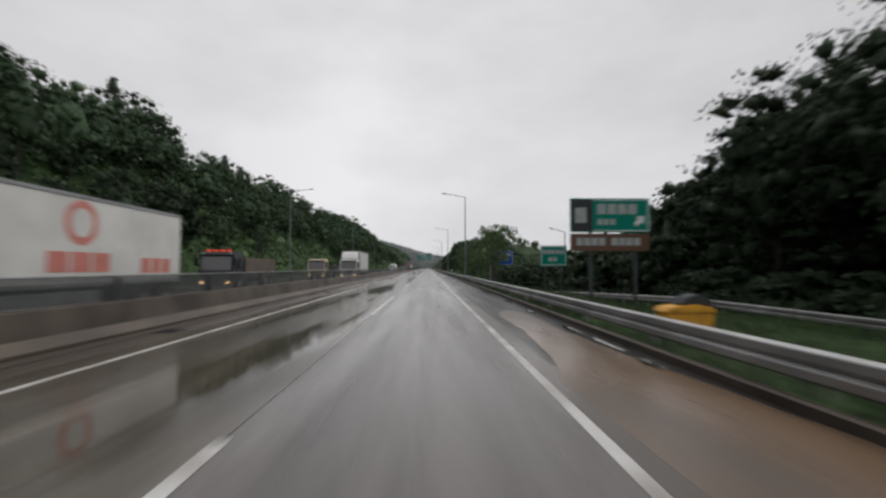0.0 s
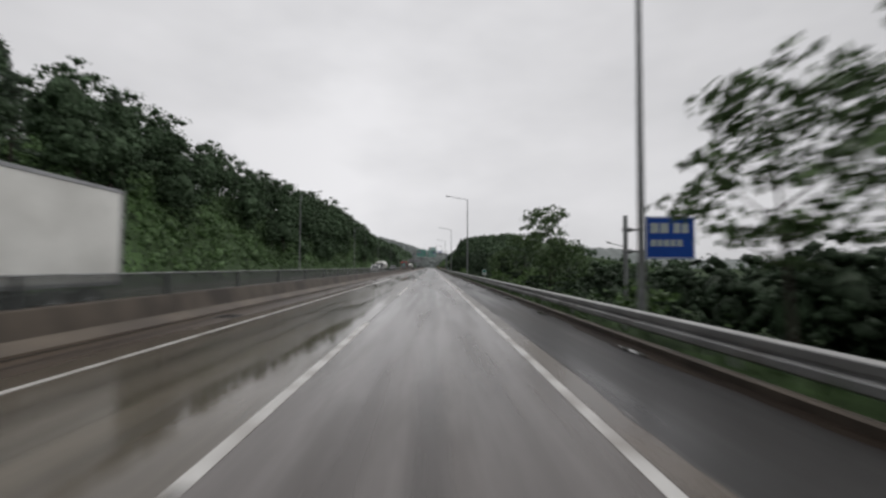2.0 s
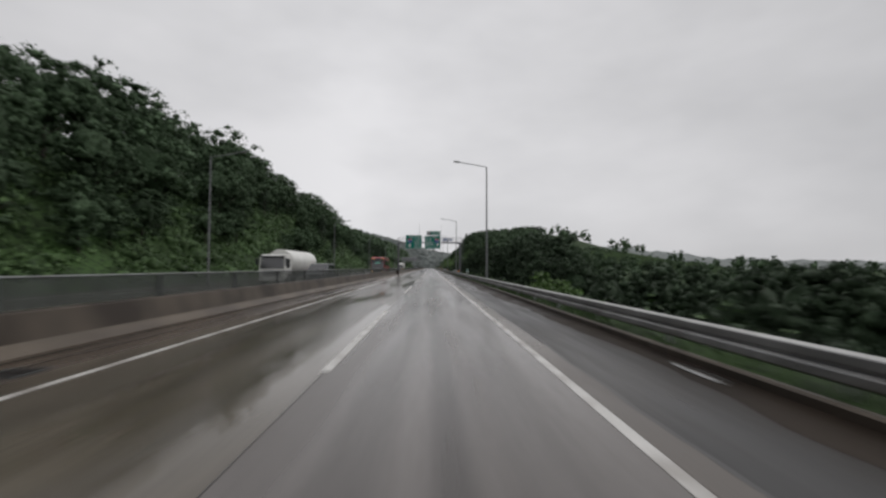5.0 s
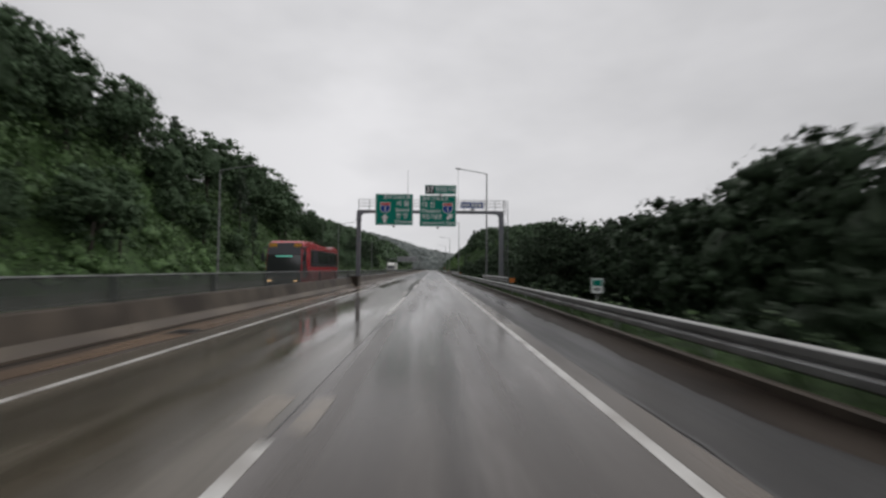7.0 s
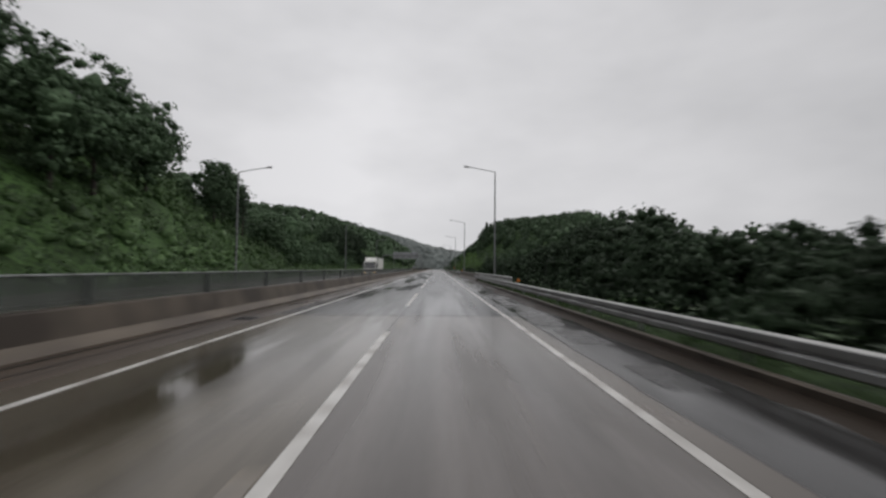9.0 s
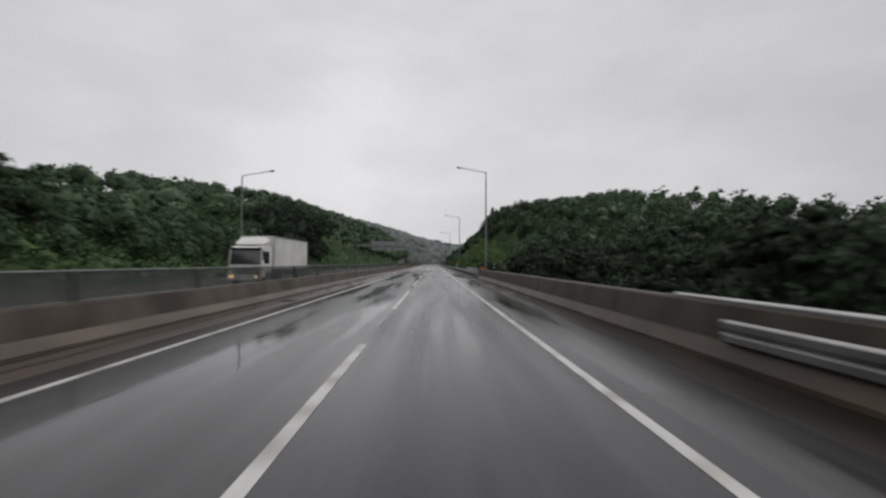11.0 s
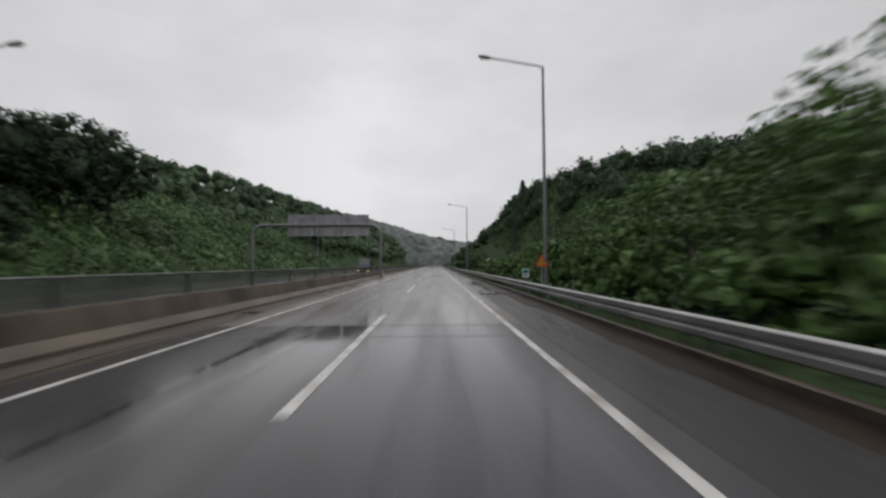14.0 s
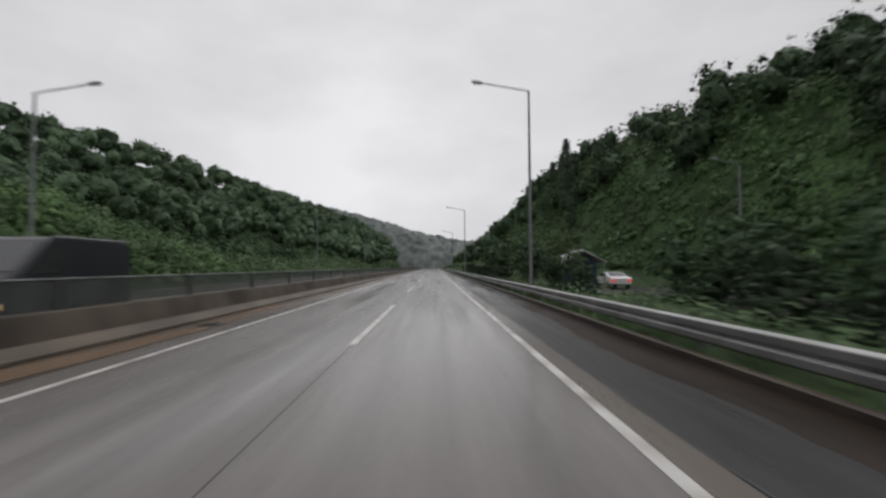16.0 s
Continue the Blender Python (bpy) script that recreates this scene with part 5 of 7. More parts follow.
truck(-13.2, 342.0, 8.8, 3.5, M_TRUCKWHITE, M_TRUCKWHITE, "off-white box truck with amber headlamps in the opposite lane")

trailer = empty("semi_trailer", pose(-10.6, 1.5, 0), "long white box trailer with faded red lettering blocks", "trailer", "oncoming traffic")
bm = bmesh.new()
box(bm, (-1.24, 0, 1.1), (1.24, 14.4, 3.62), 0.05)
tb = part("box_body", bm, M_TRUCKWHITE, trailer)
for y0, y1, z0, z1 in ((8.2, 8.9, 1.5, 2.05), (9.0, 9.7, 1.5, 2.05), (9.8, 10.5, 1.5, 2.05), (12.0, 12.5, 1.45, 1.95), (12.6, 13.1, 1.45, 1.95), (13.2, 13.7, 1.45, 1.95)):
    bm = bmesh.new()
    box(bm, (1.235, y0, z0), (1.246, y1, z1))
    part("bar", bm, M_PINKMARK, tb)
bm = bmesh.new()
bmesh.ops.create_cone(bm, cap_ends=True, segments=28, radius1=0.62, radius2=0.62, depth=0.012, matrix=Matrix.Translation((1.242, 9.35, 2.85)) @ Matrix.Rotation(radians(90), 4, "Y"))
disc = part("emblem", bm, M_PINKMARK, tb)
bm = bmesh.new()
bmesh.ops.create_cone(bm, cap_ends=True, segments=28, radius1=0.40, radius2=0.40, depth=0.012, matrix=Matrix.Translation((1.246, 9.35, 2.85)) @ Matrix.Rotation(radians(90), 4, "Y"))
part("emblem_field", bm, M_TRUCKWHITE, disc)
bm = bmesh.new()
for z in (1.1, 3.52):
    box(bm, (1.235, 0.0, z), (1.262, 14.4, z + 0.1), 0.01)
part("edge_frame", bm, M_SIGNBACK, tb)
bm = bmesh.new()
box(bm, (-0.5, 0.3, 0.7), (0.5, 14.4, 1.09), 0.02)
part("chassis", bm, M_DARKPAINT, trailer)
bm = bmesh.new()
box(bm, (1.15, 4.5, 0.45), (1.2, 10.2, 0.98), 0.02)
part("side_guard", bm, M_SIGNBACK, trailer)
for yy in (11.0, 12.3, 13.6):
    for s in (-1, 1):
        wheel(trailer, s * 1.2, yy, 0.5, 0.35)

# red coach
coach = empty("coach", pose(-10.35, 230.4, 0), "red coach with dark glass front in the opposite lane", "bus", "oncoming traffic")
bm = bmesh.new()
side = [(0.12, 0.35), (0.0, 1.0), (0.16, 2.5), (0.5, 3.3), (0.9, 3.5), (3.2, 3.56), (5.2, 3.38), (8.6, 3.36), (10.2, 3.5), (11.5, 3.48), (11.8, 3.1), (11.8, 0.45)]
a = [bm.verts.new((-1.22, p, q)) for p, q in side]
b = [bm.verts.new((1.22, p, q)) for p, q in side]
for i in range(len(side)):
    j = (i + 1) % len(side)
    bm.faces.new((a[i], a[j], b[j], b[i]))
bm.faces.new(a[::-1]), bm.faces.new(b)
bmesh.ops.recalc_face_normals(bm, faces=bm.faces[:])
bmesh.ops.bevel(bm, geom=bm.edges[:], offset=0.10, segments=3, affect="EDGES")
cb = part("body", bm, M_BUSRED, coach)
for s in (-1, 1):
    bm = bmesh.new()
    box(bm, (s * 1.205, 2.3, 1.72), (s * 1.228, 11.5, 2.98), 0.01)
    band = part("window_band", bm, M_DARKPAINT, cb, "black window surround")
    for i in range(5):
        bm = bmesh.new()
        box(bm, (s * 1.226, 2.45 + i * 1.82, 1.95), (s * 1.236, 4.2 + i * 1.82, 2.9), 0.004)
        part("side_window", bm, M_GLASS, band)
    bm = bmesh.new()
    poly(bm, [(0.18, 0.95), (1.5, 0.95), (1.15, 1.9), (0.95, 3.1), (0.5, 3.1), (0.24, 2.4)], 0.02)
    bmesh.ops.rotate(bm, cent=(0, 0, 0), matrix=Matrix.Rotation(radians(90), 3, "Z"), verts=bm.verts[:])
    bmesh.ops.translate(bm, vec=(s * 1.222 + 0.01, 0, 0), verts=bm.verts[:])
    part("front_quarter", bm, M_DARKPAINT, cb)
    for i in range(6):
        bm = bmesh.new()
        box(bm, (s * (0.62 + i * 0.085) - 0.025, 0.33, 3.02), (s * (0.62 + i * 0.085) + 0.025, 0.42, 3.3), 0.005)
        part("marker_stripe", bm, M_YELLOW, cb, "yellow marker stripe")
    bm = bmesh.new()
    pipe(bm, [(s * 1.1, 0.4, 3.1), (s * 1.4, 0.05, 2.9), (s * 1.42, 0.0, 2.5)], 0.04)
    box(bm, (s * 1.3, -0.05, 2.05), (s * 1.52, 0.08, 2.55), 0.03)
    part("mirror", bm, M_DARKPAINT, coach)
bm = bmesh.new()
bm.faces.new([bm.verts.new(v) for v in ((-1.16, -0.004, 0.98), (1.16, -0.004, 0.98), (1.14, 0.155, 2.5), (-1.14, 0.155, 2.5))])
ex = bmesh.ops.extrude_face_region(bm, geom=bm.faces[:])
bmesh.ops.translate(bm, vec=(0, -0.03, 0), verts=[v for v in ex["geom"] if isinstance(v, bmesh.types.BMVert)])
bmesh.ops.recalc_face_normals(bm, faces=bm.faces[:])
part("windscreen", bm, M_GLASS, cb)
bm = bmesh.new()
bm.faces.new([bm.verts.new(v) for v in ((-1.14, 0.15, 2.51), (1.14, 0.15, 2.51), (1.1, 0.5, 3.33), (-1.1, 0.5, 3.33))])
ex = bmesh.ops.extrude_face_region(bm, geom=bm.faces[:])
bmesh.ops.translate(bm, vec=(0, -0.04, 0.02), verts=[v for v in ex["geom"] if isinstance(v, bmesh.types.BMVert)])
bmesh.ops.recalc_face_normals(bm, faces=bm.faces[:])
part("front_cap", bm, M_DARKPAINT, cb)
bm = bmesh.new()
box(bm, (-0.55, 0.07, 2.38), (0.55, 0.11, 2.46), 0.005)
part("destination_display", bm, M_LED, cb, "lit green destination display")
bm = bmesh.new()
box(bm, (-1.15, -0.03, 0.4), (1.15, 0.3, 0.96), 0.08)
part("front_panel", bm, M_DARKPAINT, coach)
lamps(coach, 0.9, 0.75, -0.05, M_HEAD, (0.3, 0.1))
for yy in (2.4, 8.4, 9.7):
    for s in (-1, 1):
        wheel(coach, s * 1.21, yy, 0.5, 0.3)


def car(m, profile, half, paint, label, group, glass, tail=False, roof_in=0.16, head=None):
    """A car body from a side profile (y forward, z), narrowed towards the roof, with windows, lamps and wheels."""
    g = empty("car", m, label, "car", group)
    L = max(p[0] for p in profile)
    top = max(p[1] for p in profile)
    bm = bmesh.new()
    rows = []
    for s in (-1, 1):
        rows.append([bm.verts.new((s * (half - roof_in * max(0, (z - 0.85) / (top - 0.85))), y, z)) for y, z in profile])
    k = len(profile)
    for i in range(k):
        j = (i + 1) % k
        bm.faces.new((rows[0][i], rows[0][j], rows[1][j], rows[1][i]))
    bm.faces.new(rows[0][::-1]), bm.faces.new(rows[1])
    bmesh.ops.recalc_face_normals(bm, faces=bm.faces[:])
    bmesh.ops.bevel(bm, geom=bm.edges[:], offset=0.06, segments=3, affect="EDGES")
    body = part("body", bm, paint, g, smooth=False)
    for name, pts in glass:
        if name == "side":
            for s in (-1, 1):
                bm = bmesh.new()
                f = bm.faces.new([bm.verts.new((s * (half - roof_in * max(0, (z - 0.85) / (top - 0.85)) + 0.006), y, z)) for y, z in pts])
                ex = bmesh.ops.extrude_face_region(bm, geom=[f])
                bmesh.ops.translate(bm, vec=(-s * 0.02, 0, 0), verts=[v for v in ex["geom"] if isinstance(v, bmesh.types.BMVert)])
                bmesh.ops.recalc_face_normals(bm, faces=bm.faces[:])
                part("side_window", bm, M_GLASS, body)
        else:
            (ya, za), (yb, zb) = pts
            wa, wb = half - 0.2, half - roof_in - 0.12
            n = Vector((0, zb - za, -(yb - ya))).normalized() * (1 if name == "rear" else -1)
            n = n if n.z > 0 else -n
            bm = bmesh.new()
            f = bm.faces.new([bm.verts.new(Vector(v) + n * 0.012) for v in ((-wa, ya, za), (wa, ya, za), (wb, yb, zb), (-wb, yb, zb))])
            ex = bmesh.ops.extrude_face_region(bm, geom=[f])
            bmesh.ops.translate(bm, vec=-n * 0.03, verts=[v for v in ex["geom"] if isinstance(v, bmesh.types.BMVert)])
            bmesh.ops.recalc_face_normals(bm, faces=bm.faces[:])
            part("windscreen" if name == "front" else "rear_window", bm, M_GLASS, body)
    lamps(g, half - 0.22, 0.72, 0.0, M_TAIL if tail else head or M_LENS, (0.36, 0.14), "tail_light" if tail else "headlight")
    for y in (0.85, L - 0.9):
        for s in (-1, 1):
            wheel(g, s * (half + 0.005), y, 0.33, 0.22)
    return g


VAN = [(0.0, 0.4), (0.0, 0.95), (0.75, 1.12), (1.75, 1.88), (2.1, 1.95), (4.7, 1.92), (5.0, 1.1), (5.0, 0.4)]
van_glass = [("side", [(1.35, 1.15), (1.95, 1.75), (2.6, 1.8), (2.6, 1.15)]), ("side", [(2.7, 1.15), (2.7, 1.8), (4.5, 1.78), (4.65, 1.15)]), ("front", [(0.85, 1.2), (1.7, 1.84)])]
car(pose(-11.0, 146.0, 0), VAN, 0.95, M_CARWHITE, "white people carrier with tinted windows in the opposite lane", "oncoming traffic", van_glass)
car(pose(-10.7, 184.0, 0), VAN, 0.95, M_TRUCKGREY, "dark grey people carrier overtaking the tanker in the opposite lane", "oncoming traffic", van_glass)
CARGO = [(0.0, 0.4), (0.0, 1.15), (0.12, 1.38), (0.5, 1.48), (1.45, 2.38), (1.75, 2.5), (4.65, 2.48), (4.8, 2.3), (4.8, 0.4)]
cargo_glass = [("side", [(0.85, 1.5), (1.6, 2.25), (2.0, 2.28), (2.0, 1.5)]), ("front", [(0.6, 1.57), (1.4, 2.34)])]
cargo_van = car(pose(-11.2, 466.2, 0), CARGO, 0.98, M_DARKPAINT, "dark slate panel van with lit headlamps in the opposite lane", "oncoming traffic", cargo_glass, roof_in=0.1, head=M_HEAD)
for sx in (-1, 1):
    bm = bmesh.new()
    box(bm, (sx * 0.86 - 0.03, 1.7, 2.475), (sx * 0.86 + 0.03, 4.6, 2.53), 0.01)
    part("roof_gutter", bm, M_SIGNBACK, cargo_van, "pale roof gutter")
bm = bmesh.new()
box(bm, (-0.9, -0.03, 1.17), (0.9, 0.06, 1.36), 0.03)
part("bonnet_edge", bm, M_SIGNBACK, cargo_van, "pale grey bonnet edge")
SEDAN = [(0.0, 0.4), (0.0, 0.92), (0.2, 1.02), (0.75, 1.06), (1.75, 1.42), (2.6, 1.46), (3.7, 1.0), (4.7, 0.82), (4.85, 0.4)]
sedan_glass = [("side", [(1.2, 1.05), (1.85, 1.36), (2.55, 1.4), (3.35, 1.05)]), ("rear", [(0.85, 1.1), (1.7, 1.4)]), ("front", [(3.65, 1.03), (2.68, 1.44)])]
car(pose(15.9, 494.5, -0.385, 0, 0, -2), SEDAN, 0.92, M_CARWHITE, "white saloon car with lit tail lamps on the lay-by", "cars in the lay-by", sedan_glass, tail=True)

# a small hut in the lay-by
hut = empty("hut", pose(11.0, 491, float(land(11.0, 491)) - 0.15), "small blue-walled hut with a pale gable roof behind bushes", "hut")
bm = bmesh.new()
box(bm, (-1.1, -1.3, 0), (1.1, 1.3, 2.4), 0.02)
part("wall", bm, M_HUT, hut)
bm = bmesh.new()
poly(bm, [(-1.7, 2.3), (0, 3.15), (1.7, 2.3), (1.7, 2.42), (0, 3.29), (-1.7, 2.42)], 3.6)
bmesh.ops.translate(bm, vec=(0, -1.8, 0), verts=bm.verts[:])
part("roof", bm, M_ROOF, hut)
bm = bmesh.new()
poly(bm, [(-1.1, 2.4), (1.1, 2.4), (0, 2.98)], 2.5)
bmesh.ops.translate(bm, vec=(0, -1.25, 0), verts=bm.verts[:])
part("gable", bm, M_HUT, hut)
bm = bmesh.new()
box(bm, (-0.5, -1.33, 1.1), (0.5, -1.3, 1.9), 0.01)
part("window", bm, M_GLASS, hut)
for s in (-1.55, 1.55):
    for y in (-1.65, 1.65):
        bm = bmesh.new()
        tube(bm, (s, y, -0.4), (s, y, 2.4), 0.05)
        part("post", bm, M_POLE, hut)


# ---- trees, bushes and undergrowth ----
def crown_points(n_clump, per, shape, spread, outward=0.6):
    """Leaf centres and normals: clumps set within a shape, leaves over each clump's shell."""
    c = shape(n_clump)
    r = spread * (0.6 + 0.7 * rng.random(n_clump))
    d = unit(n_clump * per).reshape(n_clump, per, 3)
    d[..., 2] = np.abs(d[..., 2]) * 0.9 - 0.25
    stretch = rng.uniform(0.7, 1.35, (n_clump, 1, 3)) * (1, 1, 0.75)
    p = c[:, None] + d * stretch * r[:, None, None] * (0.55 + 0.55 * rng.random((n_clump, per, 1)))
    nrm = d * outward + unit(n_clump * per).reshape(n_clump, per, 3) * (1 - outward)
    nrm /= np.linalg.norm(nrm, axis=-1, keepdims=True)
    return p.reshape(-1, 3), nrm.reshape(-1, 3), c, r, d.reshape(-1, 3)


GOLD = (1 + 5 ** 0.5) / 2
ICO = np.array([(-1, GOLD, 0), (1, GOLD, 0), (-1, -GOLD, 0), (1, -GOLD, 0), (0, -1, GOLD), (0, 1, GOLD), (0, -1, -GOLD), (0, 1, -GOLD), (GOLD, 0, -1), (GOLD, 0, 1), (-GOLD, 0, -1), (-GOLD, 0, 1)]) / math.hypot(1, GOLD)
ICO_FACES = np.array([(0, 11, 5), (0, 5, 1), (0, 1, 7), (0, 7, 10), (0, 10, 11), (1, 5, 9), (5, 11, 4), (11, 10, 2), (10, 7, 6), (7, 1, 8),
                      (3, 9, 4), (3, 4, 2), (3, 2, 6), (3, 6, 8), (3, 8, 9), (4, 9, 5), (2, 4, 11), (6, 2, 10), (8, 6, 7), (9, 8, 1)])
# the same sphere with every face cut in four
EDGES = sorted({tuple(sorted((int(f[i]), int(f[(i + 1) % 3])))) for f in ICO_FACES for i in range(3)})
BALL = np.concatenate([ICO, [(ICO[a] + ICO[b]) / np.linalg.norm(ICO[a] + ICO[b]) for a, b in EDGES]])
MID = {e: 12 + i for i, e in enumerate(EDGES)}
BALL_FACES = []
for f in ICO_FACES.tolist():
    ab, bc, ca = (MID[tuple(sorted((f[i], f[(i + 1) % 3])))] for i in range(3))
    BALL_FACES += [(f[0], ab, ca), (f[1], bc, ab), (f[2], ca, bc), (ab, bc, ca)]
BALL_FACES = np.array(BALL_FACES)
OCTA = np.array([(1, 0, 0), (-1, 0, 0), (0, 1, 0), (0, -1, 0), (0, 0, 1), (0, 0, -1)], float)
OCTA_FACES = np.array([(0, 2, 4), (2, 1, 4), (1, 3, 4), (3, 0, 4), (2, 0, 5), (1, 2, 5), (3, 1, 5), (0, 3, 5)])


def cores(centres, radii, fill):
    """The dense, ragged heart of each leaf clump: vertices, faces and normals."""
    n = len(centres)
    a = rng.random(n) * 6.283
    c, t, z = np.cos(a), np.sin(a), np.zeros(n)
    turn = np.stack([np.stack([c, -t, z], -1), np.stack([t, c, z], -1), np.stack([z, z, z + 1], -1)], 1)
    d = np.einsum("kj,nij->nki", OCTA, turn) + 0.35 * rng.normal(size=(n, 6, 3))
    d /= np.linalg.norm(d, axis=-1, keepdims=True)
    v = centres[:, None] + d * (radii[:, None] * fill * rng.uniform(0.6, 1.25, (n, 6)))[..., None] * (1, 1, 0.8)
    f = OCTA_FACES[None] + 6 * np.arange(n)[:, None, None]
    return v.reshape(-1, 3), f.reshape(-1, 3), d.reshape(-1, 3)


def foliage(p, nrm, out, size, centres, radii, material, fill=0.62, hearts=()):
    """One mesh of small leaves over the dense hearts of their clumps; leaves take part of their shading from the clump's shape. hearts: (centre, half width, half height) of whole crowns."""
    flip = np.where((nrm * out).sum(1) < 0, -1.0, 1.0)[:, None]
    leaves = leaf_tris(p, nrm * flip, size)
    v, f, n = cores(centres, radii, fill)
    if len(hearts):
        h = np.asarray(hearts)
        d = BALL[None] * rng.uniform(0.68, 1.12, (len(h), 42, 1))
        w = (h[:, None, :3] + d * h[:, None, 3:]).reshape(-1, 3)
        f = np.concatenate([f, (BALL_FACES[None] + 42 * np.arange(len(h))[:, None, None]).reshape(-1, 3) + len(v)])
        v, n = np.concatenate([v, w]), np.concatenate([n, np.tile(BALL, (len(h), 1)) * 0.7 + unit(42 * len(h)) * 0.6])
    shade = out * 0.5 + nrm * flip * 0.55
    shade /= np.linalg.norm(shade, axis=1, keepdims=True)
    k = len(leaves)
    return raw(np.concatenate([leaves, v]), np.concatenate([tris(k // 3), f + k]), material, normals=np.concatenate([np.repeat(shade, 3, 0), n]))


def ellipsoid(rx, rz, zc, hollow=0.45):
    def f(n):
        d = unit(n)
        k = (hollow + (1 - hollow) * rng.random(n)) ** 0.7
        lump = 1 + 0.22 * np.sin(d[:, 0] * 4.1 + d[:, 2] * 3.3)
        return np.stack([d[:, 0] * rx * k * lump, d[:, 1] * rx * k * lump, zc + d[:, 2] * rz * k], -1)
    return f


def cone(r, z0, z1):
    def f(n):
        t = rng.random(n) ** 0.8
        a = rng.random(n) * 6.283
        k = r * (1 - t) ** 0.9 * (0.45 + 0.55 * rng.random(n))
        return np.stack([np.cos(a) * k, np.sin(a) * k, z0 + (z1 - z0) * t], -1)
    return f


def branches(bm, height, n, reach, r0):
    """A leaning, tapered trunk with limbs that fork once."""
    top = Vector((0.25, 0.1, height))
    tube(bm, (0, 0, -0.3), top * 0.5, r0, r0 * 0.7, 7)
    tube(bm, top * 0.5, top, r0 * 0.7, r0 * 0.25, 6)
    for i in range(n):
        t = 0.46 + 0.5 * i / n
        a = i * 2.4
        p = top * t
        q = p + Vector((math.cos(a) * reach, math.sin(a) * reach, reach * 0.75)) * (0.95 - 0.5 * t)
        tube(bm, p, q, r0 * 0.38, r0 * 0.16, 5)
        for s in (-1, 1):
            w = q + Vector((math.cos(a + s * 0.7), math.sin(a + s * 0.7), 0.7)) * reach * 0.45
            tube(bm, q, w, r0 * 0.16, r0 * 0.06, 4)


KINDS = {
    "broad_a": dict(h=10.0, clump=68, per=27, shape=ellipsoid(2.9, 4.3, 5.2), heart=(2.9, 4.3, 5.2), spread=1.15, leaf=(0.10, 0.22), mat=M_LEAF, trunk=(5.5, 5, 1.6, 0.2)),
    "broad_b": dict(h=10.0, clump=70, per=27, shape=ellipsoid(3.4, 4.0, 5.5, 0.5), heart=(3.4, 4.0, 5.5), spread=1.1, leaf=(0.10, 0.22), mat=M_LEAF, trunk=(5.5, 6, 1.8, 0.22)),
    "broad_c": dict(h=10.0, clump=64, per=27, shape=ellipsoid(2.4, 4.5, 5.1), heart=(2.4, 4.5, 5.1), spread=1.05, leaf=(0.10, 0.22), mat=M_LEAF, trunk=(6, 5, 1.4, 0.18)),
    "shaded_a": dict(h=10.0, clump=68, per=38, shape=ellipsoid(2.9, 4.3, 5.2), heart=(2.9, 4.3, 5.2), spread=1.15, leaf=(0.10, 0.22), mat=M_LEAF_SHADED, trunk=(5.5, 5, 1.6, 0.2)),
    "shaded_b": dict(h=10.0, clump=70, per=38, shape=ellipsoid(3.4, 4.0, 5.5, 0.5), heart=(3.4, 4.0, 5.5), spread=1.1, leaf=(0.10, 0.22), mat=M_LEAF_SHADED, trunk=(5.5, 6, 1.8, 0.22)),
    "shaded_tall": dict(h=17.0, clump=150, per=36, shape=ellipsoid(4.7, 7.4, 9.0), heart=(4.7, 7.4, 9.0), spread=1.5, leaf=(0.09, 0.2), mat=M_LEAF_SHADED, trunk=(9.5, 6, 2.4, 0.3)),
    "pine": dict(h=10.0, clump=96, per=16, shape=cone(2.1, 1.4, 9.8), spread=0.52, leaf=(0.10, 0.22), mat=M_PINE, trunk=(9.0, 9, 1.0, 0.16)),
    "young": dict(h=6.0, clump=44, per=28, shape=ellipsoid(2.2, 1.45, 4.4, 0.6), heart=(2.2, 1.45, 4.4), spread=0.62, leaf=(0.07, 0.15), mat=M_LEAF_Y, trunk=(4.2, 7, 1.5, 0.10)),
    "slender": dict(h=6.0, clump=76, per=25, shape=ellipsoid(2.0, 2.1, 3.95, 0.42), spread=0.58, leaf=(0.07, 0.15), mat=M_LEAF_S, trunk=(4.2, 7, 1.5, 0.07)),
    "shade": dict(h=6.0, clump=66, per=34, shape=ellipsoid(2.1, 1.6, 4.3, 0.5), spread=0.62, leaf=(0.07, 0.15), mat=M_LEAF_SHADED, trunk=(4.2, 7, 1.5, 0.09)),
    "bush": dict(h=3.0, clump=26, per=30, shape=ellipsoid(1.5, 1.25, 1.3, 0.4), heart=(1.5, 1.25, 1.3), spread=0.6, leaf=(0.09, 0.2), mat=M_LEAF_Y, trunk=(1.4, 5, 0.7, 0.05)),
    "dark_bush": dict(h=3.0, clump=26, per=30, shape=ellipsoid(1.6, 1.2, 1.25, 0.4), heart=(1.6, 1.2, 1.25), spread=0.62, leaf=(0.09, 0.2), mat=M_LEAF_SHADED, trunk=(1.4, 5, 0.7, 0.05)),
}
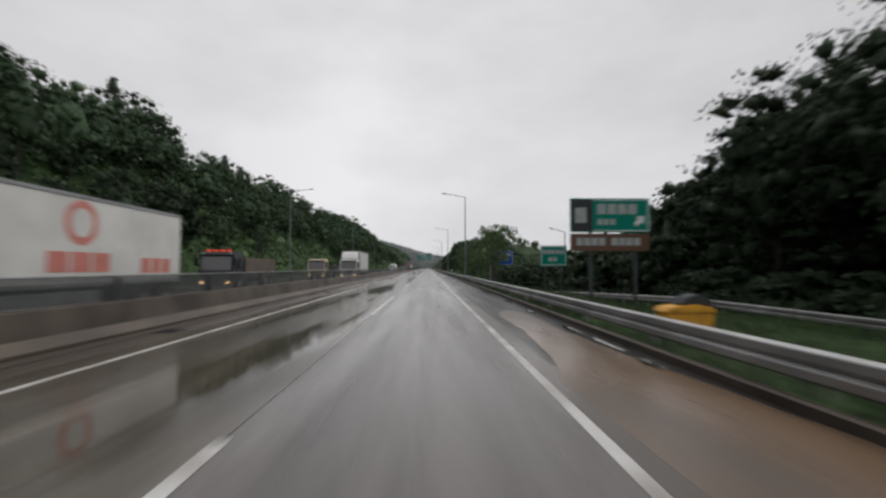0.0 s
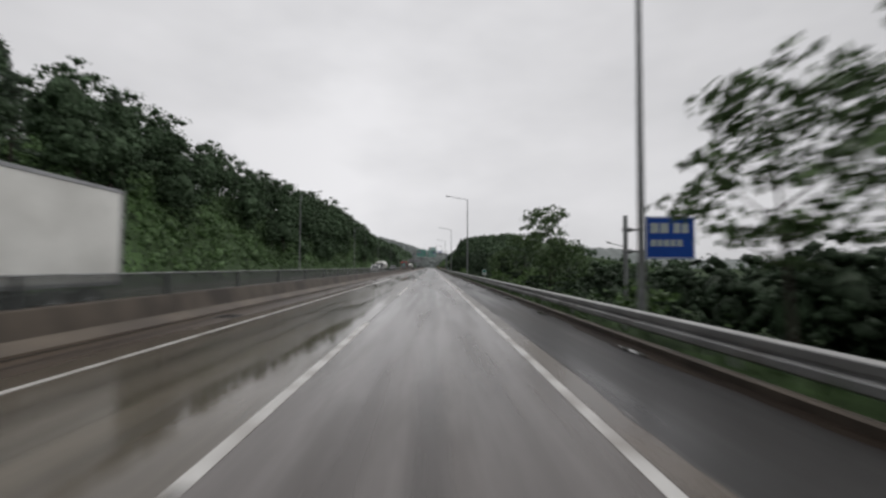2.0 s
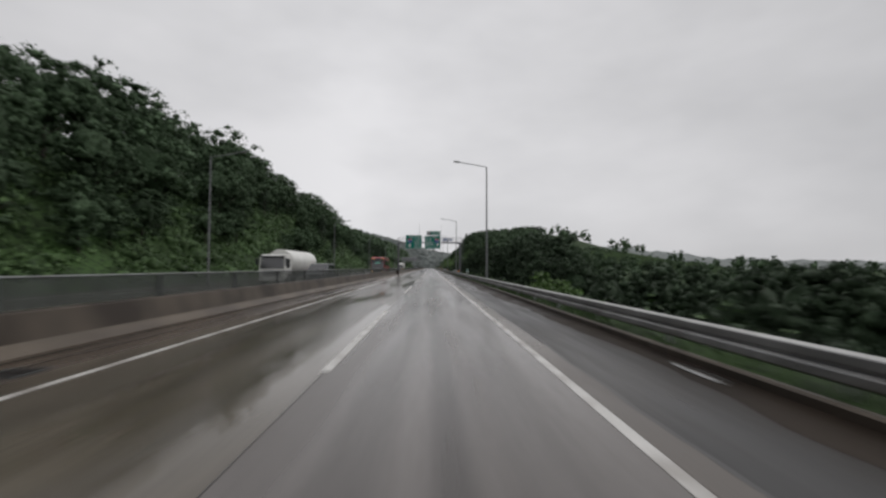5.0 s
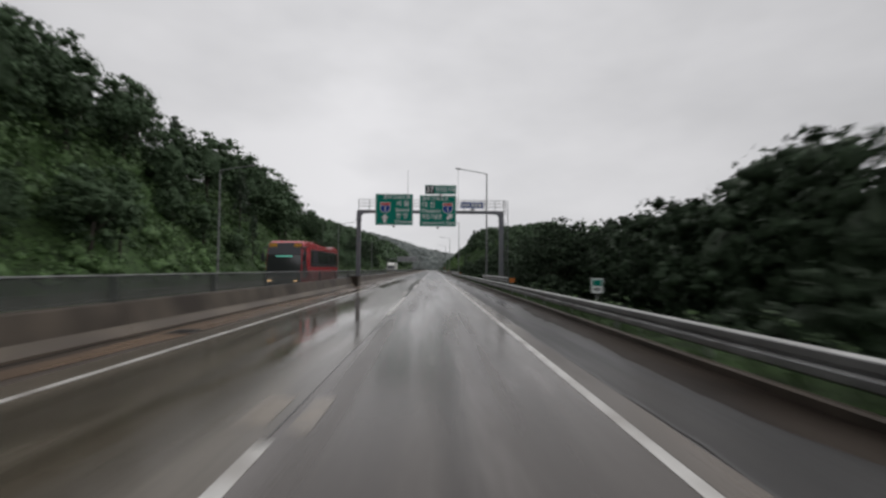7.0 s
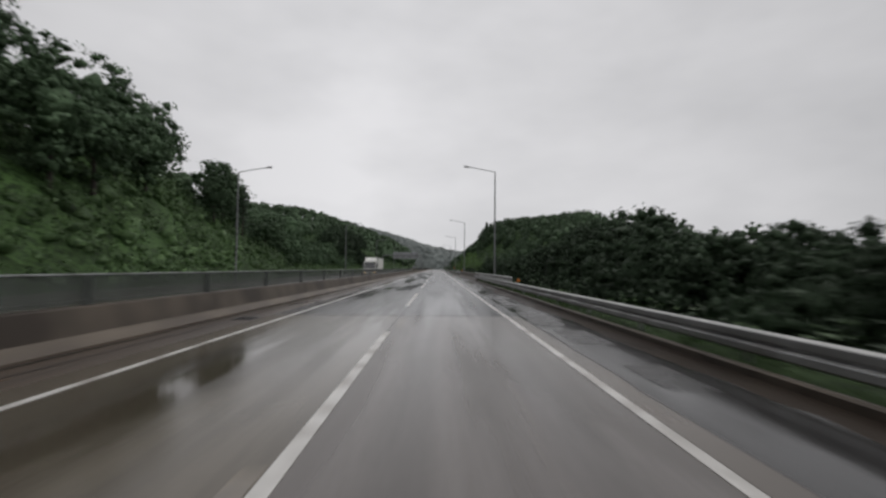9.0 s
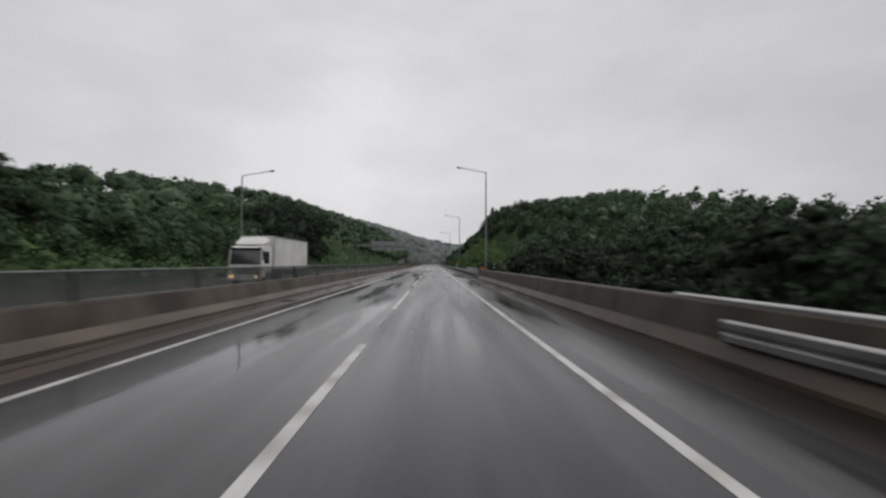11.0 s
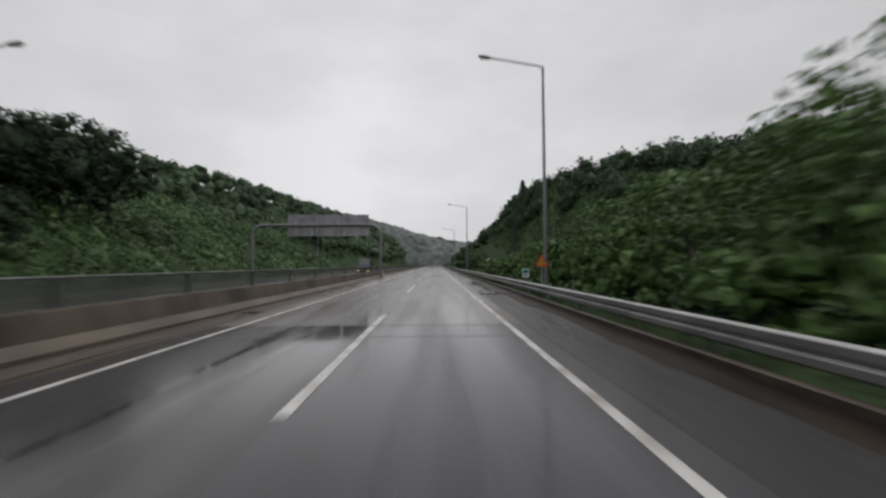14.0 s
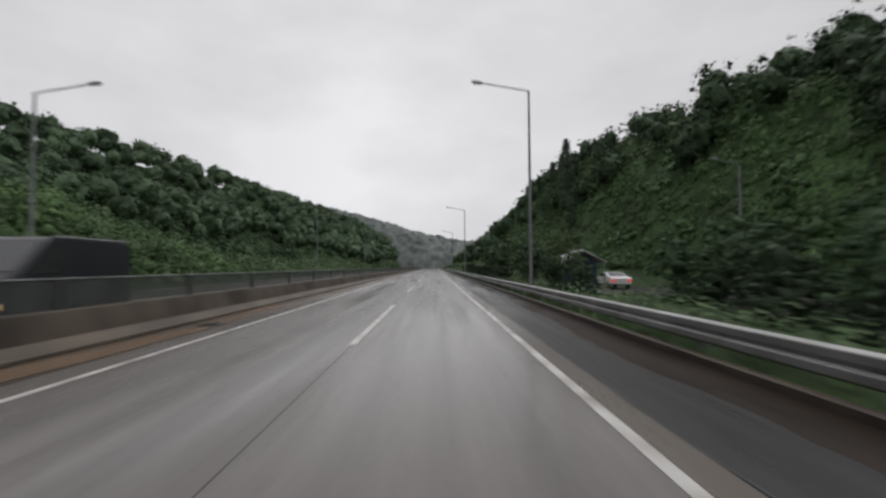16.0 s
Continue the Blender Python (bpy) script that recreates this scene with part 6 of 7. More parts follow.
BOTANY = {"broad_a": ("tree", "dark green broadleaf tree with a dense uneven crown"), "broad_b": ("tree", "wide dark green broadleaf tree on the bank"), "broad_c": ("tree", "tall narrow dark green broadleaf tree"),
          "shaded_a": ("tree", "broadleaf tree close beside the road, shade-darkened leaves"), "shaded_tall": ("tree", "tall broadleaf tree beside the slip road, shade-darkened leaves"), "shaded_b": ("tree", "wide broadleaf tree close beside the road, shade-darkened leaves"),
          "pine": ("pine_tree", "dark pointed conifer standing above the wood"), "young": ("young_tree", "young light green tree with thin limbs and an open crown"),
          "slender": ("young_tree", "slender green roadside tree with thin limbs and a ragged crown"),
          "shade": ("young_tree", "slender tree with spreading limbs behind the gantry, shade-darkened leaves"),
          "bush": ("bush", "light green leafy bush beside the verge"), "dark_bush": ("bush", "leafy bush beside the verge, shade-darkened leaves")}
TEMPLATE = {}


def leafy_mesh(k, factor=1.0, scale=1.0, per=1.0, spread=1.0):
    s = KINDS[k]
    p, nrm, c, r, out = crown_points(max(6, int(s["clump"] * factor)), max(8, int(s["per"] * per)), s["shape"], s["spread"] * spread)
    lo, hi = s["leaf"]
    return p, nrm, (lo + (hi - lo) * rng.random(len(p))) * scale, c, r, out


def heart_of(k, foot, f, wide=1.0, full=0.52):
    """The dense inside of one crown of a kind that stands at foot, scaled by f."""
    if "heart" not in KINDS[k]:
        return []
    rx, rz, zc = KINDS[k]["heart"]
    fill = 0.4 if "bush" in k else full
    return [(foot[0], foot[1], foot[2] + zc * f, rx * f * fill * wide, rx * f * fill * wide, rz * f * fill * 1.05)]


def plant(k, x, y, height, turn=None, z=None, sink=0.15, wide=1.0):
    """Sets a tree or bush of a kind on the ground at x, y."""
    s = KINDS[k]
    z = float(land(x, y)) - sink if z is None else z
    f = height / s["h"]
    turn = rng.random() * 360 if turn is None else turn
    m = pose(x, y, z, 0, 0, turn) @ Matrix.Diagonal((f * wide, f * wide, f, 1))
    if k in TEMPLATE:
        return copy_thing(TEMPLATE[k], m)
    name, label = BOTANY[k]
    g = empty(name, m, label, "bush" if "bush" in k else "tree", {"tree": "trees of the wood", "pine_tree": "conifers", "young_tree": "young roadside trees", "bush": "roadside bushes"}[name])
    bm = bmesh.new()
    branches(bm, *s["trunk"])
    part("trunk", bm, M_BARK, g)
    p, nrm, size, c, r, out = leafy_mesh(k)
    if k not in ("young", "slender", "shade"):
        me = foliage(p, nrm, out, size * 0.92, c, r, s["mat"], 0.4 if k == "pine" else 0.45, heart_of(k, (0, 0, 0), 1.0))
    else:
        me = raw(leaf_quads(p, nrm, size), quads(len(p)), s["mat"])
    crown = new("crown", me)
    crown.parent = g
    TEMPLATE[k] = g
    g.scale = (1, 1, 1)
    return g


# the first of each kind stands at its natural size
for i, k in enumerate(KINDS):
    plant(k, -33.5 - 0.4 * i, -18.0 - 6 * i, KINDS[k]["h"])

OPEN_BANK = ((84, 132), (272, 338), (438, 575))


def on_open_bank(y):
    return any(a < y < b for a, b in OPEN_BANK)


# wood on the left bank
dice = np.random.default_rng(12)
y = 4.0
while y < 441:
    for row, (xr, spread) in enumerate(((-27.5, 1.5), (-32.5, 2.0), (-37.5, 2.0))):
        yy = y + dice.uniform(-2, 2) + row * 1.7
        if row == 0 and (on_open_bank(yy) or (dice.random() < 0.25 and yy > 54)):
            continue
        if row == 1 and on_open_bank(yy) and dice.random() < 0.08:
            continue
        if row == 2 and dice.random() < 0.12:
            continue
        k = ("broad_a", "broad_b", "broad_c", "broad_a", "broad_b", "broad_a", "broad_c", "broad_b", "pine")[dice.integers(9)] if yy < 330 else ("broad_a", "broad_b")[dice.integers(2)]
        h = dice.uniform(8.4, 10.6) if row else dice.uniform(5.0, 8.0)
        if yy < 54 and row == 0:
            k, h = ("shaded_a", "shaded_b")[int(yy) % 2], h + 1.5
        if 95 < yy < 150:
            h *= 1.12
        if 165 < yy < 228 and row:
            h *= 1.3
        if 262 < yy < 335 and row:
            h *= 1.15
        if 335 < yy < 398:
            h *= 0.74
        if yy > 398:
            k, h = ("shaded_a", "shaded_b")[row % 2], h * 1.12
        plant(k, xr + dice.uniform(-spread, spread), yy, min(h * 0.92, 10.0) if k == "pine" else h, turn=dice.random() * 360)
    y += 5.6


for x, yy, h in ((-38, 85, 10.4), (-38, 92.5, 9.6), (-38.5, 97.5, 9.6), (-38, 115, 9.2)):
    plant("pine", x, yy, h)


def wood(name, label, xs, ys, heights, kinds, factor, leaf_scale, material, per=0.5, wide=1.0, full=0.52):
    """Many trees too far off to tell apart: one mesh of leaf clumps."""
    ps, ns, os, ss, cs, rs, hs = [], [], [], [], [], [], []
    for x, y, h in zip(xs, ys, heights):
        k = kinds[rng.integers(len(kinds))]
        p, nrm, size, c, r, out = leafy_mesh(k, factor, leaf_scale * 0.95, per, 1.28 if factor < 0.5 else 1.05)
        f = h / KINDS[k]["h"]
        a = rng.random() * 6.283
        turn = np.array([(math.cos(a), math.sin(a), 0), (-math.sin(a), math.cos(a), 0), (0, 0, 1)])
        foot = (x, y, float(land(x, y)) - 0.3)
        ps.append(p @ turn * (f * wide, f * wide, f) + foot)
        ns.append(nrm @ turn)
        os.append(out @ turn)
        ss.append(size * f)
        cs.append(c @ turn * (f * wide, f * wide, f) + foot)
        rs.append(r * f * wide ** 0.5)
        hs += heart_of(k, foot, f, wide, full)
    me = foliage(*(np.concatenate(q) for q in (ps, ns, os, ss, cs, rs)), material, 0.62 if full < 0.6 else 0.42, hs)
    tagged(new(name, me), label, "woodland", kind="stuff")


n = 165
ys = np.linspace(0, 436, n) + rng.uniform(-3, 3, n)
wood("woodland", "dark green wood climbing the bank behind the front trees", -42 - 26 * rng.random(n) ** 1.2, ys, rng.uniform(7.5, 10.5, n), ("broad_a", "broad_b", "pine"), 0.42, 0.9, M_LEAF, 0.6, 1.35, 0.72)
n = 520
xs, ys = -54 - 68 * rng.random(n), rng.uniform(436, 790, n)
xs = np.where((ys > 515) & (ys < 640), np.minimum(xs, -64 - 20 * rng.random(n)), xs)
wood("woodland", "misty green wood on the ridge above the creeper-covered bank", xs, ys, rng.uniform(6.5, 9.5, n), ("broad_a", "broad_b", "broad_c"), 0.5, 0.85, M_LEAF, 0.55, 1.5, 0.76)
n = 26
wood("woodland", "scattered small trees on the grassy flat below the ridge", rng.uniform(-54, -36, n), rng.uniform(530, 660, n), rng.uniform(3.5, 6, n), ("broad_a", "broad_b"), 0.34, 0.9, M_LEAF, 0.6)
n = 110
wood("woodland", "dark green wood along the far stretch of the bank", -28 - 30 * rng.random(n), rng.uniform(655, 800, n), rng.uniform(7, 10, n), ("broad_a", "broad_b", "broad_c"), 0.24, 1.2, M_LEAF, 0.45, 1.5, 0.76)

# right side: tall wood near the start, thinning into a valley
for x, yy, h in ((21, 14, 17), (24, 20, 18), (20.5, 24, 15.5), (26, 27, 17), (22, 31, 12), (27, 36, 11), (22.5, 38, 11), (28, 43, 9), (24, 46, 9.5), (29, 52, 8.5), (25, 55, 9.5), (30, 60, 8), (26, 63, 8.5), (31, 69, 8),
                 (19.5, 6, 14), (23, 0, 17), (20, -8, 15)):
    plant("shaded_tall" if h > 12.5 else ("shaded_a", "shaded_b")[rng.integers(2)], x, yy, h)
n = 90
xs, ys = rng.uniform(15, 34, n), rng.uniform(66, 235, n)
wood("woodland", "dense low wood falling away behind the guard rail", xs, ys, np.maximum(4.5, 2.2 + rng.uniform(-1.2, 0.9, n) + 0.02 * (xs - 15) - land(xs, ys)), ("broad_a", "broad_b", "broad_c"), 0.55, 0.9, M_LEAF_SHADED, 0.9)
n = 210
xs, ys = rng.uniform(34, 190, n), rng.uniform(0, 360, n)
wood("woodland", "dark wood filling the valley beyond the verge", xs, ys, np.maximum(5, 1.6 + rng.uniform(-1.5, 1.0, n) - land(xs, ys)), ("broad_a", "broad_b"), 0.2, 1.7, M_LEAF_SHADED, 0.45)
n = 84
xs, ys = rng.uniform(20.5, 31, n), rng.uniform(10, 92, n)
tops = np.interp(ys, [10, 30, 37, 44, 54, 62, 75, 92], [14, 13, 11.6, 8.3, 7.2, 6.0, 4.6, 3.2]) * xs / 24 * rng.uniform(0.78, 1.0, n)
wood("woodland", "dense dark wood beside the slip road", xs, ys, np.maximum(5, tops - land(xs, ys) + 0.5), ("broad_a", "broad_b", "broad_c"), 0.5, 0.85, M_LEAF_SHADED, 0.8)
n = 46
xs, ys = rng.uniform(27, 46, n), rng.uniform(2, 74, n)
wood("woodland", "dark wood standing behind the trees of the slip road", xs, ys, rng.uniform(7.5, 10.5, n) * np.interp(ys, [0, 40, 74], [1.25, 0.95, 0.8]), ("broad_a", "broad_b"), 0.5, 1.1, M_LEAF_SHADED, 0.6)
for i in range(30):
    plant("dark_bush", rng.uniform(17.5, 26), rng.uniform(4, 70), rng.uniform(3.0, 4.6), wide=1.3)
# trees close behind the rail
for k, x, yy, h in (("slender", 9.0, 62, 7.8), ("slender", 8.3, 54, 7.6), ("slender", 8.0, 66, 7.0), ("slim", 7.6, 85.5, 6.4), ("slender", 8.0, 86.0, 3.9), ("slender", 9.3, 102.5, 6.7), ("slender", 13.8, 103.5, 8.0), ("bush", 6.9, 103.0, 2.2), ("slender", 11.4, 131, 6.9), ("slender", 12.7, 133.5, 7.0), ("shaded_b", 13.4, 131.5, 8.2), ("shaded_a", 15.6, 134.5, 8.0), ("dark_bush", 11.0, 131.5, 4.6), ("bush", 9.2, 76, 2.6),
                    ("bush", 8.2, 92, 2.6), ("bush", 9.0, 97, 3.0), ("bush", 7.8, 110, 2.4), ("bush", 9.2, 117, 2.8), ("dark_bush", 8.4, 124, 2.4), ("dark_bush", 9.6, 138, 3.0), ("dark_bush", 8.6, 146, 2.6)):
    plant("slender" if k == "slim" else k, x, yy, h, wide=0.72 if k == "slim" else 1.0)
for i in range(26):
    plant("dark_bush" if i % 3 else "bush", rng.uniform(8, 13), rng.uniform(88, 190), rng.uniform(1.8, 3.2))
TOPS = ((190, 195, 206, 213, 221, 227, 235, 243, 252, 262, 272, 284, 295, 312), (2.5, 3.6, 5.6, 7.2, 7.8, 6.2, 5.6, 6.2, 6.6, 4.4, 3.0, 4.6, 6.0, 7.0))
for i in range(44):
    yy = 194 + i * 2.7 + rng.uniform(-0.8, 0.8)
    x = rng.uniform(12.0, 16.5)
    plant(("shaded_a", "shaded_b")[i % 2], x, yy, float(np.interp(yy, *TOPS)) * x / 14.0 * rng.uniform(0.82, 1.03) - float(land(x, yy)) + 0.3)
n = 36
xs, ys = rng.uniform(15, 20, n), rng.uniform(202, 312, n)
wood("woodland", "dense wood behind the roadside trees, shade-darkened leaves", xs, ys, np.maximum(4.5, np.interp(ys, *TOPS) * xs / 14.5 - land(xs, ys)), ("shaded_a", "shaded_b"), 0.5, 0.9, M_LEAF_SHADED, 0.8)
for x, yy, h in ((10.5, 240.5, 7.4), (12.0, 243.5, 8.6), (9.6, 238.0, 5.6)):
    plant("shade", x, yy, h, wide=1.1)
for i in range(34):
    plant("dark_bush", rng.uniform(7.2, 11), rng.uniform(195, 312), rng.uniform(1.8, 3.4))
# below the bridge, then the wooded hill on the right
for i in range(46):
    yy, x = rng.uniform(312, 392), rng.uniform(11, 26)
    plant(("shaded_a", "shaded_b")[i % 2], x, yy, max(5.5, rng.uniform(3.2, 5.2) + 0.12 * (x - 11) - float(land(x, yy))))
n = 500
xs, ys = 24 + 60 * rng.random(n) ** 1.3, rng.uniform(340, 640, n)
keep = (xs > 33) | (ys < 440)
xs, ys = xs[keep], ys[keep]
wood("woodland", "dark green wood covering the hill beside the road", xs, ys, np.where(ys < 400, 5.5, 6.8) * rng.uniform(0.85, 1.2, len(xs)), ("broad_a", "broad_b"), 0.66, 0.85, M_LEAF, 0.62, 1.3, 0.62)
n = 80
wood("woodland", "dark dense wood along the crest of the hill", rng.uniform(52, 84, n), rng.uniform(440, 600, n), rng.uniform(6.5, 8.5, n), ("broad_a", "broad_b", "broad_c"), 0.5, 0.85, M_LEAF, 0.6, 1.4, 0.72)
n = 100
wood("woodland", "dark wood on the slope further along the road", rng.uniform(12, 60, n), rng.uniform(600, 800, n), rng.uniform(6, 9, n), ("broad_a", "broad_b"), 0.24, 1.2, M_LEAF, 0.45, 1.5, 0.76)
dice = np.random.default_rng(3)
for i in range(24):
    plant("young", dice.uniform(8.8, 11.5), 386 + i * 2.5 + dice.uniform(-0.8, 0.8), dice.uniform(4.0, 4.8) + min(1.6, 0.07 * i) * (i < 15) - 0.6 * (i >= 15), wide=1.25, turn=dice.random() * 360)
for x, yy, h in ((10.1, 404.6, 7.2), (10.6, 407.2, 6.4)):
    plant("young", x, yy, h, wide=1.0)
for i in range(34):
    plant("bush" if i > 5 else "dark_bush", dice.uniform(7.4, 9.6), 374 + i * 2.3, dice.uniform(2.4, 4.0), wide=1.1, turn=dice.random() * 360)
for i in range(20):
    plant("dark_bush" if i % 2 else "bush", rng.uniform(7.2, 10), rng.uniform(440, 461), rng.uniform(1.8, 3.2), wide=1.2)
for x, yy, h in ((12.0, 471, 2.4), (11.4, 466, 2.4), (12.6, 477, 2.2), (24, 478, 3.0), (25, 486, 3.4), (24.5, 470, 3.2), (23.8, 494, 2.6)):
    plant("dark_bush", x, yy, h, wide=1.2)
for k, x, yy, h in (("slender", 8.8, 486, 4.4), ("slender", 9.2, 503, 5.0), ("broad_b", 11.0, 512, 6.0), ("broad_a", 9.5, 522, 6.5), ("broad_b", 12.5, 530, 7.0), ("broad_a", 10.5, 540, 7.0), ("pine", 24, 536, 10), ("pine", 32.7, 568, 13.5), ("pine", 30.8, 574, 11), ("pine", 29.5, 556, 13.0), ("broad_a", 30.5, 549, 7.5), ("broad_b", 28.5, 552, 6.5), ("broad_b", 28.0, 561, 7.0), ("broad_a", 31.0, 560, 7.5), ("broad_c", 27.0, 568, 7.0), ("broad_b", 32.0, 542, 7.0), ("broad_a", 25.5, 574, 6.5), ("broad_b", 24.5, 582, 6.5),
                    ("broad_a", 8.3, 487.5, 3.5), ("broad_b", 8.0, 493, 4.4), ("broad_c", 8.6, 498, 5.0), ("broad_b", 8.5, 482.5, 2.6),
                    ("broad_a", 13.8, 481.5, 4.6), ("broad_b", 14.8, 477.5, 5.2), ("broad_b", 13.4, 473.5, 4.4), ("broad_a", 15.2, 470.5, 5.4), ("broad_b", 12.8, 467.5, 4.3), ("broad_a", 17.5, 480, 5.6)):
    plant(k, x, yy, h)
for i in range(16):
    plant("dark_bush", rng.uniform(6.8, 8.5), rng.uniform(500, 560), rng.uniform(1.5, 2.6))


def undergrowth(name, label, x0, x1, ya, yb, count, size, material, lift=0.25, keep=None, lump=0.5):
    """Leaves lying over a strip of ground, heaped in small mounds."""
    x, yy = rng.uniform(x0, x1, count), rng.uniform(ya, yb, count)
    if keep is not None:
        k = keep(x, yy)
        x, yy = x[k], yy[k]
    m = np.sin(x * 1.7 + 2 * np.sin(yy * 0.6)) * np.sin(yy * 1.3 + x * 0.5)
    z = land(x, yy) + lift * rng.random(len(x)) + lump * np.clip(m, 0, 1)
    nrm = unit(len(x)) * 0.5 + (0, 0, 0.75)
    nrm /= np.linalg.norm(nrm, axis=1, keepdims=True)
    c = np.stack([x, yy, z], -1)
    s = size * (0.6 + 0.8 * rng.random(len(x)))
    tagged(new(name, raw(leaf_tris(c, nrm, s), tris(len(c)), material)), label, "undergrowth", kind="stuff")


def creeper(label, x0, x1, ya, yb, step, lump):
    """A thick lumpy mat of creeper over the ground."""
    nx, ny = int((x1 - x0) / step) + 1, int((yb - ya) / step) + 1
    X, Y = np.meshgrid(np.linspace(x0, x1, nx), np.linspace(ya, yb, ny))
    X = X + rng.uniform(-0.3, 0.3, X.shape) * step
    Y = Y + rng.uniform(-0.3, 0.3, X.shape) * step
    z = np.zeros(X.shape)
    for k in range(5):
        f, p, q = 0.35 * 1.7 ** k, rng.random() * 9, rng.random() * 9
        z += np.abs(np.sin(X * f + p + 1.3 * np.sin(Y * f * 0.6 + q)) * np.sin(Y * f * 0.9 + q)) / 1.45 ** k
    edge = smooth01((X - x0) / 1.5) * smooth01((x1 - X) / 1.5)
    Z = land(X, Y) - 0.25 + edge * lump * z * 0.22
    idx = np.arange(nx * ny).reshape(ny, nx)
    f = np.stack([idx[:-1, :-1], idx[:-1, 1:], idx[1:, 1:], idx[1:, :-1]], -1).reshape(-1, 4)
    tagged(new("creeper", raw(np.stack([X, Y, Z], -1).reshape(-1, 3), f, M_MAT, True)), label, "undergrowth", kind="stuff")


creeper("lumpy green creeper mat over the roadside bank", -42, -23.3, -10, 640, 0.75, 1.0)
creeper("lumpy green creeper mat over the upper bank", -64, -40, 400, 720, 1.1, 1.3)
creeper("lumpy green creeper mat over the steep hillside", 22.6, 64, 440, 660, 0.85, 1.2)
def shrubs(label, x0, x1, ya, yb, count, r0, r1, leaves, size, keep=None, material=M_SHRUB):
    """Low mounds of leaves crowding a slope, one mesh."""
    x, y = rng.uniform(x0, x1, count), rng.uniform(ya, yb, count)
    if keep is not None:
        k = keep(x, y)
        x, y = x[k], y[k]
    m = len(x)
    r = r0 + (r1 - r0) * rng.random(m) ** 1.6
    d = unit(m * leaves).reshape(m, leaves, 3)
    d[..., 2] = np.abs(d[..., 2])
    wob = 1 + 0.25 * np.sin(d[..., 0] * 5 + x[:, None]) * np.sin(d[..., 1] * 5 + y[:, None])
    p = np.stack([x, y, land(x, y) + 0.1], -1)[:, None] + d * (r[:, None] * wob * (0.75 + 0.35 * rng.random((m, leaves))))[..., None] * (1, 1, 0.95)
    nrm = d * 0.7 + unit(m * leaves).reshape(m, leaves, 3) * 0.4
    nrm /= np.linalg.norm(nrm, axis=-1, keepdims=True)
    s = size * (0.7 + 0.6 * rng.random(m * leaves)) * np.repeat(0.7 + 0.4 * r / r1, leaves)
    hearts = np.stack([x, y, land(x, y) + 0.05], -1)
    tagged(new("shrubs", foliage(p.reshape(-1, 3), nrm.reshape(-1, 3), d.reshape(-1, 3), s * 0.95, hearts, r, material, 0.68)), label, "shrubs", kind="stuff")


shrubs("green creeper-covered shrubs crowding the roadside bank", -41, -23.8, -10, 640, 5200, 0.6, 1.8, 33, 0.145, keep=lambda x, y: (y < 532) | (rng.random(len(y)) < 0.25))
shrubs("tall shrubs along the upper edge of the bank", -40, -27, -5, 525, 760, 1.4, 2.5, 80, 0.16)
shrubs("dark shrubs under the trees along the crest", -52, -39, -5, 345, 420, 1.7, 3.2, 60, 0.2, material=M_LEAF)
shrubs("green shrubs along the far stretch of the bank", -62, -24, 620, 800, 480, 1.2, 2.8, 28, 0.32)
shrubs("green shrubs on the far slope beside the road", 8, 60, 640, 800, 400, 1.2, 2.8, 28, 0.32)
shrubs("green shrubs on the upper bank below the ridge", -66, -40, 400, 520, 560, 0.9, 2.4, 44, 0.22)
shrubs("dark green shrubs among the trees of the ridge", -104, -60, 515, 665, 520, 1.4, 3.0, 40, 0.3, material=M_LEAF)
shrubs("green creeper-covered shrubs on the steep hillside", 22.6, 58, 425, 660, 6300, 0.6, 1.9, 32, 0.145)
shrubs("dark shrubs under the trees along the hilltop", 42, 84, 425, 640, 760, 1.6, 3.0, 44, 0.22, material=M_LEAF)
shrubs("green shrubs falling away below the verge", 7.5, 34, 40, 440, 2400, 0.6, 1.6, 40, 0.11, keep=lambda x, y: (land(x, y) < 0.4) & ((y > 72) | (x > 17.5)), material=M_LEAF_SHADED)
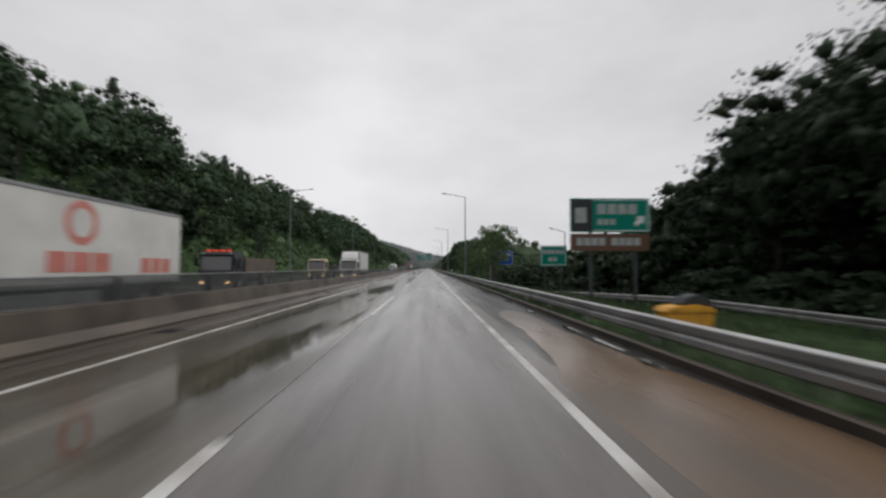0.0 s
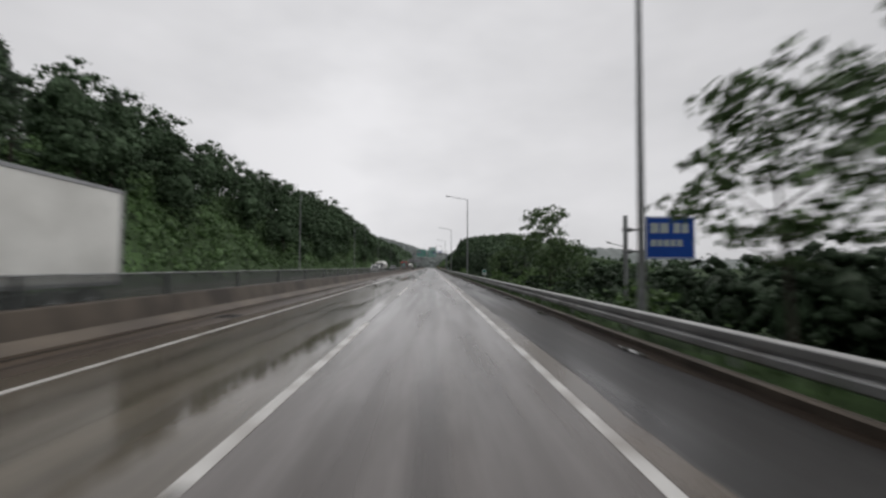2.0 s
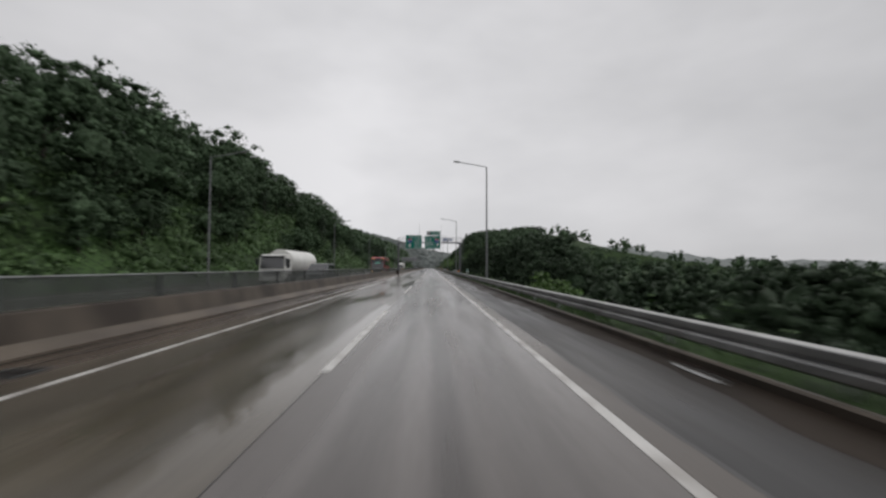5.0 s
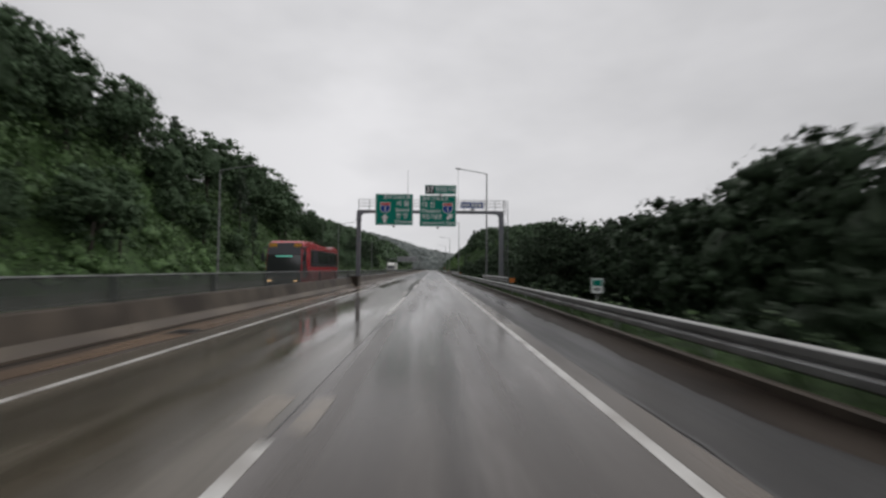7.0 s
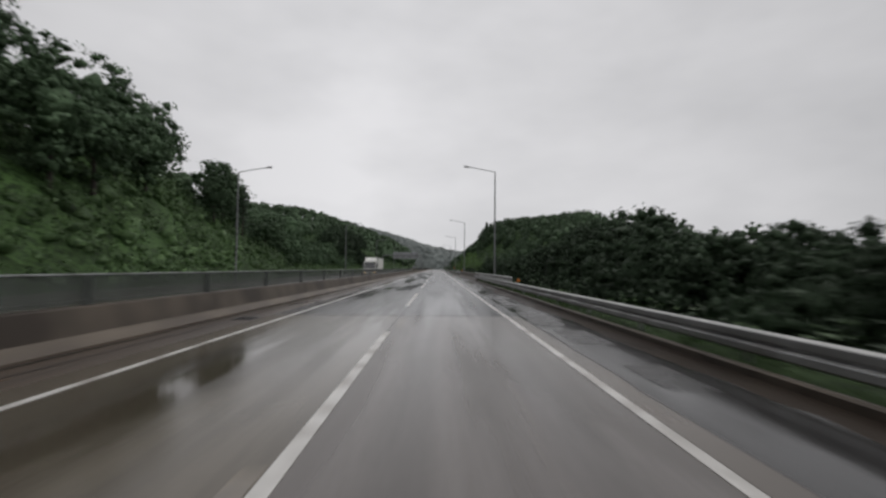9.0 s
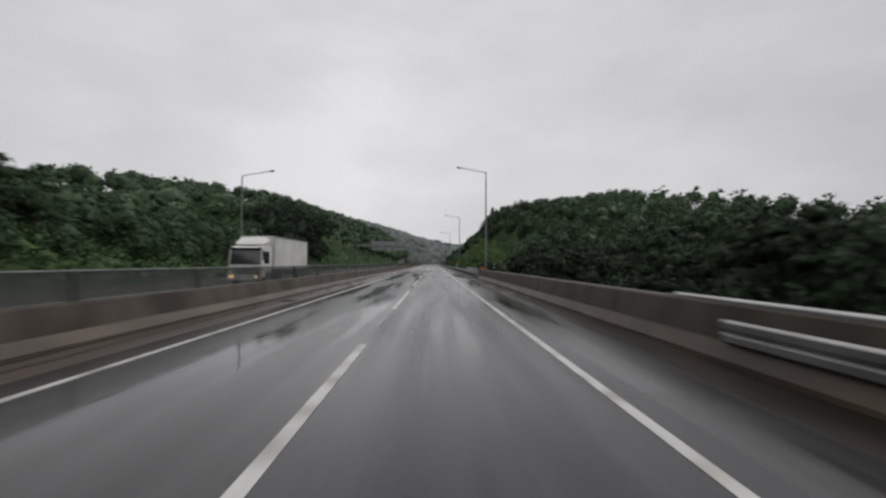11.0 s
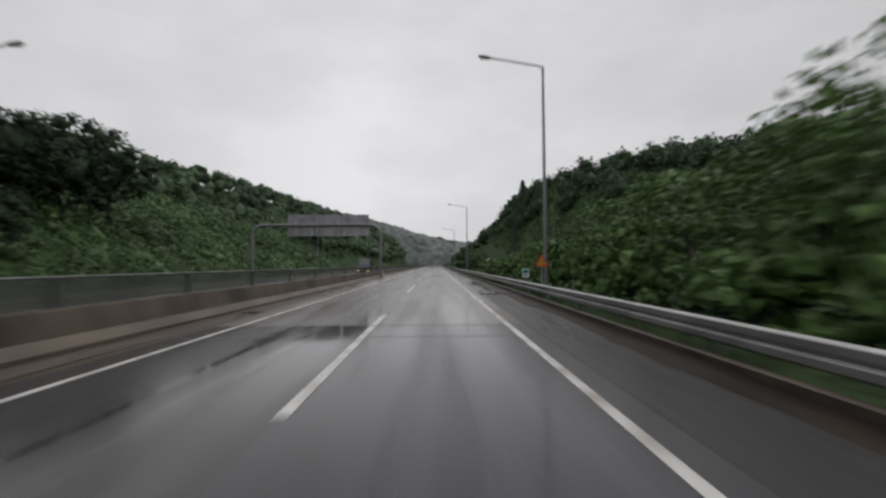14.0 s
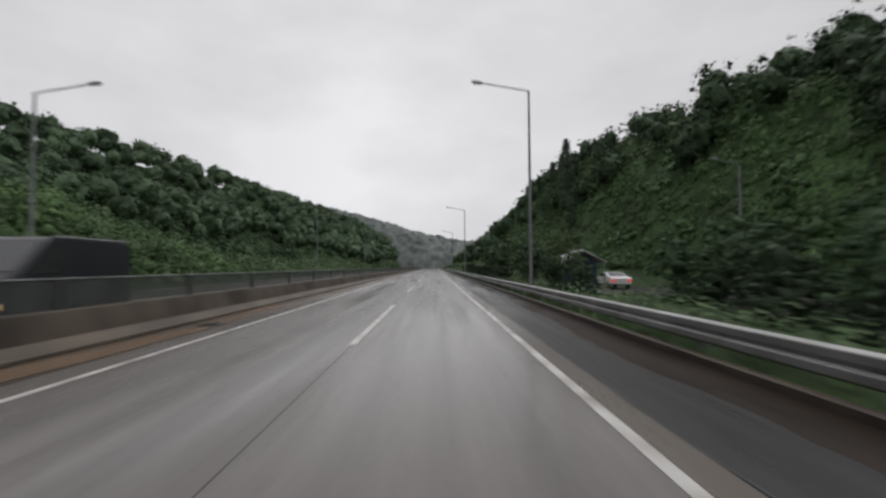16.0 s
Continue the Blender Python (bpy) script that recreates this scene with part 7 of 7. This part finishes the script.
shrubs("dark scrub covering the far slope", 34, 120, 60, 430, 1300, 1.2, 3.0, 26, 0.3, material=M_LEAF)
undergrowth("undergrowth", "low weeds on the embankment behind the guard rail", 5.6, 20, 30, 620, 100000, 0.075, M_SHRUB, 0.5, lump=0.5, keep=lambda x, y: ~((x > 12) & (y > 464) & (y < 526)) & ((y > 66) | (x > 16.5)))

n = 130
wood("woodland", "dark wood on the far slope beyond the valley", rng.uniform(80, 230, n), rng.uniform(350, 700, n), rng.uniform(8, 11, n), ("broad_a", "broad_b"), 0.16, 2.1, M_LEAF, 0.45)

undergrowth("meadow", "pale green meadow grass on the flat below the ridge", -62, -23.6, 528, 660, 26000, 0.20, M_GRASS, 0.5, lump=0.3)

# grass blades
def grass(label, x0, x1, ya, yb, count, tall):
    x, yy = rng.uniform(x0, x1, count), rng.uniform(ya, yb, count)
    keep = ~((yy > 314) & (yy < 363))
    x, yy = x[keep], yy[keep]
    n = len(x)
    clump = 0.45 + 0.75 * np.clip(np.sin(yy * 0.9) * np.sin(yy * 0.37 + 1) + 0.5 * rng.random(n), 0, 1)
    h = tall * clump * (0.5 + 0.7 * rng.random(n))
    a = rng.random(n) * 6.283
    z = land(x, yy) - 0.01
    w = 0.02
    lean = rng.normal(size=(n, 2)) * 0.4
    v = np.empty((n, 4, 3))
    v[:, 0] = np.stack([x - w * np.cos(a), yy - w * np.sin(a), z], -1)
    v[:, 1] = np.stack([x + w * np.cos(a), yy + w * np.sin(a), z], -1)
    v[:, 2] = np.stack([x + lean[:, 0] * h + 0.004, yy + lean[:, 1] * h, z + h], -1)
    v[:, 3] = np.stack([x + lean[:, 0] * h - 0.004, yy + lean[:, 1] * h, z + h * 0.98], -1)
    tagged(new("grass", raw(v.reshape(-1, 3), quads(n), M_GRASS)), label, "grass", kind="stuff")


grass("fresh green grass on the narrow verge under the rail", 4.31, 5.7, -10, 560, 42000, 0.32)
grass("green grass between the rails by the slip road", 5.7, 16, -10, 68, 26000, 0.35)
